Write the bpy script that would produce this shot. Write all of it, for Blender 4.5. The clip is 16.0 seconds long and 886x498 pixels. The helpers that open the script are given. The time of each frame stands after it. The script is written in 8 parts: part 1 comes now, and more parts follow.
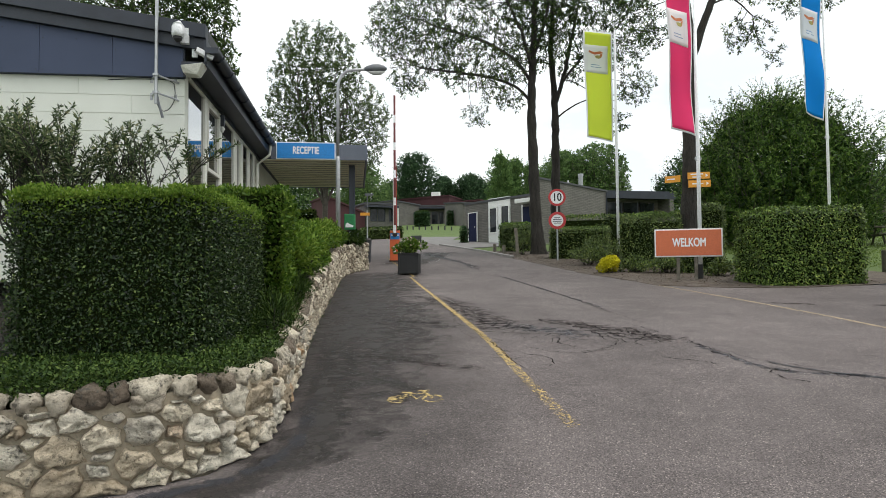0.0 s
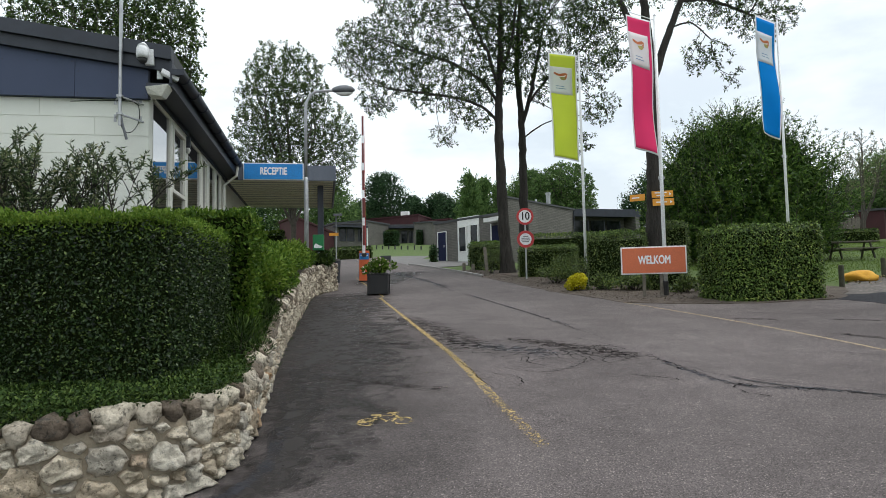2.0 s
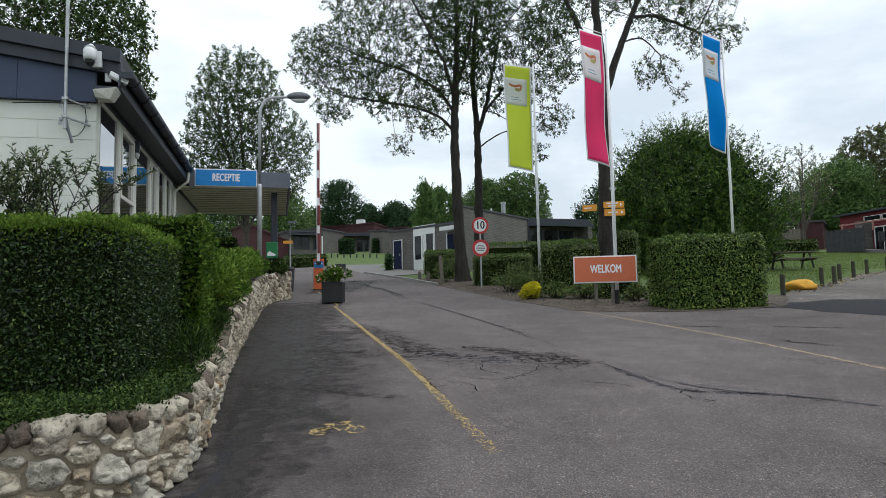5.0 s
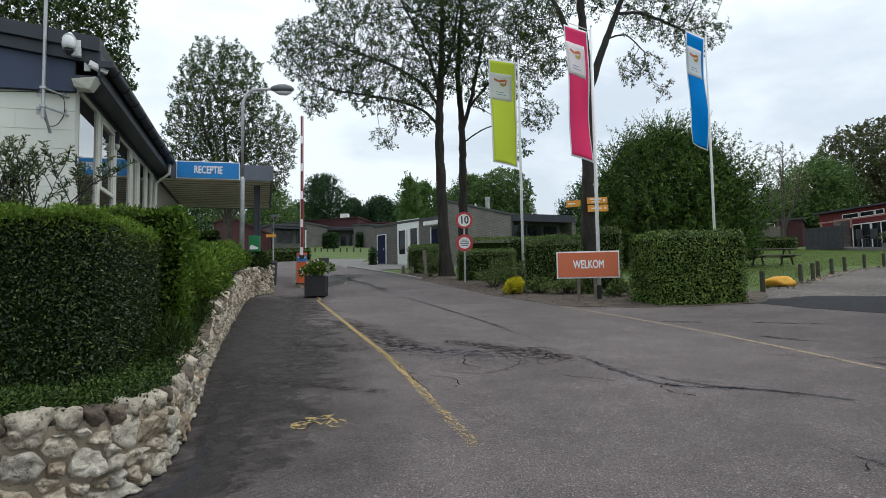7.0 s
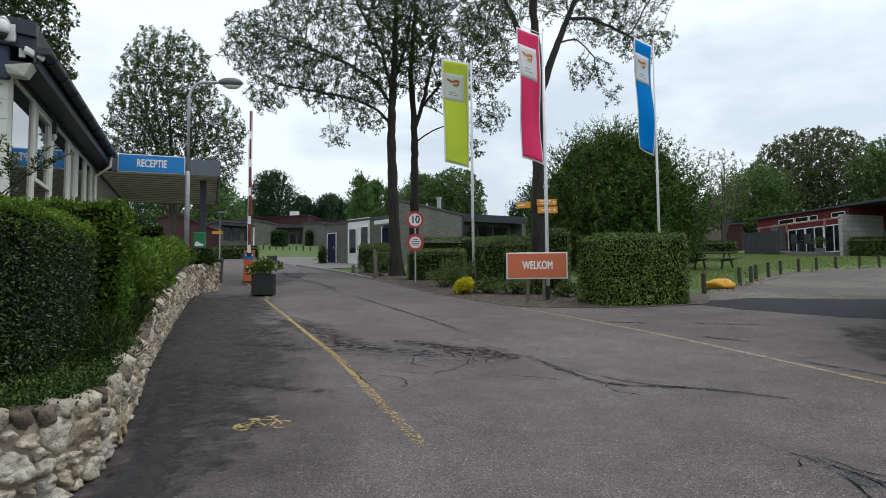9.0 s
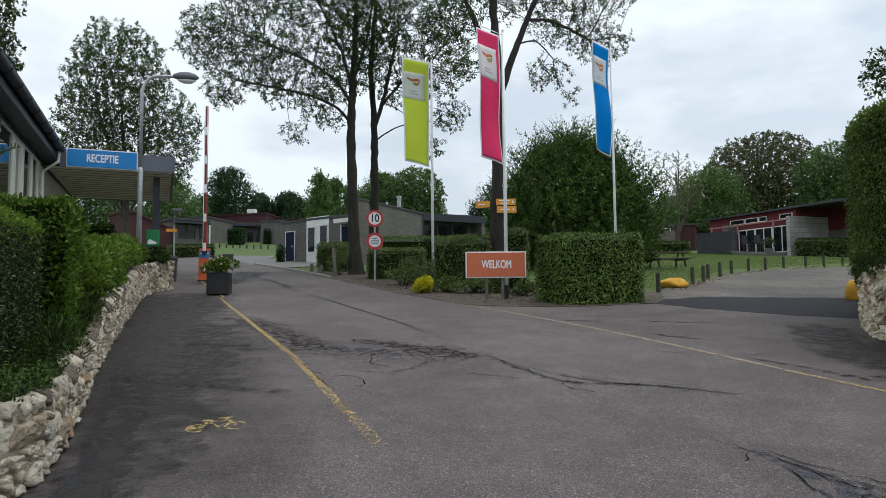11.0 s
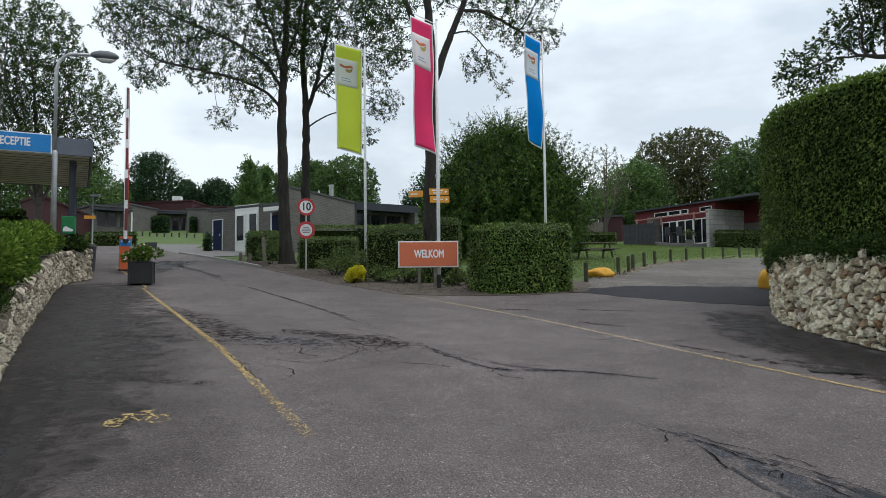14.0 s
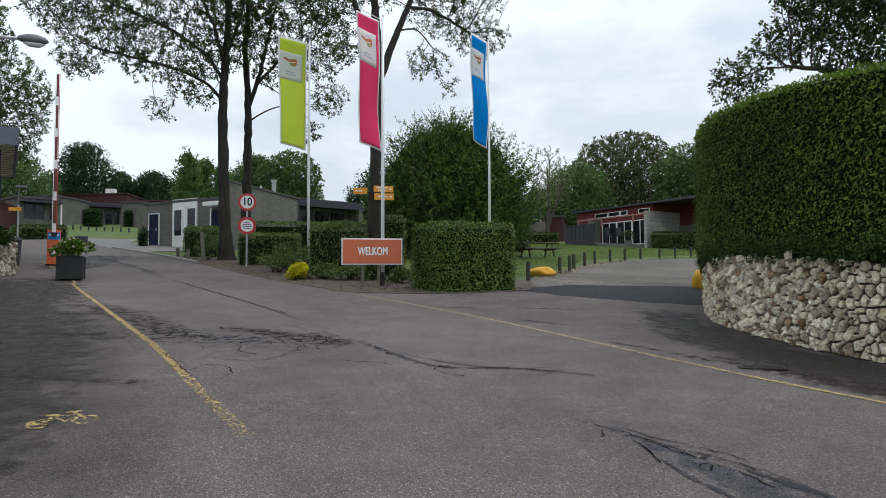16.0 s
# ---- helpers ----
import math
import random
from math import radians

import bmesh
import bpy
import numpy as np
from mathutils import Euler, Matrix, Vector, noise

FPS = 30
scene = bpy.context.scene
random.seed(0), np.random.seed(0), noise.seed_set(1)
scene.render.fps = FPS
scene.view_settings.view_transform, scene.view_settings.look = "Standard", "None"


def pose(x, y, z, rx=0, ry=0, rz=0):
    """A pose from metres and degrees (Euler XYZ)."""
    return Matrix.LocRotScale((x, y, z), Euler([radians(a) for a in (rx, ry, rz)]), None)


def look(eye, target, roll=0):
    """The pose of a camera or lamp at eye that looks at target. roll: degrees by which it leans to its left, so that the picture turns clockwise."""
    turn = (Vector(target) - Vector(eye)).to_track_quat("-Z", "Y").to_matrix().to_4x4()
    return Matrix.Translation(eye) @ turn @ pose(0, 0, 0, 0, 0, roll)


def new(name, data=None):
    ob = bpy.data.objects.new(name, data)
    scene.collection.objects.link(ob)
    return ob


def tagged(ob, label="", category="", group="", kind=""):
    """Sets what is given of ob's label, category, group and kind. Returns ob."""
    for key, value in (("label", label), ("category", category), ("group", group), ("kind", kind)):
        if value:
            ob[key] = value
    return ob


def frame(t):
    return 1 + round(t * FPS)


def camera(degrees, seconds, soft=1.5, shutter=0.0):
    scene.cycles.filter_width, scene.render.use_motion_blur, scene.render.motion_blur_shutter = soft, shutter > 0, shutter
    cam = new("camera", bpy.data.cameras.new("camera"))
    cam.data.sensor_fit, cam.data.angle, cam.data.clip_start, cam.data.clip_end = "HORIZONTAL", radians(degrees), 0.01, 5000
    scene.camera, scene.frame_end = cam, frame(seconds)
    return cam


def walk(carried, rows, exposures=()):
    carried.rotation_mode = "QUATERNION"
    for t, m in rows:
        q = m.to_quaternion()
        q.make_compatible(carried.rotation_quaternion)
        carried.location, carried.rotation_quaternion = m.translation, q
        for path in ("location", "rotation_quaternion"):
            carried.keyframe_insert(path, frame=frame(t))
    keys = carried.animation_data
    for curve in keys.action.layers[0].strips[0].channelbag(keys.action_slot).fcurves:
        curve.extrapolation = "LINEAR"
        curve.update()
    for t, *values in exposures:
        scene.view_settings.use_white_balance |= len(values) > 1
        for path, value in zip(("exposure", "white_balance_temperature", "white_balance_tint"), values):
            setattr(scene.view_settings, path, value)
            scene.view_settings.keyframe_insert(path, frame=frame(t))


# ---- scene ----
cam = camera(67.4, 16.0, 0.35)
# seconds, eye in metres, yaw, pitch, roll in degrees
PATH = [
    (0, 0.000, -0.000, 1.600, 0.00, 2.31, -0.43),
    (0.5, 0.004, -0.007, 1.605, -0.63, 2.66, -0.57),
    (1, 0.009, -0.021, 1.611, -1.26, 3.10, -0.91),
    (1.5, 0.013, -0.040, 1.609, -2.20, 3.78, -1.06),
    (2, 0.014, -0.034, 1.619, -2.63, 3.91, -1.17),
    (2.5, 0.023, -0.036, 1.619, -3.64, 4.36, -1.42),
    (3, 0.022, -0.041, 1.623, -4.35, 4.61, -1.31),
    (3.5, 0.020, -0.055, 1.623, -4.38, 4.81, -1.39),
    (4, 0.020, -0.074, 1.617, -5.23, 4.83, -1.26),
    (6.5, 0.036, -0.049, 1.612, -7.20, 4.10, -1.15),
    (7, 0.038, -0.052, 1.605, -7.82, 4.11, -0.91),
    (7.5, 0.045, -0.030, 1.611, -8.82, 4.09, -0.79),
    (8, 0.052, -0.027, 1.608, -9.87, 4.14, -0.60),
    (8.5, 0.052, -0.023, 1.607, -10.83, 4.18, -0.67),
    (9, 0.056, -0.020, 1.601, -12.05, 4.04, -0.49),
    (11.5, 0.087, -0.016, 1.598, -16.74, 3.89, -0.73),
    (12, 0.098, -0.019, 1.595, -18.16, 3.81, -0.89),
    (12.5, 0.098, -0.015, 1.592, -18.83, 3.74, -0.85),
    (13, 0.094, -0.016, 1.589, -19.67, 3.57, -0.93),
    (13.5, 0.089, -0.014, 1.587, -20.43, 3.12, -0.40),
    (14, 0.093, -0.014, 1.588, -21.24, 3.00, -0.59),
    (14.5, 0.091, -0.016, 1.586, -22.01, 2.91, -0.43),
    (15, 0.093, -0.014, 1.586, -23.14, 2.91, -0.18),
    (15.5, 0.101, -0.005, 1.585, -24.48, 3.01, -0.06),
    (16, 0.109, -0.004, 1.581, -26.03, 2.81, -0.18),
]


def aim(x, y, z, yaw, pitch, roll):
    a, b = radians(yaw), radians(pitch)
    way = Vector((-math.sin(a) * math.cos(b), math.cos(a) * math.cos(b), math.sin(b)))
    return look((x, y, z), Vector((x, y, z)) + way * 5, roll)


EXPOSURES = [(0.0, 0.32, 6540, 10), (1.0, 0.2, 6440, 10), (2.0, 0.08, 6260, 10), (4.0, -0.04, 6100, 10), (9.0, -0.12, 6100, 10), (12.5, -0.18, 6100, 10), (16.0, -0.1, 6120, 10)]
walk(cam, [(t, aim(*row)) for t, *row in PATH], EXPOSURES)

# ---- light ----
world = bpy.data.worlds.new("world")
scene.world = world
world.use_nodes = True
wn, wl = world.node_tree.nodes, world.node_tree.links
wn.clear()
SUN_EL, SUN_AZ = 68.0, 105.0
sky = wn.new("ShaderNodeTexSky")
sky.sky_type, sky.sun_disc = "NISHITA", False
sky.sun_elevation, sky.sun_rotation = radians(SUN_EL), radians(SUN_AZ)
sky.dust_density, sky.air_density = 2.0, 1.0
coord = wn.new("ShaderNodeTexCoord")
flat = wn.new("ShaderNodeMapping")
flat.inputs["Scale"].default_value = (1.0, 1.0, 2.6)
flat.inputs["Location"].default_value = (0.4, 0.1, 0.3)
clouds = wn.new("ShaderNodeTexNoise")
clouds.inputs["Scale"].default_value, clouds.inputs["Detail"].default_value = 2.1, 7.0
clouds.inputs["Roughness"].default_value = 0.52
thin = wn.new("ShaderNodeValToRGB")
thin.color_ramp.elements[0].position, thin.color_ramp.elements[1].position = 0.39, 0.53
thin.color_ramp.elements[0].color, thin.color_ramp.elements[1].color = (0.64, 0.64, 0.64, 1), (0.99, 0.99, 0.99, 1)
shade = wn.new("ShaderNodeTexNoise")
shade.inputs["Scale"].default_value, shade.inputs["Detail"].default_value = 3.4, 5.0
grey = wn.new("ShaderNodeValToRGB")
grey.color_ramp.elements[0].position, grey.color_ramp.elements[1].position = 0.3, 0.66
grey.color_ramp.elements[0].color, grey.color_ramp.elements[1].color = (10.0, 10.7, 10.75, 1), (10.6, 11.1, 11.1, 1)
blend = wn.new("ShaderNodeMixRGB")
back = wn.new("ShaderNodeBackground")
back.inputs["Strength"].default_value = 0.123
wout = wn.new("ShaderNodeOutputWorld")
wl.new(coord.outputs["Generated"], flat.inputs["Vector"])
wl.new(flat.outputs["Vector"], clouds.inputs["Vector"])
wl.new(flat.outputs["Vector"], shade.inputs["Vector"])
wl.new(clouds.outputs["Fac"], thin.inputs["Fac"])
wl.new(shade.outputs["Fac"], grey.inputs["Fac"])
wl.new(thin.outputs["Color"], blend.inputs["Fac"])
wl.new(sky.outputs["Color"], blend.inputs["Color1"])
wl.new(grey.outputs["Color"], blend.inputs["Color2"])
# overcast: brighter overhead than at the horizon
split = wn.new("ShaderNodeSeparateXYZ")
rise = wn.new("ShaderNodeValToRGB")
rise.color_ramp.elements[0].position, rise.color_ramp.elements[1].position = 0.0, 1.0
rise.color_ramp.elements[0].color, rise.color_ramp.elements[1].color = (0.79, 0.79, 0.79, 1), (1.0, 1.0, 1.0, 1)
dome = wn.new("ShaderNodeMixRGB")
dome.blend_type = "MULTIPLY"
dome.inputs["Fac"].default_value = 1.0
wl.new(coord.outputs["Generated"], split.inputs["Vector"])
wl.new(split.outputs["Z"], rise.inputs["Fac"])
wl.new(blend.outputs["Color"], dome.inputs["Color1"])
wl.new(rise.outputs["Color"], dome.inputs["Color2"])
wl.new(dome.outputs["Color"], back.inputs["Color"])
wl.new(back.outputs["Background"], wout.inputs["Surface"])

sun = new("sun", bpy.data.lights.new("sun", "SUN"))
sun.data.energy, sun.data.angle, sun.data.color = 1.5, radians(30), (1.0, 0.96, 0.9)
a, b = radians(SUN_AZ), radians(SUN_EL)
sun.matrix_world = look(Vector((math.sin(a) * math.cos(b), math.cos(a) * math.cos(b), math.sin(b))) * 60, (0, 0, 0))

# ---- materials ----


def material(name):
    m = bpy.data.materials.new(name)
    m.use_nodes = True
    n, l = m.node_tree.nodes, m.node_tree.links
    return m, n, l, n["Principled BSDF"]


def ramp(n, stops):
    r = n.new("ShaderNodeValToRGB")
    e = r.color_ramp.elements
    e[0].position, e[0].color = stops[0][0], (*stops[0][1], 1)
    e[1].position, e[1].color = stops[-1][0], (*stops[-1][1], 1)
    for p, c in stops[1:-1]:
        k = e.new(p)
        k.color = (*c, 1)
    return r


def noise_node(n, l, scale, detail=4.0, rough=0.55, vec=None):
    t = n.new("ShaderNodeTexNoise")
    t.inputs["Scale"].default_value, t.inputs["Detail"].default_value = scale, detail
    t.inputs["Roughness"].default_value = rough
    if vec is not None:
        l.new(vec, t.inputs["Vector"])
    return t


def mixc(n, l, fac, c1, c2, kind="MIX"):
    x = n.new("ShaderNodeMixRGB")
    x.blend_type = kind
    for sock, v in zip(("Fac", "Color1", "Color2"), (fac, c1, c2)):
        if isinstance(v, (int, float)):
            x.inputs[sock].default_value = v
        elif isinstance(v, tuple):
            x.inputs[sock].default_value = (*v, 1)
        else:
            l.new(v, x.inputs[sock])
    return x.outputs["Color"]


def maths(n, l, op, a, b=0.0):
    x = n.new("ShaderNodeMath")
    x.operation = op
    for i, v in enumerate((a, b)):
        if isinstance(v, (int, float)):
            x.inputs[i].default_value = v
        else:
            l.new(v, x.inputs[i])
    return x.outputs[0]


def bump(n, l, p, height, strength, distance):
    b = n.new("ShaderNodeBump")
    b.inputs["Strength"].default_value, b.inputs["Distance"].default_value = strength, distance
    l.new(height, b.inputs["Height"])
    l.new(b.outputs["Normal"], p.inputs["Normal"])


def surface(name, c1, c2, scale=3.0, rough=0.7, metal=0.0, grain=60.0, relief=0.3, depth=0.003, vary=0.0, spec=0.5, stain=None, upright=1.0):
    """Two colours blended by coarse noise, fine grain on top, relief; vary: brightness spread from piece to piece."""
    m, n, l, p = material(name)
    tc = n.new("ShaderNodeTexCoord").outputs["Object"]
    if upright != 1.0:
        grow = n.new("ShaderNodeMapping")
        grow.inputs["Scale"].default_value = (1.0, 1.0, upright)
        l.new(tc, grow.inputs["Vector"])
        tc = grow.outputs["Vector"]
    coarse, fine = noise_node(n, l, scale, 5, 0.6, tc), noise_node(n, l, grain, 3, 0.6, tc)
    r = ramp(n, [(0.3, c1), (0.7, c2)])
    l.new(coarse.outputs["Fac"], r.inputs["Fac"])
    fr = ramp(n, [(0.25, (0.72, 0.72, 0.72)), (0.75, (1.15, 1.15, 1.15))])
    l.new(fine.outputs["Fac"], fr.inputs["Fac"])
    c = mixc(n, l, 0.8, r.outputs["Color"], fr.outputs["Color"], "MULTIPLY")
    if vary:
        info = n.new("ShaderNodeObjectInfo")
        vr = ramp(n, [(0.0, (1 - vary,) * 3), (1.0, (1 + vary,) * 3)])
        l.new(info.outputs["Random"], vr.inputs["Fac"])
        c = mixc(n, l, 1.0, c, vr.outputs["Color"], "MULTIPLY")
    if stain:
        sn = noise_node(n, l, stain[1], 6, 0.7, tc)
        sr = ramp(n, [(stain[2], (0, 0, 0)), (stain[2] + 0.12, (1, 1, 1))])
        l.new(sn.outputs["Fac"], sr.inputs["Fac"])
        c = mixc(n, l, sr.outputs["Color"], c, stain[0])
    l.new(c, p.inputs["Base Color"])
    p.inputs["Roughness"].default_value, p.inputs["Metallic"].default_value = rough, metal
    p.inputs["Specular IOR Level"].default_value = spec
    if relief:
        bump(n, l, p, fine.outputs["Fac"], relief, depth)
    return m


def foliage(name, stops, through_light=0.35, rough=0.55, spec=0.1, patchy=1.0):
    """Leaves: colour by leaf, gloss, and light coming through."""
    m, n, l, p = material(name)
    geo = n.new("ShaderNodeNewGeometry")
    r = ramp(n, stops)
    l.new(geo.outputs["Random Per Island"], r.inputs["Fac"])
    tc = n.new("ShaderNodeTexCoord").outputs["Object"]
    patch = noise_node(n, l, 0.9, 3, 0.5, tc)
    pr = ramp(n, [(0.3, (0.72, 0.75, 0.7)), (0.7, (1.2, 1.18, 1.1))])
    l.new(patch.outputs["Fac"], pr.inputs["Fac"])
    c = mixc(n, l, patchy, r.outputs["Color"], pr.outputs["Color"], "MULTIPLY")
    l.new(c, p.inputs["Base Color"])
    p.inputs["Roughness"].default_value = rough
    p.inputs["Specular IOR Level"].default_value = spec
    tr = n.new("ShaderNodeBsdfTranslucent")
    l.new(c, tr.inputs["Color"])
    mx = n.new("ShaderNodeMixShader")
    mx.inputs["Fac"].default_value = through_light
    l.new(p.outputs["BSDF"], mx.inputs[1])
    l.new(tr.outputs["BSDF"], mx.inputs[2])
    l.new(mx.outputs["Shader"], n["Material Output"].inputs["Surface"])
    return m


def asphalt(name, base, patchy, grain=120.0):
    m, n, l, p = material(name)
    tc = n.new("ShaderNodeTexCoord").outputs["Object"]
    big, mid = noise_node(n, l, 0.35, 5, 0.6, tc), noise_node(n, l, 2.2, 5, 0.65, tc)
    grit = n.new("ShaderNodeTexVoronoi")
    grit.inputs["Scale"].default_value = grain
    l.new(tc, grit.inputs["Vector"])
    speck = noise_node(n, l, 95, 2, 0.6, tc)
    r = ramp(n, [(0.3, tuple(v * (1 - patchy) for v in base)), (0.7, tuple(v * (1 + patchy) for v in base))])
    l.new(big.outputs["Fac"], r.inputs["Fac"])
    mr = ramp(n, [(0.3, (0.84, 0.84, 0.84)), (0.7, (1.12, 1.12, 1.12))])
    l.new(mid.outputs["Fac"], mr.inputs["Fac"])
    c = mixc(n, l, 1.0, r.outputs["Color"], mr.outputs["Color"], "MULTIPLY")
    gr = ramp(n, [(0.0, (0.38, 0.38, 0.39)), (0.5, (0.95, 0.95, 0.95)), (0.8, (1.35, 1.33, 1.3)), (0.9, (2.4, 2.34, 2.26)), (1.0, (3.6, 3.5, 3.4))])
    l.new(grit.outputs["Color"], gr.inputs["Fac"])
    c = mixc(n, l, 0.9, c, gr.outputs["Color"], "MULTIPLY")
    sr = ramp(n, [(0.35, (0.62, 0.62, 0.62)), (0.65, (1.42, 1.42, 1.42))])
    l.new(speck.outputs["Fac"], sr.inputs["Fac"])
    c = mixc(n, l, 0.8, c, sr.outputs["Color"], "MULTIPLY")
    l.new(c, p.inputs["Base Color"])
    p.inputs["Roughness"].default_value = 0.85
    p.inputs["Specular IOR Level"].default_value = 0.15
    bump(n, l, p, grit.outputs["Distance"], 0.5, 0.006)
    return m


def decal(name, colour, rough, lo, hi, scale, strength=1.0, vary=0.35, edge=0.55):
    """A layer that fades out towards its rim and breaks up by noise: worn paint, damp, old tar, a darker tone."""
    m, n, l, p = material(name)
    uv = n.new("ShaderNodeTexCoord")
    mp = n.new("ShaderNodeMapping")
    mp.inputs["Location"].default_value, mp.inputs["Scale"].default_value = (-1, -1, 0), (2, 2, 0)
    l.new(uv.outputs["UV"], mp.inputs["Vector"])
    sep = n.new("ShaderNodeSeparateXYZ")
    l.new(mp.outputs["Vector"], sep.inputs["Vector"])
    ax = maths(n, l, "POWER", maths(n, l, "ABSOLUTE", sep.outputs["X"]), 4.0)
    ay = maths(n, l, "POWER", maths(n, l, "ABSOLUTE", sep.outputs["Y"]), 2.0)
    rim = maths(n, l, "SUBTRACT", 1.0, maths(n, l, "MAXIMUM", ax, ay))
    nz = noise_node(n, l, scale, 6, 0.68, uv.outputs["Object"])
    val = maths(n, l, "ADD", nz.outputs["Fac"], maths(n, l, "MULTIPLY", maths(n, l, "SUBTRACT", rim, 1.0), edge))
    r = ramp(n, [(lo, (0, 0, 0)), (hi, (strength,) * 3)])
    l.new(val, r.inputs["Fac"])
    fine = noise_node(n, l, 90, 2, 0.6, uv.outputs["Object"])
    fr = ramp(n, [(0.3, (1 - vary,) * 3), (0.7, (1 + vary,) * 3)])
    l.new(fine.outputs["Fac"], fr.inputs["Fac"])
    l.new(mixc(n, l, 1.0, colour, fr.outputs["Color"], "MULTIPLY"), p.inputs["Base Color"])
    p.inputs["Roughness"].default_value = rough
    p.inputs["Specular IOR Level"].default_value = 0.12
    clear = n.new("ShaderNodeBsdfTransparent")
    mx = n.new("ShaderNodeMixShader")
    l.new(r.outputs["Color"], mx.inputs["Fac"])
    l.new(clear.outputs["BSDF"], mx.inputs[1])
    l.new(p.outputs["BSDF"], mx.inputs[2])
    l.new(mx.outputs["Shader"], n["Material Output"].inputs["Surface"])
    return m


def stone_material(name, stops, stain_amount, dark=0.66, pit=0.34):
    m, n, l, p = material(name)
    info, geo = n.new("ShaderNodeObjectInfo"), n.new("ShaderNodeTexCoord").outputs["Object"]
    r = ramp(n, stops)
    l.new(info.outputs["Random"], r.inputs["Fac"])
    # shift the pattern from stone to stone
    off = n.new("ShaderNodeVectorMath")
    off.operation = "ADD"
    comb = n.new("ShaderNodeCombineXYZ")
    l.new(maths(n, l, "MULTIPLY", info.outputs["Random"], 37.0), comb.inputs["X"])
    l.new(geo, off.inputs[0])
    l.new(comb.outputs["Vector"], off.inputs[1])
    v = off.outputs["Vector"]
    a, b, c3 = noise_node(n, l, 16, 7, 0.75, v), noise_node(n, l, 38, 5, 0.7, v), noise_node(n, l, 11, 6, 0.72, v)
    ar = ramp(n, [(0.32, (dark, dark * 0.92, dark * 0.79)), (0.48, (1.0, 0.98, 0.94)), (0.66, (1.2, 1.18, 1.15))])
    l.new(a.outputs["Fac"], ar.inputs["Fac"])
    c = mixc(n, l, 1.0, r.outputs["Color"], ar.outputs["Color"], "MULTIPLY")
    br = ramp(n, [(pit, (0.26, 0.235, 0.19)), (pit + 0.09, (1.06, 1.06, 1.06))])
    l.new(b.outputs["Fac"], br.inputs["Fac"])
    c = mixc(n, l, 0.85, c, br.outputs["Color"], "MULTIPLY")
    sr = ramp(n, [(stain_amount, (0, 0, 0)), (stain_amount + 0.1, (0.85, 0.85, 0.85))])
    l.new(c3.outputs["Fac"], sr.inputs["Fac"])
    c = mixc(n, l, sr.outputs["Color"], c, (0.07, 0.062, 0.05))
    l.new(c, p.inputs["Base Color"])
    p.inputs["Roughness"].default_value = 0.9
    h = maths(n, l, "ADD", maths(n, l, "MULTIPLY", a.outputs["Fac"], 1.0), maths(n, l, "MULTIPLY", b.outputs["Fac"], 0.5))
    bump(n, l, p, h, 1.0, 0.05)
    return m


def glass_pane(name, tint, inside, gloss=3.4):
    """An opaque window pane: the dark room behind is painted into its colour, mirror-like gloss in front."""
    m, n, l, p = material(name)
    tc = n.new("ShaderNodeTexCoord").outputs["Object"]
    nz = noise_node(n, l, 1.3, 2, 0.5, tc)
    r = ramp(n, [(0.35, inside), (0.65, tint)])
    l.new(nz.outputs["Fac"], r.inputs["Fac"])
    l.new(r.outputs["Color"], p.inputs["Base Color"])
    p.inputs["Roughness"].default_value = 0.02
    p.inputs["IOR"].default_value = gloss
    p.inputs["Specular IOR Level"].default_value = 0.9 if gloss > 2 else 0.3
    return m


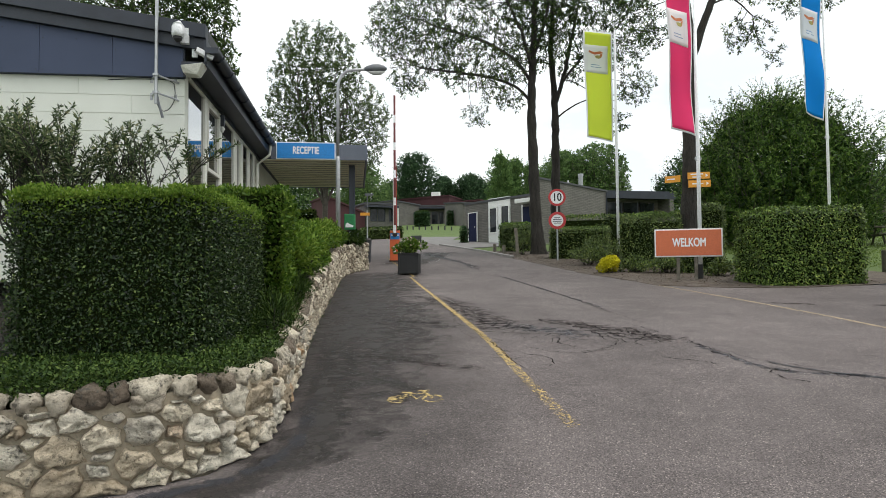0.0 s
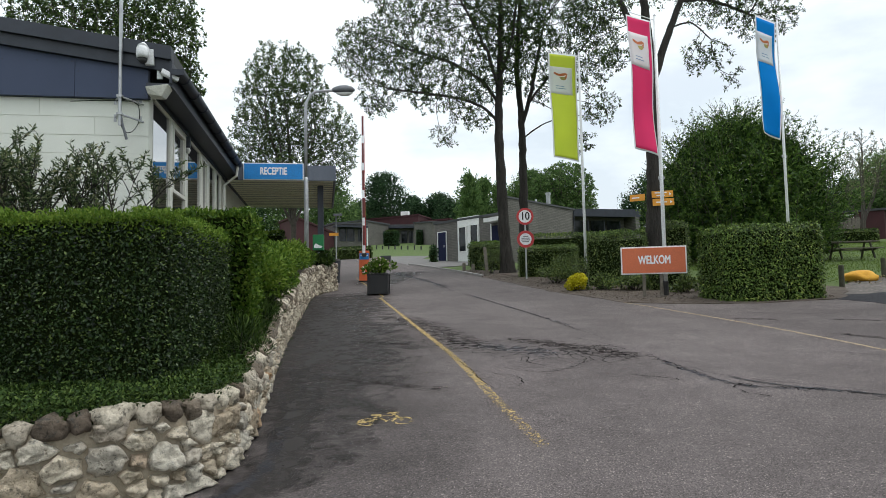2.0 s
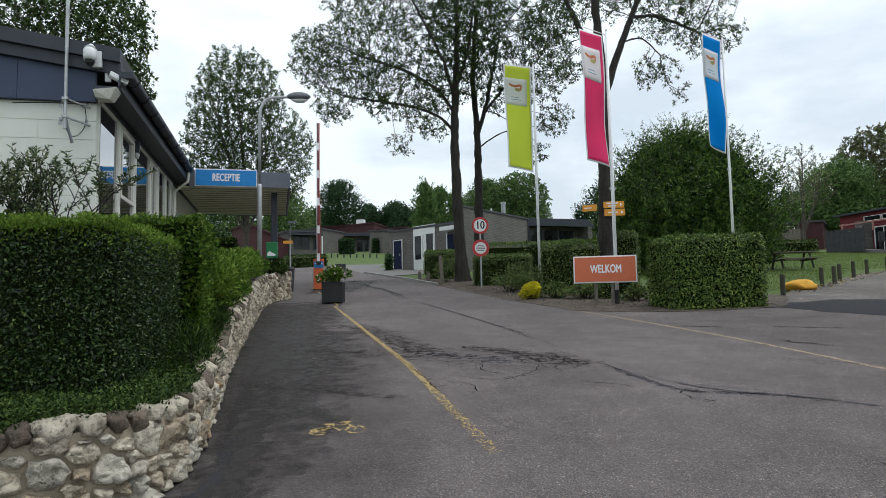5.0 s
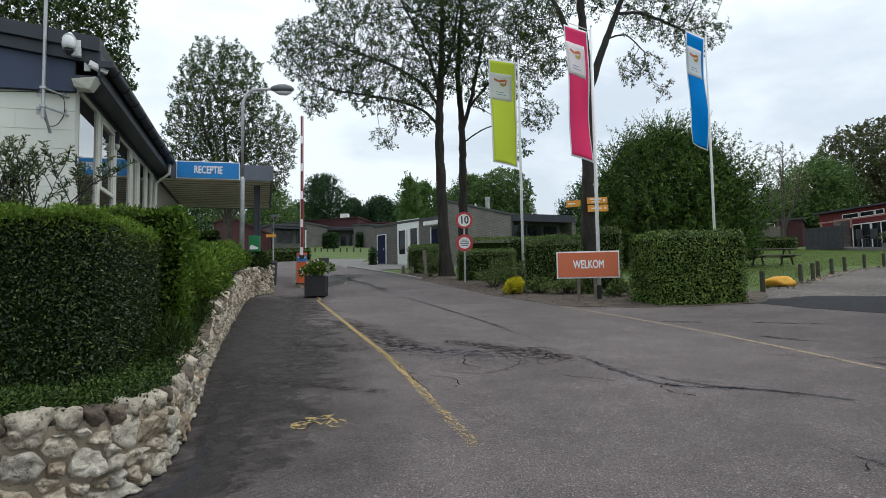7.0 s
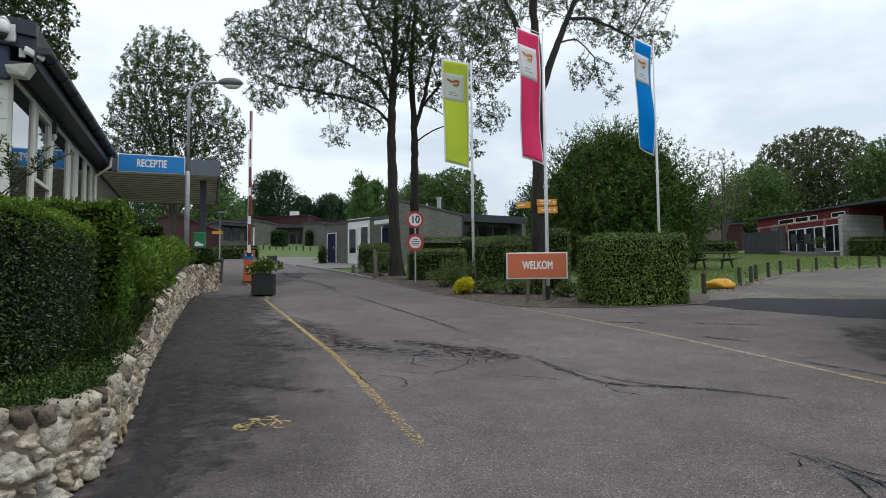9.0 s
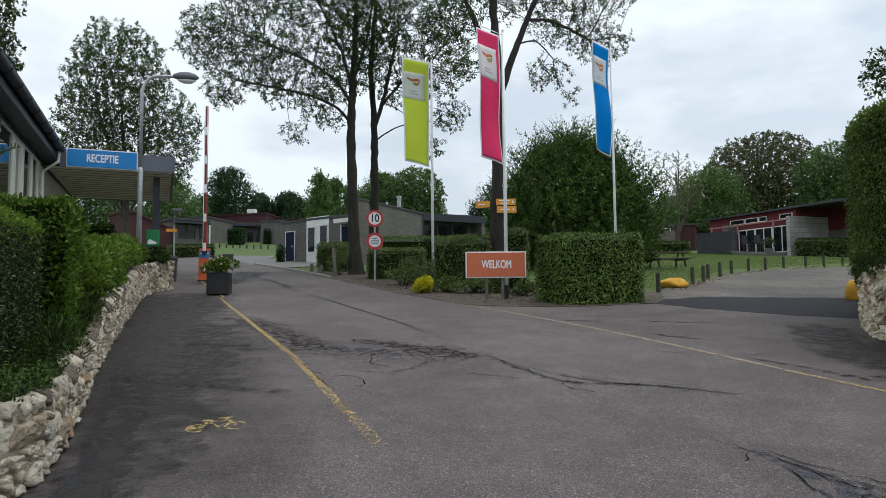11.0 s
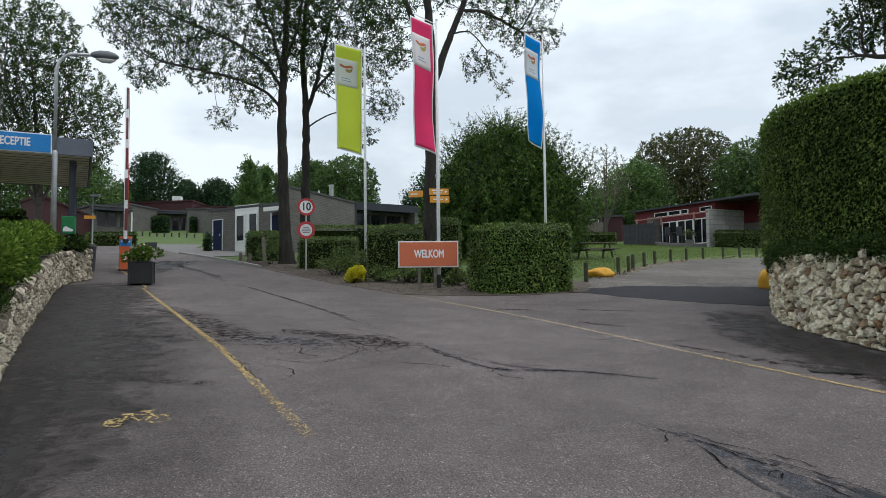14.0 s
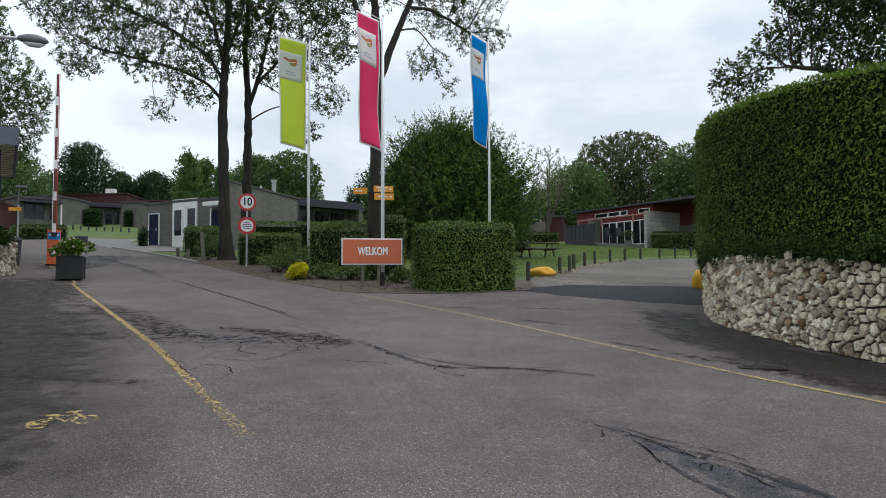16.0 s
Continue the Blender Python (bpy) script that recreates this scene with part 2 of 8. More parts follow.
MAT = {
    "asphalt": asphalt("asphalt", (0.1125, 0.0975, 0.0955), 0.24),
    "asphalt_new": asphalt("fresh_asphalt", (0.028, 0.028, 0.032), 0.1),
    "gravel": asphalt("gravel", (0.115, 0.103, 0.094), 0.3, 30.0),
    "grass": surface("grass", (0.055, 0.09, 0.015), (0.085, 0.13, 0.024), 0.7, 0.95, grain=30, relief=0.8, depth=0.03),
    "mulch": surface("bark_mulch", (0.055, 0.04, 0.03), (0.12, 0.095, 0.075), 4, 0.95, grain=34, relief=0.9, depth=0.03),
    "soil": surface("soil", (0.035, 0.028, 0.02), (0.07, 0.055, 0.04), 5, 0.95, grain=40, relief=0.9, depth=0.03),
    "mortar_dark": surface("dark_mortar", (0.028, 0.024, 0.02), (0.12, 0.1, 0.08), 4, 0.95, grain=50, relief=0.8, depth=0.01),
    "mortar": surface("mortar", (0.3, 0.25, 0.18), (0.44, 0.375, 0.285), 2.5, 0.95, grain=70, relief=0.6, depth=0.006, stain=((0.09, 0.08, 0.065), 1.6, 0.54)),
    "stone": stone_material("cream_limestone", [(0.0, (0.36, 0.29, 0.21)), (0.2, (0.6, 0.51, 0.39)), (0.5, (0.76, 0.69, 0.57)), (0.78, (0.7, 0.66, 0.58)), (0.9, (0.52, 0.47, 0.4)), (0.95, (0.5, 0.42, 0.33)), (1.0, (0.56, 0.3, 0.11))], 0.57, 0.58),
    "stone_cap": stone_material("stained_capping_stone", [(0.0, (0.13, 0.1, 0.075)), (0.35, (0.22, 0.18, 0.14)), (0.65, (0.45, 0.4, 0.33)), (1.0, (0.68, 0.62, 0.51))], 0.53, 0.5),
    "stone_grey": stone_material("pale_rubble_stone", [(0.0, (0.26, 0.2, 0.14)), (0.07, (0.48, 0.4, 0.3)), (0.2, (0.78, 0.69, 0.52)), (0.4, (0.92, 0.85, 0.67)), (0.8, (0.95, 0.9, 0.75)), (0.92, (0.5, 0.44, 0.35)), (1.0, (0.34, 0.19, 0.08))], 0.61, 0.62, 0.33),
    "white_paint": surface("white_painted_block", (0.72, 0.73, 0.66), (0.8, 0.81, 0.74), 1.2, 0.75, grain=80, relief=0.35, depth=0.003, stain=((0.5, 0.5, 0.44), 2.2, 0.68)),
    "white": surface("white_coating", (0.75, 0.76, 0.74), (0.82, 0.82, 0.8), 3, 0.45, grain=40, relief=0.05),
    "cream": surface("cream_frame_paint", (0.66, 0.65, 0.58), (0.74, 0.73, 0.66), 3, 0.5, grain=40, relief=0.05),
    "slate_panel": surface("slate_blue_panel", (0.03, 0.045, 0.095), (0.04, 0.057, 0.115), 1.5, 0.55, grain=50, relief=0.08),
    "dark_trim": surface("anthracite_trim", (0.016, 0.02, 0.031), (0.028, 0.034, 0.05), 2.0, 0.5, grain=60, relief=0.1),
    "canopy_grey": surface("canopy_grey_panel", (0.1, 0.115, 0.15), (0.13, 0.145, 0.18), 1.5, 0.55, grain=50, relief=0.08),
    "ceiling_slat": surface("cream_green_ceiling_slat", (0.72, 0.71, 0.5), (0.8, 0.79, 0.6), 2.5, 0.7, grain=50, relief=0.1),
    "sign_blue": surface("sign_blue", (0.0, 0.2, 0.55), (0.005, 0.22, 0.6), 2, 0.4, grain=30, relief=0.0),
    "sign_white": surface("sign_white", (0.8, 0.8, 0.8), (0.84, 0.84, 0.84), 2, 0.45, grain=30, relief=0.0),
    "sign_orange": surface("sign_orange", (0.56, 0.135, 0.05), (0.62, 0.15, 0.058), 1.5, 0.5, grain=60, relief=0.0),
    "arrow_orange": surface("waymark_orange", (0.72, 0.3, 0.02), (0.78, 0.34, 0.03), 3, 0.5, grain=60, relief=0.0),
    "sign_red": surface("sign_red", (0.42, 0.02, 0.025), (0.5, 0.03, 0.03), 3, 0.4, grain=30, relief=0.0),
    "black": surface("black_print", (0.012, 0.012, 0.013), (0.02, 0.02, 0.02), 3, 0.5, grain=30, relief=0.0),
    "rail_pink": surface("faded_red_rail", (0.3, 0.13, 0.11), (0.4, 0.2, 0.17), 4, 0.7, grain=40, relief=0.1),
    "steel": surface("galvanised_steel", (0.36, 0.37, 0.38), (0.5, 0.51, 0.52), 6, 0.45, 0.6, grain=50, relief=0.1),
    "pole_white": surface("white_pole_coating", (0.82, 0.83, 0.84), (0.88, 0.89, 0.9), 2, 0.35, grain=30, relief=0.0),
    "lamp_grey": surface("lamp_grey", (0.12, 0.125, 0.135), (0.17, 0.175, 0.19), 4, 0.5, 0.3, grain=40, relief=0.05),
    "lens": surface("clouded_lamp_cover", (0.5, 0.5, 0.48), (0.6, 0.6, 0.58), 6, 0.3, grain=30, relief=0.0),
    "barrier_orange": surface("barrier_orange", (0.6, 0.1, 0.02), (0.68, 0.13, 0.03), 3, 0.45, grain=40, relief=0.05),
    "boom_red": surface("boom_dark_red", (0.12, 0.02, 0.018), (0.18, 0.03, 0.025), 5, 0.5, grain=40, relief=0.05),
    "planter": surface("planter_charcoal", (0.012, 0.012, 0.013), (0.02, 0.02, 0.021), 3, 0.6, grain=60, relief=0.2),
    "wood_grey": surface("weathered_wood", (0.1, 0.085, 0.065), (0.2, 0.18, 0.15), 7, 0.9, grain=45, relief=0.5, depth=0.004),
    "wood_green": surface("mossy_wood", (0.035, 0.036, 0.022), (0.075, 0.075, 0.045), 6, 0.9, grain=45, relief=0.5, depth=0.004),
    "bark": surface("bark", (0.014, 0.012, 0.01), (0.05, 0.043, 0.035), 7, 0.95, grain=26, relief=1.0, depth=0.08, stain=((0.045, 0.05, 0.025), 3.0, 0.6), upright=0.22),
    "bark_far": surface("grey_bark", (0.05, 0.043, 0.035), (0.1, 0.088, 0.072), 5, 0.95, grain=26, relief=0.7, depth=0.02),
    "roof_dark": surface("bitumen_roof", (0.05, 0.053, 0.057), (0.085, 0.088, 0.092), 0.6, 0.85, grain=20, relief=0.2),
    "roof_red": surface("dark_red_roof", (0.045, 0.012, 0.015), (0.065, 0.017, 0.021), 0.8, 0.8, grain=20, relief=0.2),
    "navy": surface("navy_door_paint", (0.008, 0.011, 0.04), (0.012, 0.016, 0.05), 2, 0.8, grain=30, relief=0.05, spec=0.2),
    "plank_dark": surface("dark_fence_board", (0.026, 0.027, 0.032), (0.045, 0.046, 0.052), 3, 0.8, grain=40, relief=0.2),
    "pane": glass_pane("window_pane", (0.03, 0.035, 0.04), (0.008, 0.009, 0.01)),
    "pane_dark": glass_pane("shaded_window_pane", (0.025, 0.028, 0.032), (0.006, 0.007, 0.008), 1.5),
    "cable": surface("black_cable", (0.012, 0.012, 0.012), (0.02, 0.02, 0.02), 3, 0.6, grain=30, relief=0.0),
    "camera_white": surface("white_plastic", (0.68, 0.69, 0.7), (0.75, 0.76, 0.77), 6, 0.35, grain=30, relief=0.0),
    "green_box": surface("green_bin_paint", (0.008, 0.16, 0.045), (0.012, 0.2, 0.06), 3, 0.45, grain=30, relief=0.0),
    "rock_yellow": surface("yellow_painted_rock", (0.5, 0.24, 0.015), (0.66, 0.36, 0.03), 3.5, 0.8, grain=30, relief=0.6, depth=0.01, stain=((0.25, 0.14, 0.04), 5.0, 0.6)),
    "kerb": surface("concrete_kerb", (0.2, 0.19, 0.175), (0.3, 0.285, 0.27), 3, 0.9, grain=50, relief=0.3),
    "paving": surface("grey_paving", (0.11, 0.105, 0.1), (0.16, 0.152, 0.146), 1.5, 0.9, grain=40, relief=0.3),
    "iron": surface("cast_iron", (0.03, 0.03, 0.032), (0.055, 0.052, 0.05), 6, 0.7, 0.5, grain=40, relief=0.3),
    # near-black: the shade between hedge leaves is put into this colour
    "hedge_core": surface("hedge_core_dark", (0.008, 0.013, 0.004), (0.018, 0.025, 0.008), 6, 1.0, grain=20, relief=0.5, depth=0.02, spec=0.0),
    "yellow_paint": decal("worn_yellow_paint", (0.5, 0.36, 0.15), 0.8, 0.385, 0.51, 34, 0.8, edge=0.13),
    "faint_paint": decal("flaked_yellow_paint", (0.52, 0.39, 0.16), 0.8, 0.41, 0.52, 30, 0.8, edge=0.1),
    "pale_paint": decal("worn_pale_paint", (0.42, 0.33, 0.22), 0.8, 0.32, 0.5, 24, 0.75, edge=0.12),
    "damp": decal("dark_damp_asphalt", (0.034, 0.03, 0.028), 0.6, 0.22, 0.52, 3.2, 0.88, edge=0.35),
    "lane_dark": decal("darker_lane_asphalt", (0.05, 0.045, 0.043), 0.8, 0.15, 0.6, 1.3, 0.38, edge=0.45),
    "worn_dark": decal("dark_worn_asphalt", (0.036, 0.027, 0.026), 0.7, 0.4, 0.56, 9.0, 0.7, edge=0.28),
    "tar": decal("old_tar_seal", (0.042, 0.043, 0.05), 0.6, 0.38, 0.5, 8.0, 0.72, edge=0.35),
    "tar_smooth": decal("smooth_blue_tar", (0.058, 0.061, 0.073), 0.5, 0.36, 0.52, 7.0, 0.65, 0.3, 0.3),
    "tar_edge": decal("dark_tar_bead", (0.032, 0.033, 0.038), 0.5, 0.38, 0.47, 7.0, 0.85, 0.3, 0.3),
    "tar_faint": decal("faint_blue_tar", (0.055, 0.057, 0.07), 0.6, 0.4, 0.54, 9.0, 0.6, 0.3, 0.3),
    "crack": surface("crack", (0.01, 0.01, 0.011), (0.02, 0.019, 0.018), 3, 1.0, grain=30, relief=0.0, spec=0.0),
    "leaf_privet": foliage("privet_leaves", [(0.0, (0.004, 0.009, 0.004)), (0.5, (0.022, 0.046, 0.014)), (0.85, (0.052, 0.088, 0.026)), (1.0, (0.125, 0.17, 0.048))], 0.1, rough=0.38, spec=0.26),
    "leaf_bright": foliage("bright_green_leaves", [(0.0, (0.062, 0.122, 0.017)), (0.5, (0.117, 0.198, 0.026)), (1.0, (0.202, 0.274, 0.051))]),
    "leaf_laurel": foliage("laurel_leaves", [(0.0, (0.03, 0.07, 0.009)), (0.6, (0.085, 0.155, 0.022)), (1.0, (0.19, 0.27, 0.045))], rough=0.4),
    "leaf_cover": foliage("ground_cover_leaves", [(0.0, (0.008, 0.019, 0.005)), (0.6, (0.04, 0.075, 0.017)), (1.0, (0.09, 0.13, 0.032))], 0.15),
    "leaf_beech": foliage("hornbeam_leaves", [(0.0, (0.015, 0.03, 0.009)), (0.5, (0.088, 0.155, 0.03)), (0.85, (0.18, 0.27, 0.055)), (1.0, (0.34, 0.4, 0.1))], 0.12, rough=0.42, spec=0.22),
    "leaf_box": foliage("box_hedge_leaves", [(0.0, (0.012, 0.024, 0.008)), (0.5, (0.075, 0.12, 0.032)), (0.85, (0.155, 0.21, 0.055)), (1.0, (0.29, 0.33, 0.1))], 0.12, rough=0.42, spec=0.25),
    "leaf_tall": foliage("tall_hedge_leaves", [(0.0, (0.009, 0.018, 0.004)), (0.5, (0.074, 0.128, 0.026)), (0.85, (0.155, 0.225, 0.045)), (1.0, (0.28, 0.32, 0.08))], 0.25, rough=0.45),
    "leaf_olive": foliage("oleander_leaves", [(0.0, (0.022, 0.04, 0.018)), (0.5, (0.066, 0.1, 0.042)), (0.84, (0.15, 0.19, 0.085)), (1.0, (0.32, 0.31, 0.19))], 0.25),
    "leaf_ash": foliage("robinia_leaves", [(0.0, (0.008, 0.017, 0.004)), (0.5, (0.026, 0.055, 0.01)), (0.85, (0.068, 0.12, 0.022)), (1.0, (0.14, 0.2, 0.04))], 0.28, spec=0.15),
    "leaf_tree": foliage("broadleaf_leaves", [(0.0, (0.043, 0.085, 0.028)), (0.6, (0.107, 0.186, 0.062)), (1.0, (0.213, 0.315, 0.107))], 0.45),
    "leaf_cherry": foliage("cherry_leaves", [(0.0, (0.014, 0.032, 0.01)), (0.5, (0.05, 0.104, 0.02)), (0.85, (0.11, 0.19, 0.038)), (1.0, (0.21, 0.3, 0.07))], 0.28, 0.5, 0.16),
    "leaf_brown": foliage("olive_brown_leaves", [(0.0, (0.045, 0.055, 0.024)), (0.6, (0.11, 0.125, 0.055)), (1.0, (0.2, 0.21, 0.1))], 0.3),
    "leaf_maple": foliage("maple_leaves", [(0.0, (0.016, 0.031, 0.01)), (0.5, (0.05, 0.084, 0.025)), (0.85, (0.1, 0.155, 0.046)), (1.0, (0.19, 0.26, 0.09))], 0.34),
    "leaf_pale": foliage("pale_young_leaves", [(0.0, (0.07, 0.09, 0.04)), (0.6, (0.15, 0.17, 0.09)), (1.0, (0.28, 0.29, 0.17))], 0.4),
    "leaf_dark": foliage("dark_tree_leaves", [(0.0, (0.013, 0.030, 0.015)), (0.6, (0.035, 0.075, 0.033)), (1.0, (0.079, 0.140, 0.060))]),
    "leaf_yellow": foliage("golden_leaves", [(0.0, (0.3, 0.28, 0.01)), (0.5, (0.55, 0.5, 0.02)), (1.0, (0.72, 0.66, 0.05))]),
    "petal": foliage("pink_white_petals", [(0.0, (0.6, 0.35, 0.4)), (1.0, (0.8, 0.7, 0.7))]),
    "flag_lime": foliage("lime_flag_cloth", [(0.0, (0.86, 0.94, 0.13)), (1.0, (0.9, 0.97, 0.16))], 0.55, 0.7, patchy=0.12),
    "flag_pink": foliage("magenta_flag_cloth", [(0.0, (0.92, 0.08, 0.27)), (1.0, (0.95, 0.11, 0.32))], 0.55, 0.7, patchy=0.12),
    "flag_blue": foliage("blue_flag_cloth", [(0.0, (0.008, 0.3, 0.8)), (1.0, (0.012, 0.34, 0.86))], 0.4, 0.7, patchy=0.12),
    "flag_white": foliage("white_flag_cloth", [(0.0, (0.94, 0.95, 0.97)), (1.0, (0.96, 0.97, 0.98))], 0.5, 0.7, patchy=0.12),
    "emblem": surface("emblem_orange", (0.5, 0.13, 0.04), (0.55, 0.17, 0.05), 5, 0.6, grain=30, relief=0.0),
    "emblem_green": surface("emblem_ochre", (0.35, 0.3, 0.08), (0.42, 0.36, 0.1), 5, 0.6, grain=30, relief=0.0),
    "print_blue": surface("pale_blue_print", (0.25, 0.38, 0.55), (0.3, 0.43, 0.6), 3, 0.6, grain=30, relief=0.0),
}

# ---- building blocks ----
rng = np.random.default_rng(7)
IDENT = Matrix.Identity(4)


def ground_z(x, y):
    """The site is one even slope that climbs away from the entrance, steeper under the far lawn."""
    z = 0.02 * np.clip(x, -60, 90) + 0.085 * np.clip(y, -25, 130)
    return z + 0.03 * np.clip(np.asarray(y) - 66, 0, 60)


def gz(x, y):
    return float(ground_z(x, y))


class Shape:
    """Collects the vertices and faces of one mesh."""

    def __init__(self):
        self.v, self.f = [], []

    def add(self, verts, faces, m=IDENT):
        k = len(self.v)
        self.v += [tuple(m @ Vector(p)) for p in verts]
        self.f += [tuple(i + k for i in f) for f in faces]
        return self

    def box(self, c, s, m=IDENT):
        x, y, z = (v / 2 for v in s)
        pts = [(c[0] + i * x, c[1] + j * y, c[2] + k * z) for k in (-1, 1) for i, j in ((-1, -1), (1, -1), (1, 1), (-1, 1))]
        return self.add(pts, [(3, 2, 1, 0), (4, 5, 6, 7), (0, 1, 5, 4), (1, 2, 6, 5), (2, 3, 7, 6), (3, 0, 4, 7)], m)

    def prism(self, poly, z0, z1, m=IDENT):
        """poly: (x, y) anticlockwise; z0 and z1 numbers or one for each corner."""
        n = len(poly)
        a = z0 if hasattr(z0, "__len__") else [z0] * n
        b = z1 if hasattr(z1, "__len__") else [z1] * n
        pts = [(*p, h) for p, h in zip(poly, a)] + [(*p, h) for p, h in zip(poly, b)]
        sides = [(i, (i + 1) % n, n + (i + 1) % n, n + i) for i in range(n)]
        return self.add(pts, [tuple(reversed(range(n))), tuple(range(n, 2 * n)), *sides], m)

    def tube(self, points, radii, seg=8, cap=True):
        pts = [Vector(p) for p in points]
        rad = radii if hasattr(radii, "__len__") else [radii] * len(pts)
        k, up = len(self.v), None
        for i, p in enumerate(pts):
            d = (pts[min(i + 1, len(pts) - 1)] - pts[max(i - 1, 0)]).normalized()
            side = d.cross(Vector((0, 0, 1)) if abs(d.z) < 0.95 else Vector((1, 0, 0))) if up is None else up - d * up.dot(d)
            up = side.normalized()
            w = d.cross(up)
            for j in range(seg):
                a = 2 * math.pi * j / seg
                self.v.append(tuple(p + rad[i] * (math.cos(a) * up + math.sin(a) * w)))
        for i in range(len(pts) - 1):
            for j in range(seg):
                a, b = k + i * seg + j, k + i * seg + (j + 1) % seg
                self.f.append((a, b, b + seg, a + seg))
        if cap:
            self.f.append(tuple(reversed(range(k, k + seg))))
            self.f.append(tuple(range(k + (len(pts) - 1) * seg, k + len(pts) * seg)))
        return self

    def disc(self, c, r, thick, seg=40, m=IDENT):
        """A round plate that faces -y."""
        pts = [(c[0] + r * math.cos(2 * math.pi * i / seg), c[1] + y, c[2] + r * math.sin(2 * math.pi * i / seg)) for y in (-thick / 2, thick / 2) for i in range(seg)]
        sides = [(i + seg, (i + 1) % seg + seg, (i + 1) % seg, i) for i in range(seg)]
        return self.add(pts, [tuple(range(seg)), tuple(reversed(range(seg, 2 * seg))), *sides], m)

    def ring(self, c, r0, r1, thick, seg=40):
        pts = []
        for y in (-thick / 2, thick / 2):
            for r in (r0, r1):
                pts += [(c[0] + r * math.cos(2 * math.pi * i / seg), c[1] + y, c[2] + r * math.sin(2 * math.pi * i / seg)) for i in range(seg)]
        f = []
        for i in range(seg):
            j = (i + 1) % seg
            f += [(i, seg + i, seg + j, j)[::-1], (2 * seg + i, 3 * seg + i, 3 * seg + j, 2 * seg + j), (seg + i, 3 * seg + i, 3 * seg + j, seg + j), (i, j, 2 * seg + j, 2 * seg + i)]
        return self.add(pts, f)

    def grid(self, fn, nu, nv, thick=0.0):
        """A sheet fn(u, v) -> point, u and v from 0 to 1, closed with a thickness along fn's normal."""
        pts = [[Vector(fn(i / nu, j / nv)) for i in range(nu + 1)] for j in range(nv + 1)]
        rows = [(0.0, pts)]
        k = len(self.v)
        for j in range(nv + 1):
            for i in range(nu + 1):
                self.v.append(tuple(pts[j][i]))
        w = nu + 1
        for j in range(nv):
            for i in range(nu):
                self.f.append((k + j * w + i, k + j * w + i + 1, k + (j + 1) * w + i + 1, k + (j + 1) * w + i))
        if thick:
            k2 = len(self.v)
            for j in range(nv + 1):
                for i in range(nu + 1):
                    du = pts[j][min(i + 1, nu)] - pts[j][max(i - 1, 0)]
                    dv = pts[min(j + 1, nv)][i] - pts[max(j - 1, 0)][i]
                    self.v.append(tuple(pts[j][i] - du.cross(dv).normalized() * thick))
            for j in range(nv):
                for i in range(nu):
                    self.f.append((k2 + (j + 1) * w + i, k2 + (j + 1) * w + i + 1, k2 + j * w + i + 1, k2 + j * w + i))
            rim = [j * w + i for j, i in [(0, i) for i in range(nu)] + [(j, nu) for j in range(nv)] + [(nv, i) for i in range(nu, 0, -1)] + [(j, 0) for j in range(nv, 0, -1)]]
            for p, q in zip(rim, rim[1:] + rim[:1]):
                self.f.append((k + q, k + p, k2 + p, k2 + q))
        return self

    def mesh(self, name, mat, bevel=0.0, smooth=False):
        me = bpy.data.meshes.new(name)
        me.from_pydata(self.v, [], self.f)
        if bevel:
            bm = bmesh.new()
            bm.from_mesh(me)
            edges = [e for e in bm.edges if len(e.link_faces) == 2 and e.calc_face_angle(0) > 0.6]
            bmesh.ops.bevel(bm, geom=edges, offset=bevel, segments=2, profile=0.6, affect="EDGES", clamp_overlap=True)
            bm.to_mesh(me)
            bm.free()
        if smooth:
            me.polygons.foreach_set("use_smooth", [True] * len(me.polygons))
        me.materials.append(MAT[mat])
        me.update()
        return me


def part(name, shape, mat, parent=None, label="", bevel=0.0, smooth=False):
    me = shape.mesh(name, mat, bevel, smooth) if isinstance(shape, Shape) else shape
    ob = new(name, me)
    ob.parent = parent
    return tagged(ob, label)


def thing(name, x, y, z, rz, label, category, group="", kind=""):
    ob = new(name)
    ob.empty_display_size = 0.2
    ob.matrix_world = pose(x, y, z, 0, 0, rz)
    return tagged(ob, label, category, group, kind)


def quads(name, v, mat):
    """A mesh of loose four-cornered leaves from an array of shape (n, 4, 3)."""
    n = len(v)
    me = bpy.data.meshes.new(name)
    me.vertices.add(4 * n)
    me.loops.add(4 * n)
    me.polygons.add(n)
    me.vertices.foreach_set("co", np.ascontiguousarray(v, np.float32).ravel())
    me.loops.foreach_set("vertex_index", np.arange(4 * n, dtype=np.int32))
    me.polygons.foreach_set("loop_start", np.arange(0, 4 * n, 4, dtype=np.int32))
    me.materials.append(MAT[mat])
    me.update(calc_edges=True)
    return me


def unit(a):
    return a / np.maximum(np.linalg.norm(a, axis=-1, keepdims=True), 1e-9)


def leaves(name, p, ahead, normal, size, mat, aspect=0.5, spread=0.35, parent=None, fold=0.18):
    """Leaf blades at p that point along ahead and face normal, all of them arrays (n, 3)."""
    n = len(p)
    s = (size * rng.uniform(1 - spread, 1 + spread, n))[:, None]
    a = unit(ahead)
    side = unit(np.cross(a, normal) + 1e-6)
    nn = np.cross(side, a)
    v = np.stack([p, p + a * s * 0.5 + side * s * aspect * 0.5 + nn * s * fold * 0.5, p + a * s, p + a * s * 0.5 - side * s * aspect * 0.5 + nn * s * fold * 0.5], 1)
    return part(name, quads(name, v, mat), mat, parent)


def rand_dirs(n):
    return unit(rng.normal(size=(n, 3)))


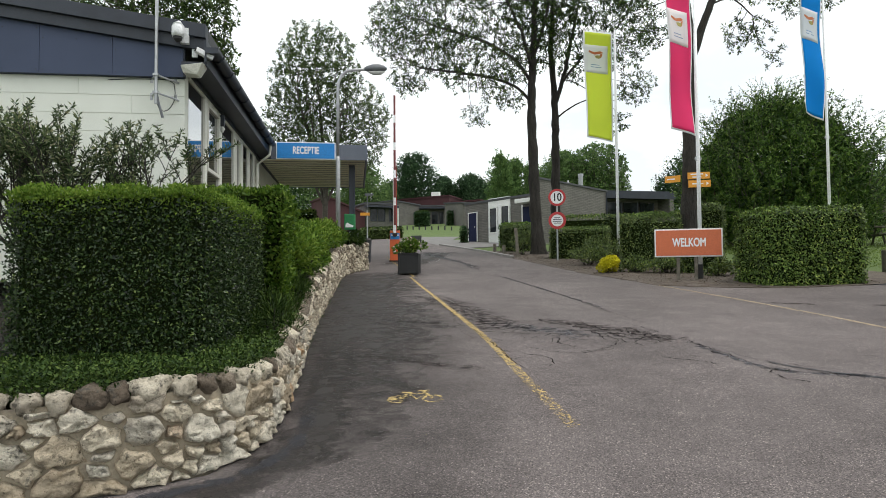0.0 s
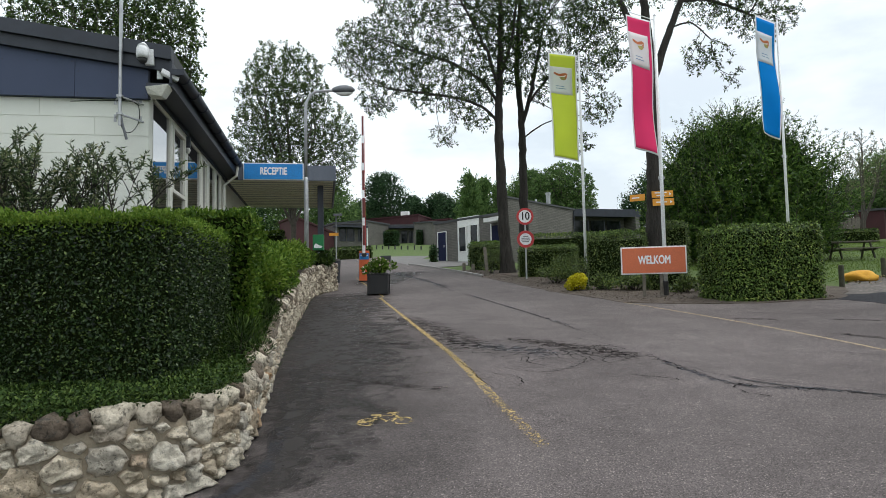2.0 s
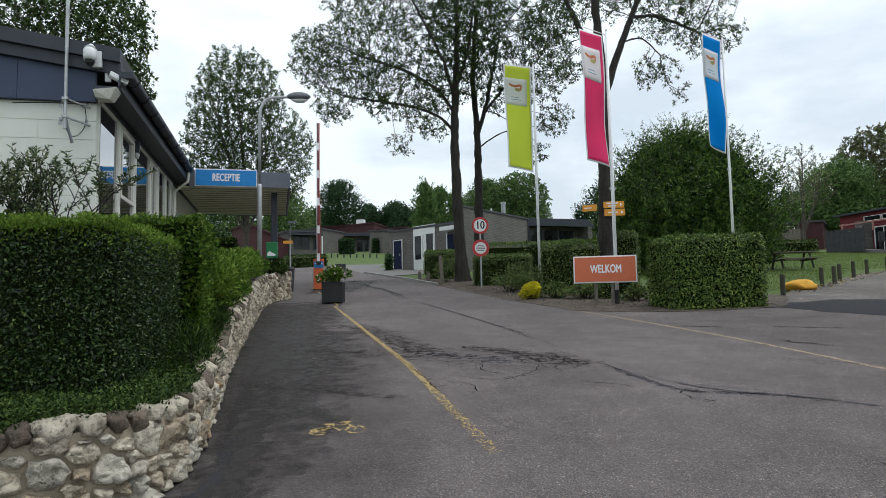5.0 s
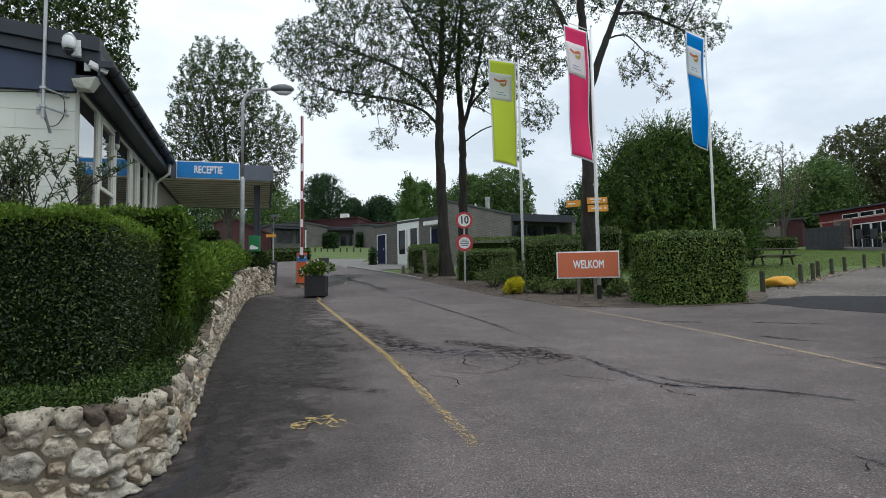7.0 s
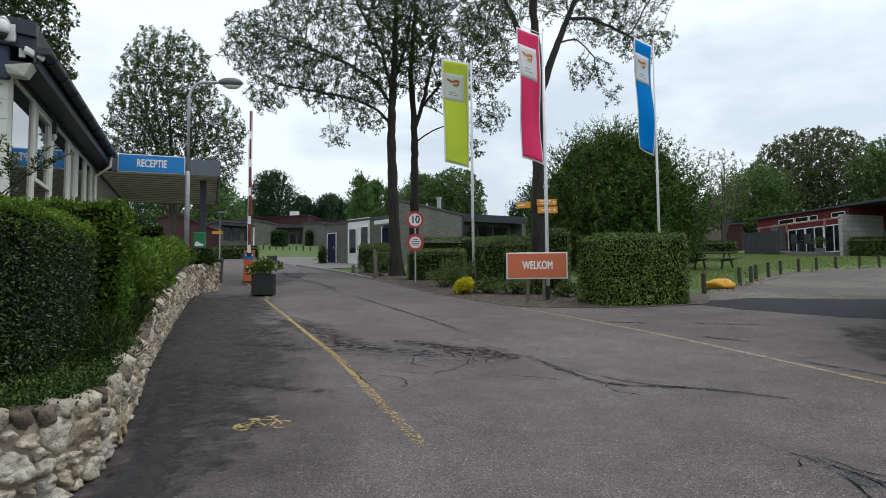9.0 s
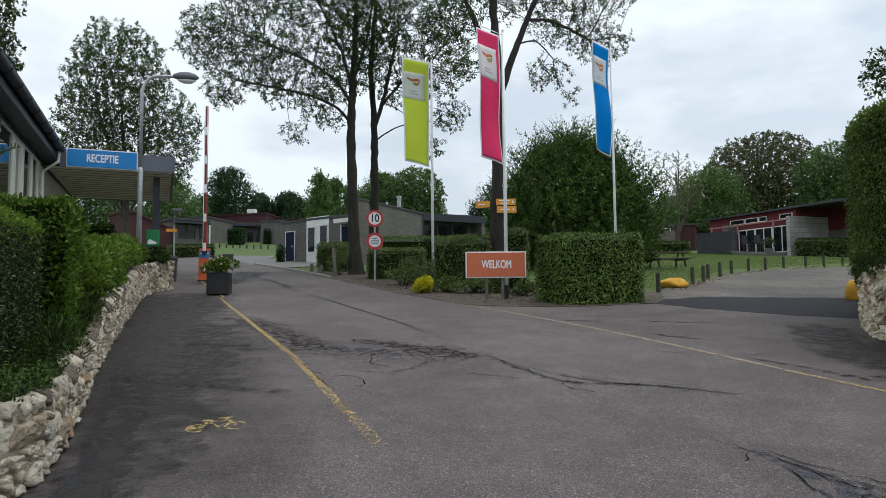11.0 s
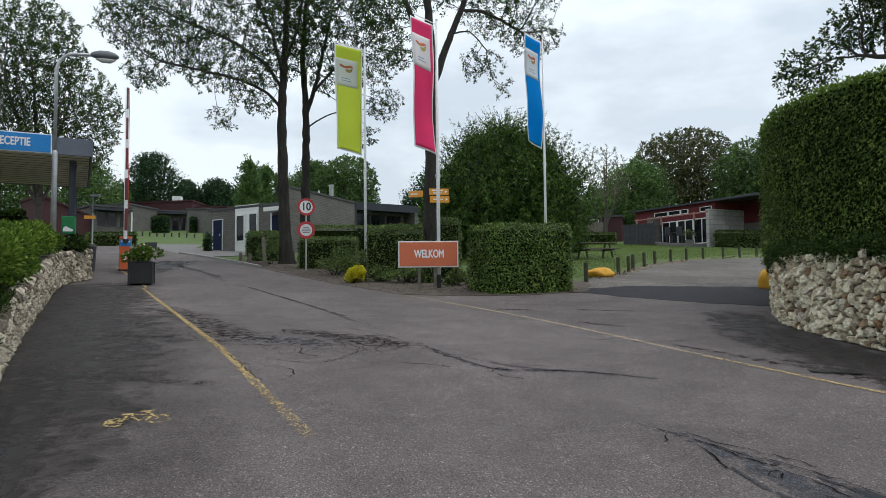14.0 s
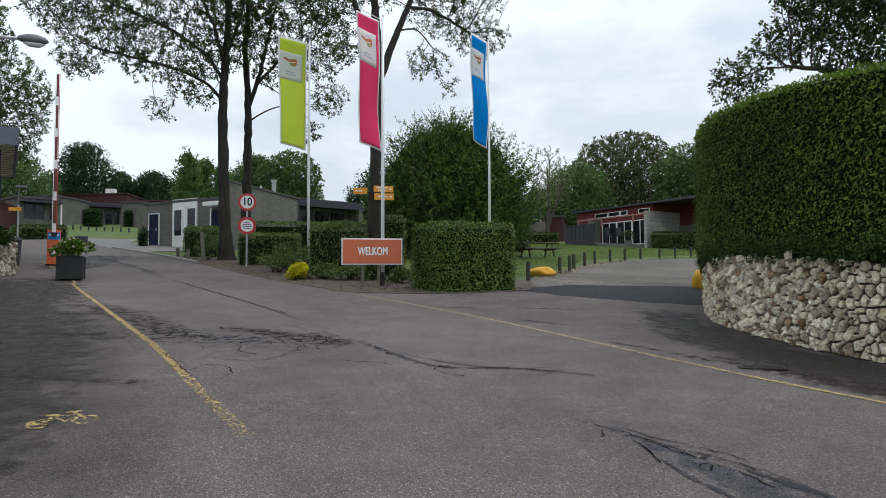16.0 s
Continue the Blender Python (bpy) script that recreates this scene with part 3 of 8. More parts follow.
def outline(points, step=0.6, wobble=0.0, seed=1):
    """A closed line through the points, cut into short steps with an uneven edge."""
    r = random.Random(seed)
    out = []
    for (x0, y0), (x1, y1) in zip(points, points[1:] + points[:1]):
        n = max(1, int(math.hypot(x1 - x0, y1 - y0) / step))
        for i in range(n):
            out.append((x0 + (x1 - x0) * i / n + r.uniform(-wobble, wobble), y0 + (y1 - y0) * i / n + r.uniform(-wobble, wobble)))
    return out


def sheet(name, poly, lift, mat, label="", thick=0.03, kind="structure"):
    """A flat layer on the slope with a small thickness."""
    s = Shape().prism(poly, [gz(*p) + lift - thick for p in poly], [gz(*p) + lift for p in poly])
    ob = part(name, s, mat)
    return tagged(ob, label, name.split(".")[0].replace("_", " "), "", kind)


# ---- ground ----
def terrain():
    xs = np.unique(np.r_[np.linspace(-700, -60, 14), np.linspace(-60, 100, 41), np.linspace(100, 700, 13)])
    ys = np.unique(np.r_[np.linspace(-700, -26, 12), np.linspace(-26, 130, 53), np.linspace(130, 900, 14)])
    x, y = np.meshgrid(xs, ys)
    z = ground_z(x, y) - 0.05
    w = len(xs)
    s = Shape()
    s.v = list(map(tuple, np.stack([x, y, z], -1).reshape(-1, 3).tolist()))
    s.f = [(j * w + i, j * w + i + 1, (j + 1) * w + i + 1, (j + 1) * w + i) for j in range(len(ys) - 1) for i in range(w - 1)]
    return tagged(part("ground", s, "grass", smooth=True), "mown green lawn on a gentle slope", "ground", "", "structure")


terrain()
ROAD = [(-14, -24), (14, -24), (12.5, -6), (10.5, 0), (8.9, 4.4), (8.5, 5.6), (9.0, 7.4), (9.9, 8.9), (11.2, 9.9), (14.6, 12.6), (13.6, 13.6), (11.1, 14.3), (9.2, 13.75),
        (7.2, 13.6), (6.0, 13.9), (4.85, 14.7), (4.45, 16.3), (3.9, 18.6), (3.55, 21.1), (2.75, 25.9), (1.95, 31.0), (1.0, 35.6), (-0.2, 41), (-1.2, 46.5), (-2.5, 56), (-3.5, 64),
        (-9.5, 64), (-8.0, 52), (-6.6, 42), (-5.6, 33), (-5.2, 29), (-9.5, 26), (-10, 23.2), (-4.2, 22.2), (-2.6, 22.1), (-2.9, 19.8), (-2.5, 15.5), (-1.8, 9.2), (-1.3, 5.2), (-1.5, 4.3), (-2.6, 3.75), (-6, 3.0), (-14, 1.5)]
sheet("road", outline(ROAD, 0.5, 0.03), 0.0, "asphalt", "worn grey asphalt road with fine cracks")
sheet("fresh_asphalt", outline([(8.95, 13.85), (9.4, 12.35), (10.2, 10.9), (11.2, 10.0), (14.8, 12.9), (13.9, 13.5), (11.1, 14.75), (9.2, 14.35)], 0.3, 0.09), 0.006, "asphalt_new", "dark strip of newer asphalt across the side road")
sheet("gravel_drive", outline([(9.0, 14.3), (11.1, 14.7), (14.2, 13.1), (17.5, 15.3), (24, 20.5), (34, 26.5), (40, 28), (40, 30), (27.3, 25.9), (22.2, 25.6), (18.8, 23.4), (13.9, 19.1), (11, 16.7)], 0.6, 0.08), -0.006, "gravel", "grey gravel side road up to the lawn")
sheet("flower_bed", outline([(4.8, 14.75), (6.0, 13.95), (7.2, 13.65), (9.2, 13.8), (10.9, 16.2), (10.6, 17.4), (8.9, 20.5), (8.2, 23), (5.6, 29), (3.0, 32.5), (1.9, 31.2), (2.75, 25.9), (3.5, 21.1), (3.85, 18.6), (4.4, 16.3)], 0.5, 0.06), 0.008, "mulch", "brown bark mulch bed beside the road")
sheet("parking_area", outline([(-0.3, 41.5), (1.0, 36.2), (3.0, 37.5), (6.5, 39), (2.5, 44.5), (0.8, 52), (1.5, 60), (-3.3, 63.5), (-2.5, 56), (-1.2, 46.8)], 0.7, 0.03), -0.004, "paving", "pale grey paved yard beside the bungalow")


def kerb(name, pts, h=0.09, w=0.12, label="pale concrete kerb along the road"):
    s = Shape()
    for (x0, y0), (x1, y1) in zip(pts, pts[1:]):
        d = Vector((x1 - x0, y1 - y0)).normalized()
        nx, ny = -d.y * w / 2, d.x * w / 2
        q = [(x0 + nx, y0 + ny), (x0 - nx, y0 - ny), (x1 - nx, y1 - ny), (x1 + nx, y1 + ny)]
        s.prism(q, [gz(*p) - 0.1 for p in q], [gz(*p) + h for p in q])
    return tagged(part(name, s, "kerb"), label, "kerb", "", "structure")


kerb("kerb", [(2.75, 26.2), (1.95, 31.0), (1.0, 35.7), (-0.2, 41)])
kerb("kerb", [(-3.4, 22.3), (-4.6, 25.0), (-5.2, 29), (-5.6, 33), (-6.6, 42), (-8.0, 52), (-9.5, 64)])


def strip(name, pts, width, lift, mat, label, category, parent=None, per=None):
    """A flat band on the road along pts, with its own length and width as texture place."""
    me = bpy.data.meshes.new(name)
    n = len(pts)
    v, uv = [], []
    wid = width if hasattr(width, "__len__") else [width] * n
    for i, (x, y) in enumerate(pts):
        d = Vector((pts[min(i + 1, n - 1)][0] - pts[max(i - 1, 0)][0], pts[min(i + 1, n - 1)][1] - pts[max(i - 1, 0)][1])).normalized()
        for k in (-0.5, 0.5):
            px, py = x - d.y * wid[i] * k, y + d.x * wid[i] * k
            v.append((px, py, gz(px, py) + lift))
            uv.append((i / (n - 1), k + 0.5))
    f = [(2 * i + 1, 2 * i, 2 * i + 2, 2 * i + 3) for i in range(n - 1)]
    me.from_pydata(v, [], f)
    lay = me.uv_layers.new(name="UVMap")
    for lp in me.loops:
        lay.data[lp.index].uv = uv[lp.vertex_index]
    me.materials.append(MAT[mat])
    ob = new(name, me)
    ob.parent = parent
    return tagged(ob, label, category, "", "structure")


def smooth_line(pts, step=0.4):
    """A flowing line through a few points."""
    p = [Vector(q) for q in pts]
    p = [2 * p[0] - p[1], *p, 2 * p[-1] - p[-2]]
    out = []
    for i in range(1, len(p) - 2):
        n = max(2, int((p[i + 1] - p[i]).length / step))
        for k in range(n):
            t = k / n
            out.append(tuple(0.5 * (2 * p[i] + (p[i + 1] - p[i - 1]) * t + (2 * p[i - 1] - 5 * p[i] + 4 * p[i + 1] - p[i + 2]) * t * t + (3 * p[i] - p[i - 1] - 3 * p[i + 1] + p[i + 2]) * t**3)))
    return out + [tuple(p[-2])]


# road markings, damp and cracks
strip("lane_line", smooth_line([(0.985, 5.05), (0.79, 6.74), (0.53, 9.09), (0.02, 12.45), (-0.9, 18.48), (-0.85, 18.9), (-2.0, 26.0), (-2.6, 30)], 0.3), [0.115 - 0.0007 * i for i in range(120)], 0.008, "yellow_paint", "worn yellow centre line", "road marking")
strip("lane_line", smooth_line([(4.75, 14.75), (5.4, 11.68), (5.79, 9.22), (6.1, 5.92)], 0.3), 0.08, 0.008, "pale_paint", "worn pale line across the side road", "road marking")
strip("lane_line", smooth_line([(6.03, 6.5), (6.2, 5.2), (6.29, 4.58), (6.6, 3.2), (7.2, 0.5)], 0.3), 0.085, 0.009, "yellow_paint", "worn yellow line beside the drain", "road marking")
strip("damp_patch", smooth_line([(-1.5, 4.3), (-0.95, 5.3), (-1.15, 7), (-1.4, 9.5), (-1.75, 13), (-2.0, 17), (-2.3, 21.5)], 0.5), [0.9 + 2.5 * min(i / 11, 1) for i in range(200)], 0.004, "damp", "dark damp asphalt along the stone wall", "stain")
# wide soft band that darkens the lane beside the wall
strip("damp_patch", smooth_line([(-0.6, 2.2), (-0.5, 5.0), (-0.6, 9.0), (-1.0, 13.0)], 0.5), 2.4, 0.003, "lane_dark", "soft darker tone over the lane by the wall", "stain")
strip("damp_patch", smooth_line([(-0.6, 14.6), (0.1, 12.8), (0.55, 11.0), (0.85, 9.7), (0.9, 8.8)], 0.4), [0.7 + 0.5 * math.sin(min(i / 6, 1.5)) for i in range(60)], 0.0045, "worn_dark", "dark reddish worn asphalt by the centre line", "stain")
strip("damp_patch", smooth_line([(1.3, 10.6), (1.9, 9.9), (2.35, 9.2), (2.75, 8.5), (2.85, 8.1)], 0.3), [0.55 + 0.4 * math.sin(min(i / 5, 2.4)) for i in range(60)], 0.0045, "worn_dark", "dark reddish worn asphalt in the lane", "stain")
strip("damp_patch", smooth_line([(0.2, 10.4), (0.9, 9.9), (1.6, 9.2), (2.1, 8.5)], 0.3), 0.8, 0.004, "tar_faint", "faint blue-grey tar smear in the worn lane", "stain")
strip("damp_patch", smooth_line([(-1.6, 8.2), (-0.6, 7.7), (0.1, 7.2), (0.5, 7.1)], 0.3), 0.26, 0.0045, "worn_dark", "dark worn streak across the lane", "stain")
strip("damp_patch", smooth_line([(-1.0, 10.8), (-0.4, 10.35), (0.1, 10.2)], 0.3), 0.3, 0.0045, "worn_dark", "dark worn streak across the lane", "stain")
for pts, w in (([(5.55, 11.5), (5.95, 11.3), (6.3, 11.1)], 0.3), ([(6.15, 9.6), (6.4, 9.1), (6.6, 8.7)], 0.3), ([(6.15, 7.5), (6.3, 6.9), (6.45, 6.2), (6.4, 5.6)], 0.22), ([(6.9, 11.0), (7.5, 10.6), (8.3, 10.2)], 0.25)):
    strip("damp_patch", smooth_line(pts, 0.2), w, 0.0045, "worn_dark", "small dark damp streak on the asphalt", "stain")
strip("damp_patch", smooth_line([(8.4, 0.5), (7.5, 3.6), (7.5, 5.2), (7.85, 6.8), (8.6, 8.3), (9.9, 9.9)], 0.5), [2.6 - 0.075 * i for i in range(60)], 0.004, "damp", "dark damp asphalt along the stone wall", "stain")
strip("damp_patch", smooth_line([(6.55, 6.6), (6.68, 5.6), (6.85, 4.8), (6.9, 3.6), (7.2, 2.2)], 0.3), [0.45 + 0.35 * math.sin(min(i / 6, 1.6)) for i in range(60)], 0.0045, "worn_dark", "dark worn asphalt round the drain", "stain")
strip("damp_patch", smooth_line([(-1.6, 23.5), (-0.9, 27), (-0.2, 33)], 0.8), 2.2, 0.004, "damp", "dark worn asphalt by the barrier", "stain")
strip("tar_seal", smooth_line([(3.5, 4.5), (3.6, 4.05), (3.62, 3.6), (3.62, 3.2), (3.64, 2.8), (3.68, 2.2), (3.75, 1.5)], 0.1), [0.06 + 0.6 * min(i / 17, 1) + 0.05 * math.sin(i * 0.9) for i in range(90)], 0.005, "tar_smooth", "blue-grey tar patch with cracks", "stain")
strip("tar_seal", smooth_line([(3.58, 3.75), (3.44, 3.4), (3.38, 2.95), (3.36, 2.4), (3.4, 1.7)], 0.1), [0.08 + 0.04 * math.sin(i * 1.3) for i in range(60)], 0.006, "tar_edge", "dark tar seam at the rim of the patch", "stain")
strip("tar_seal", smooth_line([(3.74, 3.6), (3.8, 3.3), (3.86, 2.95), (3.92, 2.55), (4.0, 1.9)], 0.1), [0.1 + 0.05 * math.sin(i * 1.1) for i in range(60)], 0.006, "tar_edge", "dark tar seam at the rim of the patch", "stain")
strip("tar_seal", smooth_line([(2.98, 8.45), (3.12, 7.5), (3.28, 6.75), (3.6, 6.5), (4.0, 6.35), (4.5, 5.9)], 0.15), 0.2, 0.005, "tar_faint", "blue-grey tar seam in the asphalt", "stain")
strip("tar_seal", smooth_line([(3.25, 7.6), (3.45, 6.95), (3.8, 6.5), (4.4, 6.0), (4.9, 5.4)], 0.15), 0.07, 0.006, "tar_edge", "thin dark tar seam in the asphalt", "stain")
strip("tar_seal", smooth_line([(-5.0, 3.0), (-2.6, 3.65), (-1.6, 4.05), (-1.16, 4.5), (-1.08, 5.2), (-1.25, 6.6)], 0.1), 0.2, 0.007, "tar", "dark tar seam at the foot of the wall", "stain")
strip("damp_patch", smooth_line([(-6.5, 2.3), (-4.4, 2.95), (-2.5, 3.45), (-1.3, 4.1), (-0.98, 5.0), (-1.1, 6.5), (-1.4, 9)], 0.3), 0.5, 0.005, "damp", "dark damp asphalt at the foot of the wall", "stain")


strip("tar_seal", smooth_line([(-1.0, 34.0), (-0.5, 30.0), (0.2, 26.6), (0.9, 22.8), (1.1, 19.8)], 0.5), [0.3 + 0.4 * math.sin(i * 0.5) ** 2 for i in range(90)], 0.005, "tar", "long dark tar seam along the road", "stain")
strip("tar_seal", smooth_line([(1.35, 19.5), (1.75, 17.2), (2.15, 14.9), (2.55, 12.6), (2.85, 10.6)], 0.4), 0.13, 0.005, "tar", "thin dark tar seam along the road", "stain")


def crack(pts, w=0.008, seed=0, jag=0.026):
    r = random.Random(seed)
    line = [(x + r.uniform(-jag, jag), y + r.uniform(-jag, jag)) for x, y in smooth_line(pts, 0.07)]
    widths = [w * r.uniform(0.3, 1.4) * min(1, 4 * (1 - abs(2 * i / len(line) - 1)) + 0.2) for i in range(len(line))]
    return strip("crack", line, widths, 0.0085, "crack", "dark jagged crack in the asphalt", "crack")


CRACKS = [[(1.3, 19.3), (1.9, 16.1), (2.4, 13.3), (2.75, 10.8), (2.95, 9.6)], [(-0.5, 30.0), (0.3, 26.4), (0.95, 22.4), (1.2, 19.4)],
          [(0.6, 10.6), (1.2, 10.1), (2.0, 9.7), (2.9, 9.2)], [(0.45, 9.5), (1.0, 9.15), (1.6, 9.0), (2.2, 8.6)], [(2.05, 9.1), (2.2, 8.5), (1.95, 8.0), (1.6, 7.8)], [(1.55, 9.0), (1.45, 8.4), (1.6, 8.1)], [(0.9, 7.8), (1.15, 7.6), (1.2, 7.3), (1.1, 7.1)],
          [(1.0, 8.2), (1.5, 7.75), (2.05, 7.95)], [(2.3, 8.6), (2.7, 8.4), (3.05, 8.35)], [(2.4, 10.3), (2.75, 9.5), (2.9, 8.9)], [(3.0, 8.4), (3.2, 7.3), (3.3, 6.7), (3.9, 6.4), (4.5, 5.95)], [(3.05, 8.1), (3.4, 7.1), (3.9, 6.6), (4.4, 6.2)],
          [(3.28, 6.75), (3.22, 6.4), (3.4, 6.15)], [(2.4, 7.4), (2.7, 7.2), (2.9, 6.95)], [(3.46, 4.5), (3.6, 4.1), (3.66, 3.85), (3.78, 3.45), (3.9, 3.1), (3.95, 2.8)], [(3.52, 4.2), (3.4, 4.05), (3.36, 3.98)], [(3.56, 3.85), (3.5, 3.6), (3.42, 3.45)], [(3.62, 3.9), (3.68, 3.5), (3.74, 3.2), (3.72, 2.8)],
          [(3.7, 4.15), (3.75, 3.8), (3.9, 3.5), (4.0, 3.2)], [(0.85, 7.0), (0.75, 7.6), (0.6, 8.6), (0.45, 9.6)], [(5.2, 8.2), (5.9, 7.6), (6.6, 7.4)], [(6.2, 12.2), (7.2, 11.6)], [(-0.9, 8.2), (-0.5, 7.9), (0.1, 7.9)]]
for k, pts in enumerate(CRACKS):
    crack(pts, 0.012 if k < 2 else 0.009 if k in (10, 11) else 0.012, k)


def cell_between(cell, a, b):
    """The part of a convex cell that lies nearer to a than to b."""
    mx, my, nx, ny = (a[0] + b[0]) / 2, (a[1] + b[1]) / 2, b[0] - a[0], b[1] - a[1]
    out = []
    for p, q in zip(cell, cell[1:] + cell[:1]):
        dp, dq = (p[0] - mx) * nx + (p[1] - my) * ny, (q[0] - mx) * nx + (q[1] - my) * ny
        if dp <= 0:
            out.append(p)
        if dp * dq < 0:
            t = dp / (dp - dq)
            out.append((p[0] + (q[0] - p[0]) * t, p[1] + (q[1] - p[1]) * t))
    return out


def crazing(line, spread, size, density, label, seed, wide=0.006, along=1.0):
    """A net of fine cracks where the asphalt has broken up, thinning out to its rim."""
    r = random.Random(seed)
    path = smooth_line(line, 0.1)
    pts = []
    for x, y in path:
        for k in range(density):
            pts.append((x + r.gauss(0, spread), y + r.gauss(0, spread * along)))
    keep = []
    for p in pts:
        if all(math.hypot(p[0] - q[0], p[1] - q[1]) > size for q in keep):
            keep.append(p)
    s = Shape()
    for i, a in enumerate(keep):
        near = sorted((q for q in keep if q is not a), key=lambda q: math.hypot(q[0] - a[0], q[1] - a[1]))[:14]
        e = size * 1.1
        cell = [(a[0] - e, a[1] - e), (a[0] + e, a[1] - e), (a[0] + e, a[1] + e), (a[0] - e, a[1] + e)]
        for b in near:
            cell = cell_between(cell, a, b)
        for p, q in zip(cell, cell[1:] + cell[:1]):
            if max(abs(p[0] - a[0]), abs(p[1] - a[1]), abs(q[0] - a[0]), abs(q[1] - a[1])) > e * 0.98 or r.random() < 0.35:
                continue
            d = Vector((q[0] - p[0], q[1] - p[1]))
            if d.length < 0.01:
                continue
            n = Vector((-d.y, d.x)).normalized()
            m = Vector(p) + d * 0.5 + n * r.uniform(-0.12, 0.12) * d.length
            w = [wide * r.uniform(0.2, 1.0) for _ in range(3)]
            pts3 = []
            for c, ww in zip((Vector(p), m, Vector(q)), w):
                for sg in (1, -1):
                    v = c + n * ww * sg
                    pts3.append((v.x, v.y, gz(v.x, v.y) + 0.0088))
            s.add(pts3, [(1, 3, 2, 0), (3, 5, 4, 2)])
    tagged(part("crack_network", s, "crack"), label, "crack", "", "structure")


crazing([(0.3, 10.4), (0.9, 9.8), (1.7, 9.2), (2.7, 8.6)], 0.26, 0.16, 18, "net of fine cracks in the worn lane", 1, 0.0052, 1.6)
crazing([(1.7, 10.0), (2.3, 9.3), (2.8, 8.6)], 0.16, 0.09, 12, "net of fine cracks in the worn lane", 2, 0.0055, 1.5)
crazing([(3.6, 3.7), (3.64, 3.2), (3.66, 2.7), (3.7, 2.0)], 0.1, 0.06, 7, "net of cracks in the tar patch", 3, 0.005)
crazing([(3.0, 8.4), (3.25, 6.9), (3.7, 6.45), (4.5, 5.9)], 0.06, 0.08, 5, "net of cracks along the tar seam", 4, 0.006)
crazing([(0.75, 7.4), (0.6, 8.4), (0.3, 9.6), (0.0, 11.5)], 0.1, 0.12, 4, "fine cracks along the centre line", 5, 0.005, 1.5)


# worn bicycle sign painted on the lane
def bicycle_mark():
    cx, cy, f = -0.255, 5.99, 0.62
    ring = lambda x, a0, a1: [(x + 0.085 * math.cos(radians(a)), cy - 0.03 + 0.085 * 2.0 * f * math.sin(radians(a))) for a in range(a0, a1, 12)]
    top = strip("bicycle_mark", ring(cx - 0.155, 20, 330), 0.036, 0.008, "faint_paint", "worn yellow bicycle sign on the asphalt", "road marking")
    strokes = [([(cx - 0.17, cy - 0.03), (cx - 0.07, cy + 0.15), (cx + 0.1, cy + 0.135), (cx + 0.01, cy - 0.035), (cx - 0.07, cy + 0.15)], 0.04), ([(cx + 0.155, cy - 0.03), (cx + 0.1, cy + 0.135), (cx + 0.06, cy + 0.22)], 0.04),
               ([(cx + 0.0, cy + 0.25), (cx + 0.12, cy + 0.235)], 0.06), ([(cx - 0.14, cy + 0.2), (cx - 0.03, cy + 0.185)], 0.06), ([(cx - 0.22, cy - 0.02), (cx - 0.1, cy - 0.03)], 0.1)]
    for pts, w in [(ring(cx + 0.155, 10, 350), 0.036)] + strokes:
        ob = strip("mark_stroke", pts, w, 0.008, "faint_paint", "", "", top)
        for key in ("category", "kind", "label"):
            if key in ob:
                del ob[key]


bicycle_mark()


def drain():
    d = thing("drain_grate", 6.75, 5.3, gz(6.75, 5.3) + 0.006, -38, "dark cast iron street drain grate", "drain")
    part("frame", Shape().box((0, 0.15, 0), (0.5, 0.03, 0.012)).box((0, -0.15, 0), (0.5, 0.03, 0.012)).box((-0.24, 0, 0), (0.03, 0.3, 0.012)).box((0.24, 0, 0), (0.03, 0.3, 0.012)), "iron", d)
    for i in range(9):
        part("bar", Shape().box((-0.19 + i * 0.0475, 0, 0), (0.022, 0.28, 0.01)), "iron", d)


drain()

# ---- stone walls ----
def clip_cell(cell, a, b, f=0.5):
    """The part of a convex cell on a's side of the joint between a and b, which lies at the share f of the way."""
    mx, my, nx, ny = a[0] + (b[0] - a[0]) * f, a[1] + (b[1] - a[1]) * f, b[0] - a[0], b[1] - a[1]
    out = []
    for p, q in zip(cell, cell[1:] + cell[:1]):
        dp, dq = (p[0] - mx) * nx + (p[1] - my) * ny, (q[0] - mx) * nx + (q[1] - my) * ny
        if dp <= 0:
            out.append(p)
        if dp * dq < 0:
            t = dp / (dp - dq)
            out.append((p[0] + (q[0] - p[0]) * t, p[1] + (q[1] - p[1]) * t))
    return out


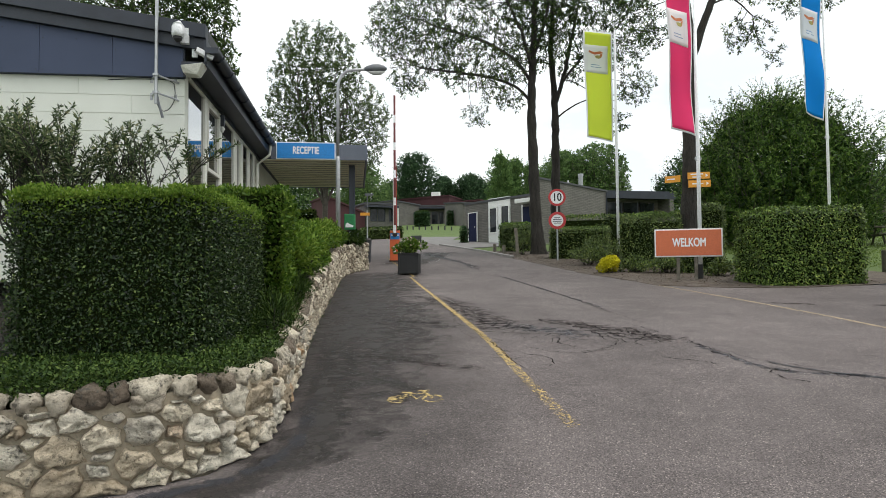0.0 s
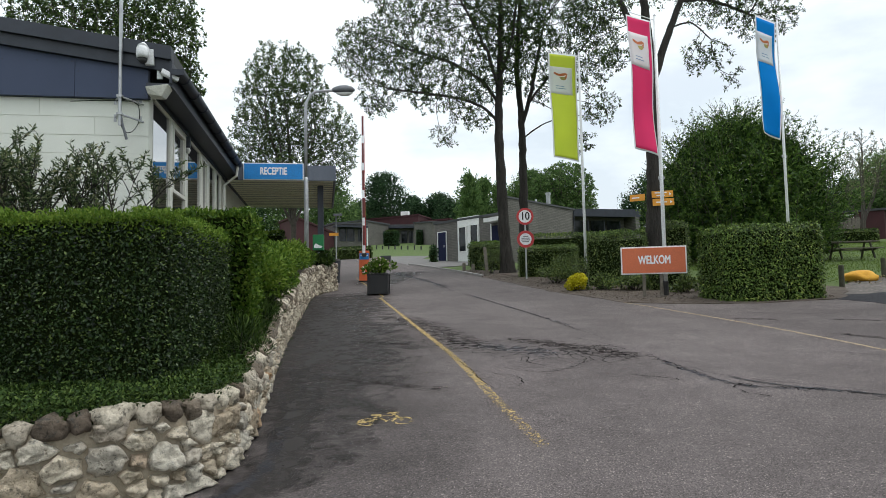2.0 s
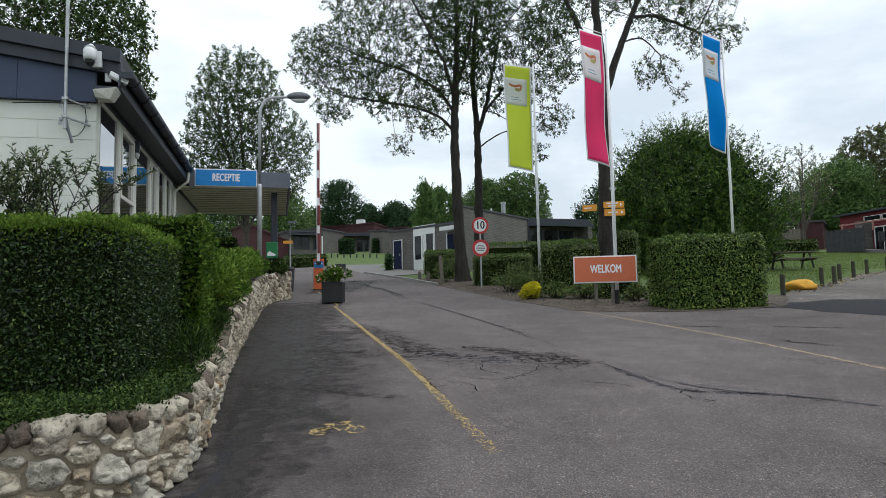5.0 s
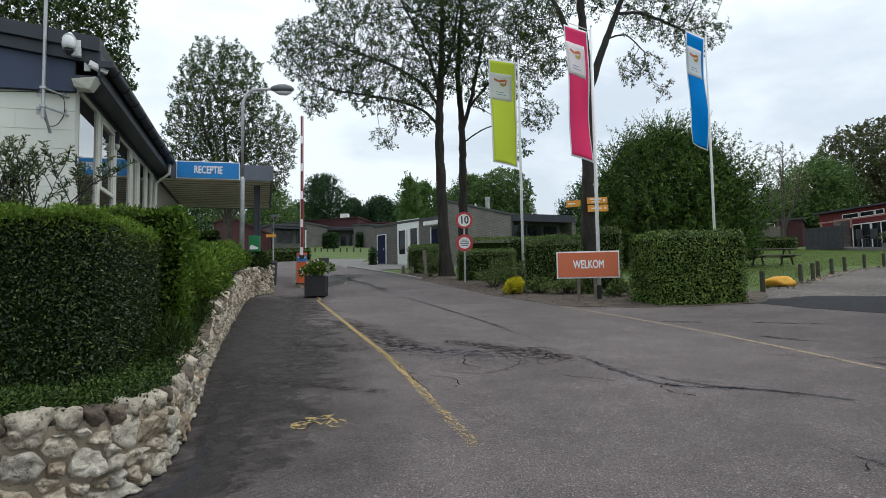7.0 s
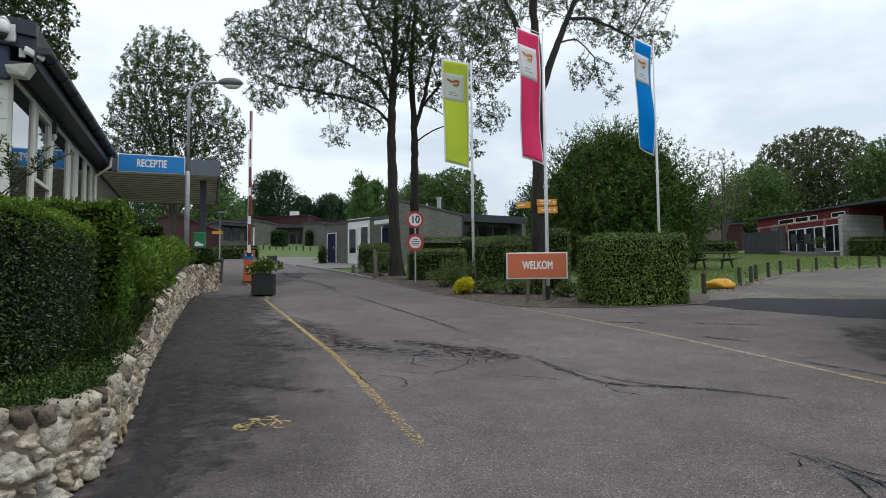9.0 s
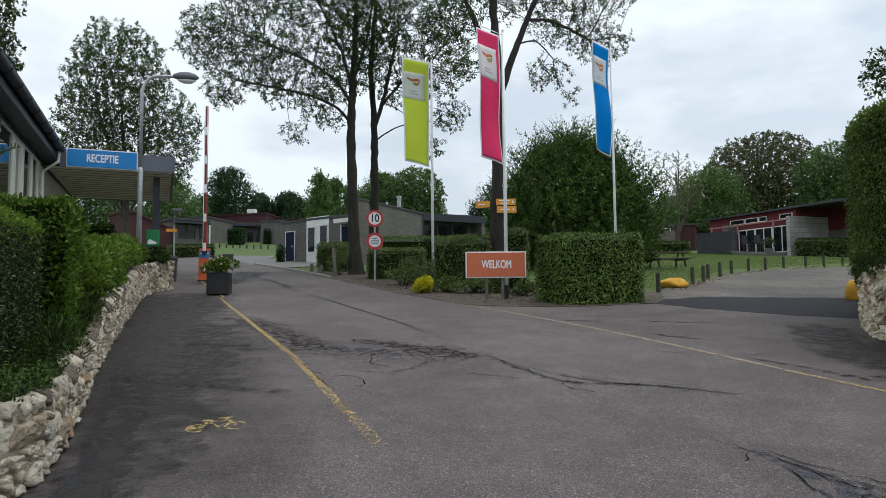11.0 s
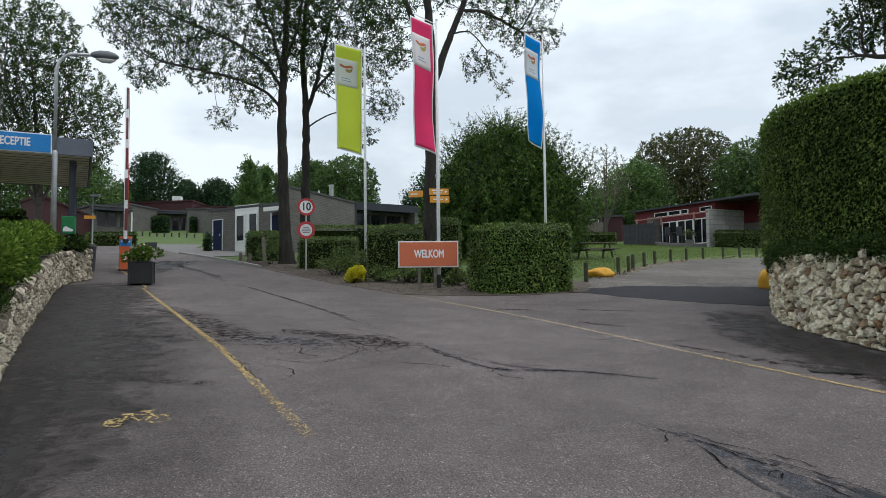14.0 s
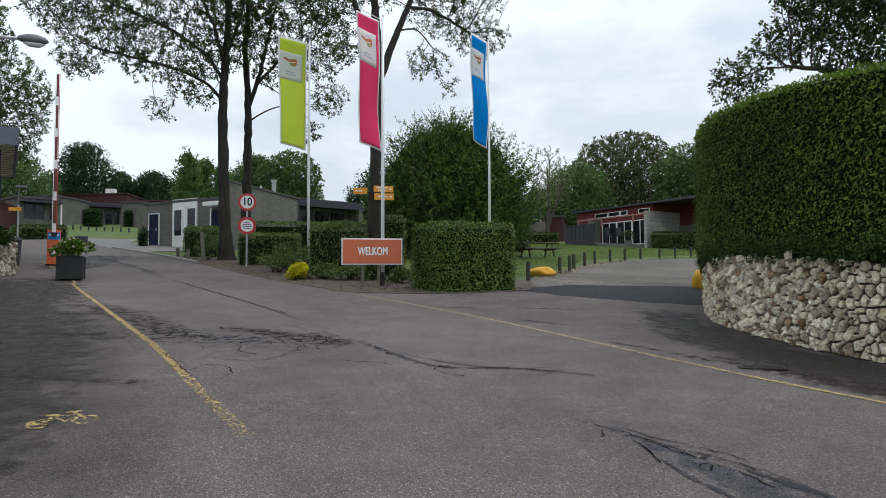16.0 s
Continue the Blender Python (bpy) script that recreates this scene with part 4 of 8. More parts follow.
def rubble(length, height, small, large, flat, seed):
    """Cells of a rubble wall, in metres along and up: stones of mixed sizes that touch along crooked joints. flat: how much wider than high they are."""
    r = random.Random(seed)
    top = max(height(u) for u in np.linspace(0, length, 60))
    seeds, grid = [], {}
    step = 2 * large
    for k in range(int(length * top / (small * small) * 9)):
        # large stones find their places first
        share = k / (length * top / (small * small) * 9)
        rad = large * (1 - share) + small * share if r.random() < 0.8 else r.uniform(small, large)
        u, v = r.uniform(-small, length + small), r.uniform(0.02, top) * flat
        cu, cv = int(u // step), int(v // step)
        if all(math.hypot(u - q[0], v - q[1]) > (rad + q[2]) * 0.93 for i in (-1, 0, 1) for j in (-1, 0, 1) for q in grid.get((cu + i, cv + j), ())):
            seeds.append((u, v, rad))
            grid.setdefault((cu, cv), []).append((u, v, rad))
    cells = []
    for u, v, rad in seeds:
        hs = height(min(max(u, 0), length))
        if v / flat > hs - 0.3 * rad / flat:
            continue
        hi = (hs + r.uniform(-0.06, 0.05)) * flat
        e = rad * 1.9
        cell = [(max(u - e, 0), max(v - e, 0)), (min(u + e, length), max(v - e, 0)), (min(u + e, length), min(v + e, hi)), (max(u - e, 0), min(v + e, hi))]
        cu, cv = int(u // step), int(v // step)
        for i in (-2, -1, 0, 1, 2):
            for j in (-2, -1, 0, 1, 2):
                for q in grid.get((cu + i, cv + j), ()):
                    if (q[0], q[1]) != (u, v) and cell:
                        cell = clip_cell(cell, (u, v), q, rad / (rad + q[2]))
        if len(cell) >= 3:
            cells.append(((u, v / flat), [(p[0], p[1] / flat) for p in cell]))
    return cells


def stone_shape(cell, joint, proud, r, count=19, angular=False):
    """A rough broken stone on the plane x-z that stands out to -y, about its own middle; and that middle."""
    cx, cz = sum(p[0] for p in cell) / len(cell), sum(p[1] for p in cell) / len(cell)
    ring = [(p[0] - cx, p[1] - cz) for p in cell]
    size = sum(math.hypot(*p) for p in ring) / len(ring)
    if size < 0.026 or len(ring) < 3:
        return None, cx, cz
    # even steps round the outline, so that corners stay blunt
    legs = [math.hypot(q[0] - p[0], q[1] - p[1]) for p, q in zip(ring, ring[1:] + ring[:1])]
    whole, outline_pts = sum(legs), []
    for k in range(count):
        w = whole * (k + r.uniform(-0.2, 0.2)) / count % whole
        for (p, q), leg in zip(zip(ring, ring[1:] + ring[:1]), legs):
            if w <= leg:
                t = w / leg
                outline_pts.append((p[0] + (q[0] - p[0]) * t, p[1] + (q[1] - p[1]) * t))
                break
            w -= leg
    n = len(outline_pts)
    shift = Vector((cx * 3.7, proud * 90, cz * 3.1))
    lean = 0.75 if angular else 0.3
    tilt = (r.uniform(-lean, lean), r.uniform(-lean, lean))
    joint *= r.uniform(0.75, 1.25) if angular else r.uniform(0.6, 1.9)
    # angular stones break off in a flat face, the others swell like cobbles
    steps = ((1.0, 0.03), (0.98, -proud * 0.62), (0.84, -proud * 0.97), (0.45, -proud * 1.02)) if angular else ((1.0, 0.03), (1.0, -proud * 0.45), (0.91, -proud * 0.88), (0.72, -proud * 1.05), (0.36, -proud * 1.08))
    s = Shape()
    for f, y in steps:
        for p in outline_pts:
            d = max(math.hypot(*p), 0.01)
            k = f * max(0.5, 1 - joint / d) * (1 + (0.18 if angular else 0.3) * noise.noise(Vector((p[0] * 26, f * 2, p[1] * 26)) + shift))
            x, z = p[0] * k, p[1] * k
            yy = y
            if y < 0:
                yy += proud * (0.6 * noise.noise(Vector((x * 13, 0, z * 13)) + shift) + 0.75 * noise.noise(Vector((x * 36, 0, z * 36)) + shift)) + (tilt[0] * x + tilt[1] * z) * 0.7
            s.v.append((x, yy, z))
    for a in range(len(steps) - 1):
        for i in range(n):
            j = (i + 1) % n
            s.f += [(a * n + i, a * n + j, (a + 1) * n + j), (a * n + i, (a + 1) * n + j, (a + 1) * n + i)] if a else [(i, j, n + j, n + i)]
    top = (len(steps) - 1) * n
    s.v.append((0.0, -proud * r.uniform(0.9, 1.25), 0.0))
    s.f += [(top + i, top + (i + 1) % n, top + n) for i in range(n)]
    return s, cx, cz


class Line:
    """A plan line with its length, and the place and heading at a distance along it."""

    def __init__(self, pts, step=0.1):
        self.p = [Vector(q) for q in smooth_line(pts, step)]
        self.s = np.r_[0, np.cumsum([(b - a).length for a, b in zip(self.p, self.p[1:])])]
        self.length = float(self.s[-1])
        self.xs, self.ys = [q.x for q in self.p], [q.y for q in self.p]

    def at(self, u):
        x, y = np.interp(u, self.s, self.xs), np.interp(u, self.s, self.ys)
        x1, y1 = np.interp(min(u + 0.12, self.length), self.s, self.xs), np.interp(min(u + 0.12, self.length), self.s, self.ys)
        x0, y0 = np.interp(max(u - 0.12, 0), self.s, self.xs), np.interp(max(u - 0.12, 0), self.s, self.ys)
        return float(x), float(y), math.degrees(math.atan2(y1 - y0, x1 - x0))


WALL_LINES = {
    "left": (Line([(-7.5, 2.6), (-4.5, 3.35), (-2.54, 3.87), (-1.75, 4.2), (-1.42, 4.55), (-1.33, 5.2), (-1.47, 6.43), (-1.87, 9.2), (-2.2, 12.1), (-2.56, 15.53), (-2.9, 19.0), (-2.88, 20.6), (-2.62, 21.5), (-2.48, 22.0)]), [(0, 0.66), (4.6, 0.64), (6.2, 0.62), (6.9, 0.54), (8.5, 0.49), (11.3, 0.62), (14.2, 0.72), (17.7, 0.79), (22, 0.86), (30, 0.87)]),
    "right": (Line([(14.5, 12.5), (11.75, 10.45), (10.65, 9.6), (9.85, 8.85), (9.25, 8.15), (8.89, 7.47), (8.5, 6.3), (8.35, 5.2), (8.5, 4.2), (9.3, 2.0), (10.3, 0)]), [(0, 0.55), (4, 0.72), (6.2, 1.0), (7.6, 1.2), (9, 1.27), (15, 1.28)]),
}


def wall_height(key):
    rows = WALL_LINES[key][1]
    return lambda u: float(np.interp(u, [r[0] for r in rows], [r[1] for r in rows]))


def wall_body(name, key, label, mat, thick=0.16, back=0.025):
    line, h = WALL_LINES[key][0], wall_height(key)
    s, us = Shape(), np.linspace(0, line.length, int(line.length / 0.2))
    rings = []
    for u in us:
        x, y, a = line.at(u)
        c, d, z = -math.sin(radians(a)), math.cos(radians(a)), gz(x, y)
        rings.append([(x + c * back, y + d * back, z - 0.3), (x + c * thick, y + d * thick, z - 0.3), (x + c * thick, y + d * thick, z + h(u) - 0.1), (x + c * (back + 0.01), y + d * (back + 0.01), z + h(u) - 0.07)])
    for ring in rings:
        s.v += ring
    for i in range(len(rings) - 1):
        for j in range(4):
            s.f.append((4 * i + j, 4 * i + (j + 1) % 4, 4 * i + 4 + (j + 1) % 4, 4 * i + 4 + j))
    s.f += [(3, 2, 1, 0), tuple(4 * (len(rings) - 1) + j for j in range(4))]
    return tagged(part(name, s, mat), label, "wall", "", "structure")


STONE_WALLS = {
    "left": wall_body("retaining_wall_left", "left", "low retaining wall of cream limestone rubble in mortar", "mortar", 0.16, 0.006),
    "right": wall_body("retaining_wall_right", "right", "retaining wall of pale rubble stones below the tall hedge", "mortar_dark"),
}


# ---- planting ----
def hedge(name, poly, z0, z1, size, per_m2, mat, label, top_mat=None, aspect=0.5, round_top=0.12, ruffle=0.05, top_every=1.0, stand=0.5, category="hedge", group="", fringe=0.0, fringe_count=2500, hang=0.0):
    """A clipped hedge: a near-black core coloured as inner shade, blades all over its faces. poly: plan, anticlockwise,
    world metres; z0, z1: functions of x, y.
    """
    cx, cy = sum(p[0] for p in poly) / len(poly), sum(p[1] for p in poly) / len(poly)
    base = gz(cx, cy)
    h = thing(name, cx, cy, base, 0, label, category, group)
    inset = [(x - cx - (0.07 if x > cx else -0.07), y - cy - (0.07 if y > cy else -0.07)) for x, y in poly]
    # solid core in place of twigs, its dark colour stands for inner shade
    part("body", Shape().prism(inset, [z0(*p) - base - 0.02 for p in poly], [z1(*p) - base - (0.075 if fringe else 0.09 + 0.6 * round_top) for p in poly]), "hedge_core", h, "near-black solid core for the shade between leaves")
    P, N, T = [], [], []
    for (xa, ya), (xb, yb) in zip(poly, poly[1:] + poly[:1]):
        ln = math.hypot(xb - xa, yb - ya)
        hgt = (z1(xa, ya) - z0(xa, ya) + z1(xb, yb) - z0(xb, yb)) / 2
        n = int(per_m2 * ln * hgt)
        u, v = rng.uniform(0, 1, n), rng.uniform(0, 1, n)
        x, y = xa + (xb - xa) * u, ya + (yb - ya) * u
        lo, hi = z0(x, y), z1(x, y)
        nrm = np.tile([(yb - ya) / ln, -(xb - xa) / ln, 0.0], (n, 1))
        zz = lo + (hi - lo) * v
        # rounded shoulders
        k = np.clip((zz - (hi - round_top)) / max(round_top, 1e-6), 0, 1)
        p = np.stack([x, y, zz], 1) - nrm * (round_top * (1 - np.sqrt(1 - (k * 0.98) ** 2)))[:, None]
        P.append(p), N.append(unit(nrm + np.stack([0 * k, 0 * k, k], 1)))
    xs, ys = [p[0] for p in poly], [p[1] for p in poly]
    area = (max(xs) - min(xs)) * (max(ys) - min(ys))
    n = int(per_m2 * area * top_every)
    x, y = rng.uniform(min(xs), max(xs), n), rng.uniform(min(ys), max(ys), n)
    inside = np.ones(n, bool)
    for (xa, ya), (xb, yb) in zip(poly, poly[1:] + poly[:1]):
        inside &= ((xb - xa) * (y - ya) - (yb - ya) * (x - xa)) > round_top * 0.3 * math.hypot(xb - xa, yb - ya)
    x, y = x[inside], y[inside]
    tp = np.stack([x, y, z1(x, y)], 1)
    tn = np.tile([0, 0, 1.0], (len(x), 1))
    side = np.concatenate(P) - [cx, cy, base]
    sn = np.concatenate(N)

    def blades(lname, p, nr, m, sz):
        off = np.array([noise.noise(Vector(q) * 2.3) + 0.5 * noise.noise(Vector(q) * 6.1) for q in p[::1]]) if len(p) < 60000 else rng.normal(size=len(p)) * 0.4
        p = p + nr * (off * ruffle + rng.uniform(-0.085, 0.014, len(p)))[:, None]
        d = unit(nr * stand + rand_dirs(len(p)) * (0.9 - 0.35 * hang) + [0, 0, 0.25 - 0.95 * hang])
        nn = unit(nr * (1 - 0.1 * hang) + rand_dirs(len(p)) * (0.7 - 0.2 * hang) + [0, 0, 1.0 * hang])
        leaves(lname, p, d, nn, sz, m, aspect, parent=h)

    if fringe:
        # leaves of the top material thin out down the sides
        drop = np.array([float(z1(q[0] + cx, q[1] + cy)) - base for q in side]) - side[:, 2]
        upper_leaf = drop < 0.04 + rng.exponential(0.09, len(side))
        tp, tn = np.concatenate([tp, side[upper_leaf] + [cx, cy, base]]), np.concatenate([tn, sn[upper_leaf]])
        side, sn = side[~upper_leaf], sn[~upper_leaf]
    blades("leaves", side, sn, mat, size)
    if fringe:
        P = []
        for (xa, ya), (xb, yb) in zip(poly, poly[1:] + poly[:1]):
            ln = math.hypot(xb - xa, yb - ya)
            n = int(fringe_count * ln)
            u, k = rng.uniform(0, 1, n), rng.uniform(0, 0.4, n)
            x, y = xa + (xb - xa) * u, ya + (yb - ya) * u
            x, y = x - (yb - ya) / ln * (k * 1.0 - 0.02), y + (xb - xa) / ln * (k * 1.0 - 0.02)
            P.append(np.stack([x, y, z1(x, y) - 0.06 + fringe * rng.uniform(-0.5, 1.0, n) * (0.6 + 0.4 * np.sin(x * 9 + y * 7))], 1))
        P = np.concatenate(P) - [cx, cy, base]
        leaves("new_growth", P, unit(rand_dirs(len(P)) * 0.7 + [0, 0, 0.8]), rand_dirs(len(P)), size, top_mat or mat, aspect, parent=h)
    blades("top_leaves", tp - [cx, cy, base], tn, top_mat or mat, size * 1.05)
    return h


def shrub(name, x, y, z, r, hgt, size, count, mat, label, aspect=0.5, category="shrub", lobes=9, group="", up=0.2, seed=0):
    """A loose bush: twigs from the foot, lobes of leaves round their ends."""
    q = random.Random(seed)
    t = thing(name, x, y, z, 0, label, category, group)
    stems, centres = Shape(), []
    for i in range(lobes):
        a, k = q.uniform(0, 6.283), math.sqrt(q.uniform(0, 1))
        c = Vector((r * 0.72 * k * math.cos(a), r * 0.72 * k * math.sin(a), hgt * (0.2 + 0.58 * q.random() * (1.15 - 0.5 * k))))
        centres.append((c, r * q.uniform(0.34, 0.52)))
        stems.tube([(0.1 * c.x, 0.1 * c.y, -0.05), (0.6 * c.x, 0.6 * c.y, 0.5 * c.z), tuple(c)], [0.016, 0.011, 0.005], 5)
    part("branchwork", stems, "bark", t)
    P, N = [], []
    per = count // lobes
    for c, rr in centres:
        d = rand_dirs(per)
        d[:, 2] = d[:, 2] * 0.85 + 0.15
        k = rng.uniform(0.45, 1.05, per) ** 0.6
        p = np.array(c) + d * (rr * k)[:, None] * [1, 1, min(1.2, hgt / r * 0.6)]
        P.append(p), N.append(d)
    P, N = np.concatenate(P), np.concatenate(N)
    ok = P[:, 2] > 0.0
    leaves("leaves", P[ok], unit(N[ok] + rand_dirs(ok.sum()) * 0.8 + [0, 0, up]), unit(N[ok] + rand_dirs(ok.sum()) * 0.6 + [0, 0, 0.3]), size, mat, aspect, parent=t)
    return t


def bed_z(x, y):
    """Soil behind the left wall, a little below its top."""
    line, h = WALL_LINES["left"][0], wall_height("left")
    y = np.asarray(y, float)
    u = np.interp(y, [3.9, 4.5, 5.2, 6.43, 9.2, 12.1, 15.5, 19.8, 22.0], [5.2, 6.5, 7.2, 8.4, 11.2, 14.1, 17.5, 21.9, 24.0])
    return ground_z(x, y) + np.interp(u, [r[0] for r in WALL_LINES["left"][1]], [r[1] for r in WALL_LINES["left"][1]]) - 0.04


def soil_bed():
    line = WALL_LINES["left"][0]
    us = np.linspace(0, line.length, 70)
    s = Shape()
    for u in us:
        x, y, a = line.at(u)
        c, d = -math.sin(radians(a)), math.cos(radians(a))
        for k in (0.12, 0.7, 1.6, 3.5, 7.0, 12.0):
            px, py = x + c * k, y + d * k
            if a > 60:
                px, py = x - k, y + 0.0
            elif k > 0.7:
                px, py = x - k * 0.35, y + 0.9 * k
            s.v.append((px, py, float(bed_z(max(px, -14), max(py, 3.9)))))
    for i in range(len(us) - 1):
        for j in range(5):
            s.f.append((6 * i + j, 6 * i + 6 + j, 6 * i + 7 + j, 6 * i + 1 + j))
    return tagged(part("planting_bed", s, "soil", smooth=True), "dark soil of the raised planting bed behind the wall", "bed", "", "structure")


soil_bed()
hz = lambda top: (lambda x, y: 0 * np.asarray(x) + top)
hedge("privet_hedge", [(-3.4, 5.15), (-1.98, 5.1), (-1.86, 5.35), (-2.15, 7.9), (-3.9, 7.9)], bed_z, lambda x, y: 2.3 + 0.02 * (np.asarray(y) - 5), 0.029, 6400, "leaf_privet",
      "clipped dark green privet hedge with brighter leaves at the top", "leaf_bright", 0.5, 0.16, 0.05, fringe=0.1)
hedge("laurel_hedge", [(-3.3, 7.9), (-1.9, 7.95), (-2.0, 8.8), (-2.3, 9.9), (-3.5, 9.9)], bed_z, lambda x, y: 2.66 + 0 * np.asarray(y), 0.062, 1800, "leaf_laurel", "bright green laurel hedge with glossy leaves", "leaf_laurel", 0.5, 0.25, 0.1, fringe=0.12, fringe_count=500)
for k, (x, y, r, hh, m, lab) in enumerate([(-2.55, 10.3, 0.55, 0.95, "leaf_bright", "bright green leafy shrub in the raised bed"), (-2.75, 11.6, 0.6, 0.9, "leaf_laurel", "green leafy shrub in the raised bed"), (-2.85, 12.9, 0.6, 0.95, "leaf_bright", "bright green leafy shrub in the raised bed"),
                                           (-3.0, 14.3, 0.65, 0.9, "leaf_laurel", "green leafy shrub in the raised bed"), (-3.15, 15.8, 0.65, 0.95, "leaf_bright", "bright green leafy shrub in the raised bed"), (-3.35, 17.3, 0.7, 0.85, "leaf_laurel", "green leafy shrub in the raised bed"),
                                           (-3.55, 18.9, 0.7, 0.8, "leaf_laurel", "green leafy shrub in the raised bed"), (-3.6, 20.5, 0.65, 0.7, "leaf_cover", "dark green shrub at the end of the wall"), (-2.95, 21.3, 0.4, 0.5, "leaf_cover", "dark green shrub at the end of the wall")]):
    shrub("leafy_shrub", x, y, float(bed_z(x, y)), r * 1.12, hh * 1.08, 0.08, 3800, m, lab, 0.45, group="shrubs along the wall", lobes=12, seed=k)
for k, (x, y) in enumerate([(-2.0, 8.6), (-2.12, 9.3), (-2.25, 10.2), (-2.4, 11.2), (-2.5, 12.4), (-2.62, 13.6), (-1.75, 6.8), (-1.85, 7.6)]):
    shrub("lavender_bush", x, y, float(bed_z(x, y)), 0.3, 0.4, 0.07, 700, "leaf_cover", "low grey-green bushy plant behind the wall", 0.18, "plant", 6, "low plants behind the wall", 0.9, 40 + k)


def ground_cover(name, line_key, u0, u1, k0, k1, n, size, mat, label, height=0.1, zfun=None):
    """Low creeping leaves on a bed behind a wall."""
    line = WALL_LINES[line_key][0]
    u, k = rng.uniform(u0, u1, n), rng.uniform(k0, k1, n)
    tab = np.array([line.at(q) for q in np.linspace(u0, u1, 60)])
    us = np.linspace(u0, u1, 60)
    x, y, a = (np.interp(u, us, tab[:, i]) for i in range(3))
    px, py = x - np.sin(np.radians(a)) * k, y + np.cos(np.radians(a)) * k
    p = np.stack([px, py, zfun(px, py, u) + height * rng.uniform(0, 1, n) ** 1.5], 1)
    t = leaves(name, p, unit(rand_dirs(n) + [0, 0, 0.5]), unit(rand_dirs(n) * 0.6 + [0, 0, 1]), size, mat, 0.6)
    return tagged(t, label, "ground cover", "", "stuff")


ground_cover("ground_cover", "left", 2.5, 7.6, 0.0, 1.7, 64000, 0.027, "leaf_cover", "low creeping green ground cover behind the wall", 0.15, lambda x, y, u: bed_z(x, np.maximum(y, 3.9)))
ground_cover("ground_cover", "left", 7.0, 12.5, 0.02, 0.7, 16000, 0.035, "leaf_cover", "low creeping green ground cover behind the wall", 0.1, lambda x, y, u: bed_z(x, y))


def oleander(x, y, z, hgt, spread, stems, label, seed):
    q = random.Random(seed)
    t = thing("oleander_bush", x, y, z, 0, label, "bush")
    s, P, D = Shape(), [], []

    def shoot(p, d, ln, r, depth):
        pts = [p]
        for i in range(5):
            d = (d + Vector((q.uniform(-0.2, 0.2), q.uniform(-0.2, 0.2), q.uniform(-0.03, 0.12)))).normalized()
            pts.append(pts[-1] + d * ln / 5)
        s.tube(pts, [r * (1 - 0.14 * i) for i in range(6)], 5, False)
        if depth == 0:
            for p0, p1 in zip(pts[2:], pts[3:]):
                for i in range(12):
                    P.append(p0.lerp(p1, q.random()))
                    e = Vector((q.gauss(0, 1), q.gauss(0, 1), q.gauss(0.25, 0.6))).normalized()
                    D.append((e + d * 0.45).normalized())
            return
        for i in range(4):
            e = Vector((q.gauss(0, 1), q.gauss(0, 1), 0.25)).normalized()
            shoot(pts[q.randint(2, 5)], (d + e * 0.75).normalized(), ln * 0.62, r * 0.6, depth - 1)

    for i in range(stems):
        a = q.uniform(0, 6.283)
        shoot(Vector((0.15 * math.cos(a), 0.15 * math.sin(a), 0)), Vector((spread * math.cos(a), spread * math.sin(a), 1)).normalized(), hgt * 0.55, 0.022, 2)
    part("branchwork", s, "bark", t)
    leaves("leaves", np.array(P), np.array(D), rand_dirs(len(P)), 0.088, "leaf_olive", 0.24, parent=t)


oleander(-4.95, 9.7, 1.6, 2.5, 0.55, 10, "tall oleander bush with narrow dark leaves", 3)
oleander(-5.9, 9.9, 1.6, 2.8, 0.55, 11, "oleander bush with narrow dark leaves beside the white wall", 4)
oleander(-6.9, 9.6, 1.6, 2.6, 0.5, 11, "oleander bush with narrow dark leaves at the bed edge", 9)

# clipped shapes round the welcome sign
hedge("hornbeam_hedge", [(6.75, 14.1), (7.3, 13.85), (8.9, 13.95), (9.35, 15.1), (7.4, 15.6), (6.65, 15.2)], ground_z, lambda x, y: ground_z(x, y) + 1.66 - 0.06 * (np.asarray(y) - 14), 0.052, 1900, "leaf_beech", "square-cut hornbeam hedge block beside the sign", "leaf_beech", 0.6, 0.12, 0.05, stand=0.4, hang=0.8)
GROUP = "clipped hedges in the bed"
hedge("bed_hedge", [(6.4, 17.4), (7.3, 17.2), (7.6, 18.6), (6.6, 18.9)], ground_z, lambda x, y: ground_z(x, y) + 1.0, 0.05, 1000, "leaf_box", "dark clipped hedge behind the welcome sign", None, 0.55, 0.2, 0.05, group=GROUP, hang=0.45)
hedge("bed_hedge", [(7.6, 20.5), (8.6, 20.2), (8.95, 21.4), (7.9, 21.7)], ground_z, lambda x, y: ground_z(x, y) + 1.85, 0.06, 800, "leaf_box", "tall dark hedge behind the tree", None, 0.55, 0.2, 0.06, group=GROUP, hang=0.45)
hedge("bed_hedge", [(5.3, 19.9), (6.9, 19.3), (7.5, 20.6), (6.2, 21.4)], ground_z, lambda x, y: ground_z(x, y) + 1.6, 0.055, 800, "leaf_box", "loose dark green hedge behind the flag pole", "leaf_beech", 0.55, 0.3, 0.1, group=GROUP, hang=0.45)
hedge("bed_hedge", [(4.0, 24.9), (5.9, 24.1), (6.4, 25.2), (4.3, 26.1)], ground_z, lambda x, y: ground_z(x, y) + 1.15, 0.06, 700, "leaf_box", "long dark green clipped hedge", "leaf_beech", 0.55, 0.15, 0.05, group=GROUP, hang=0.45)
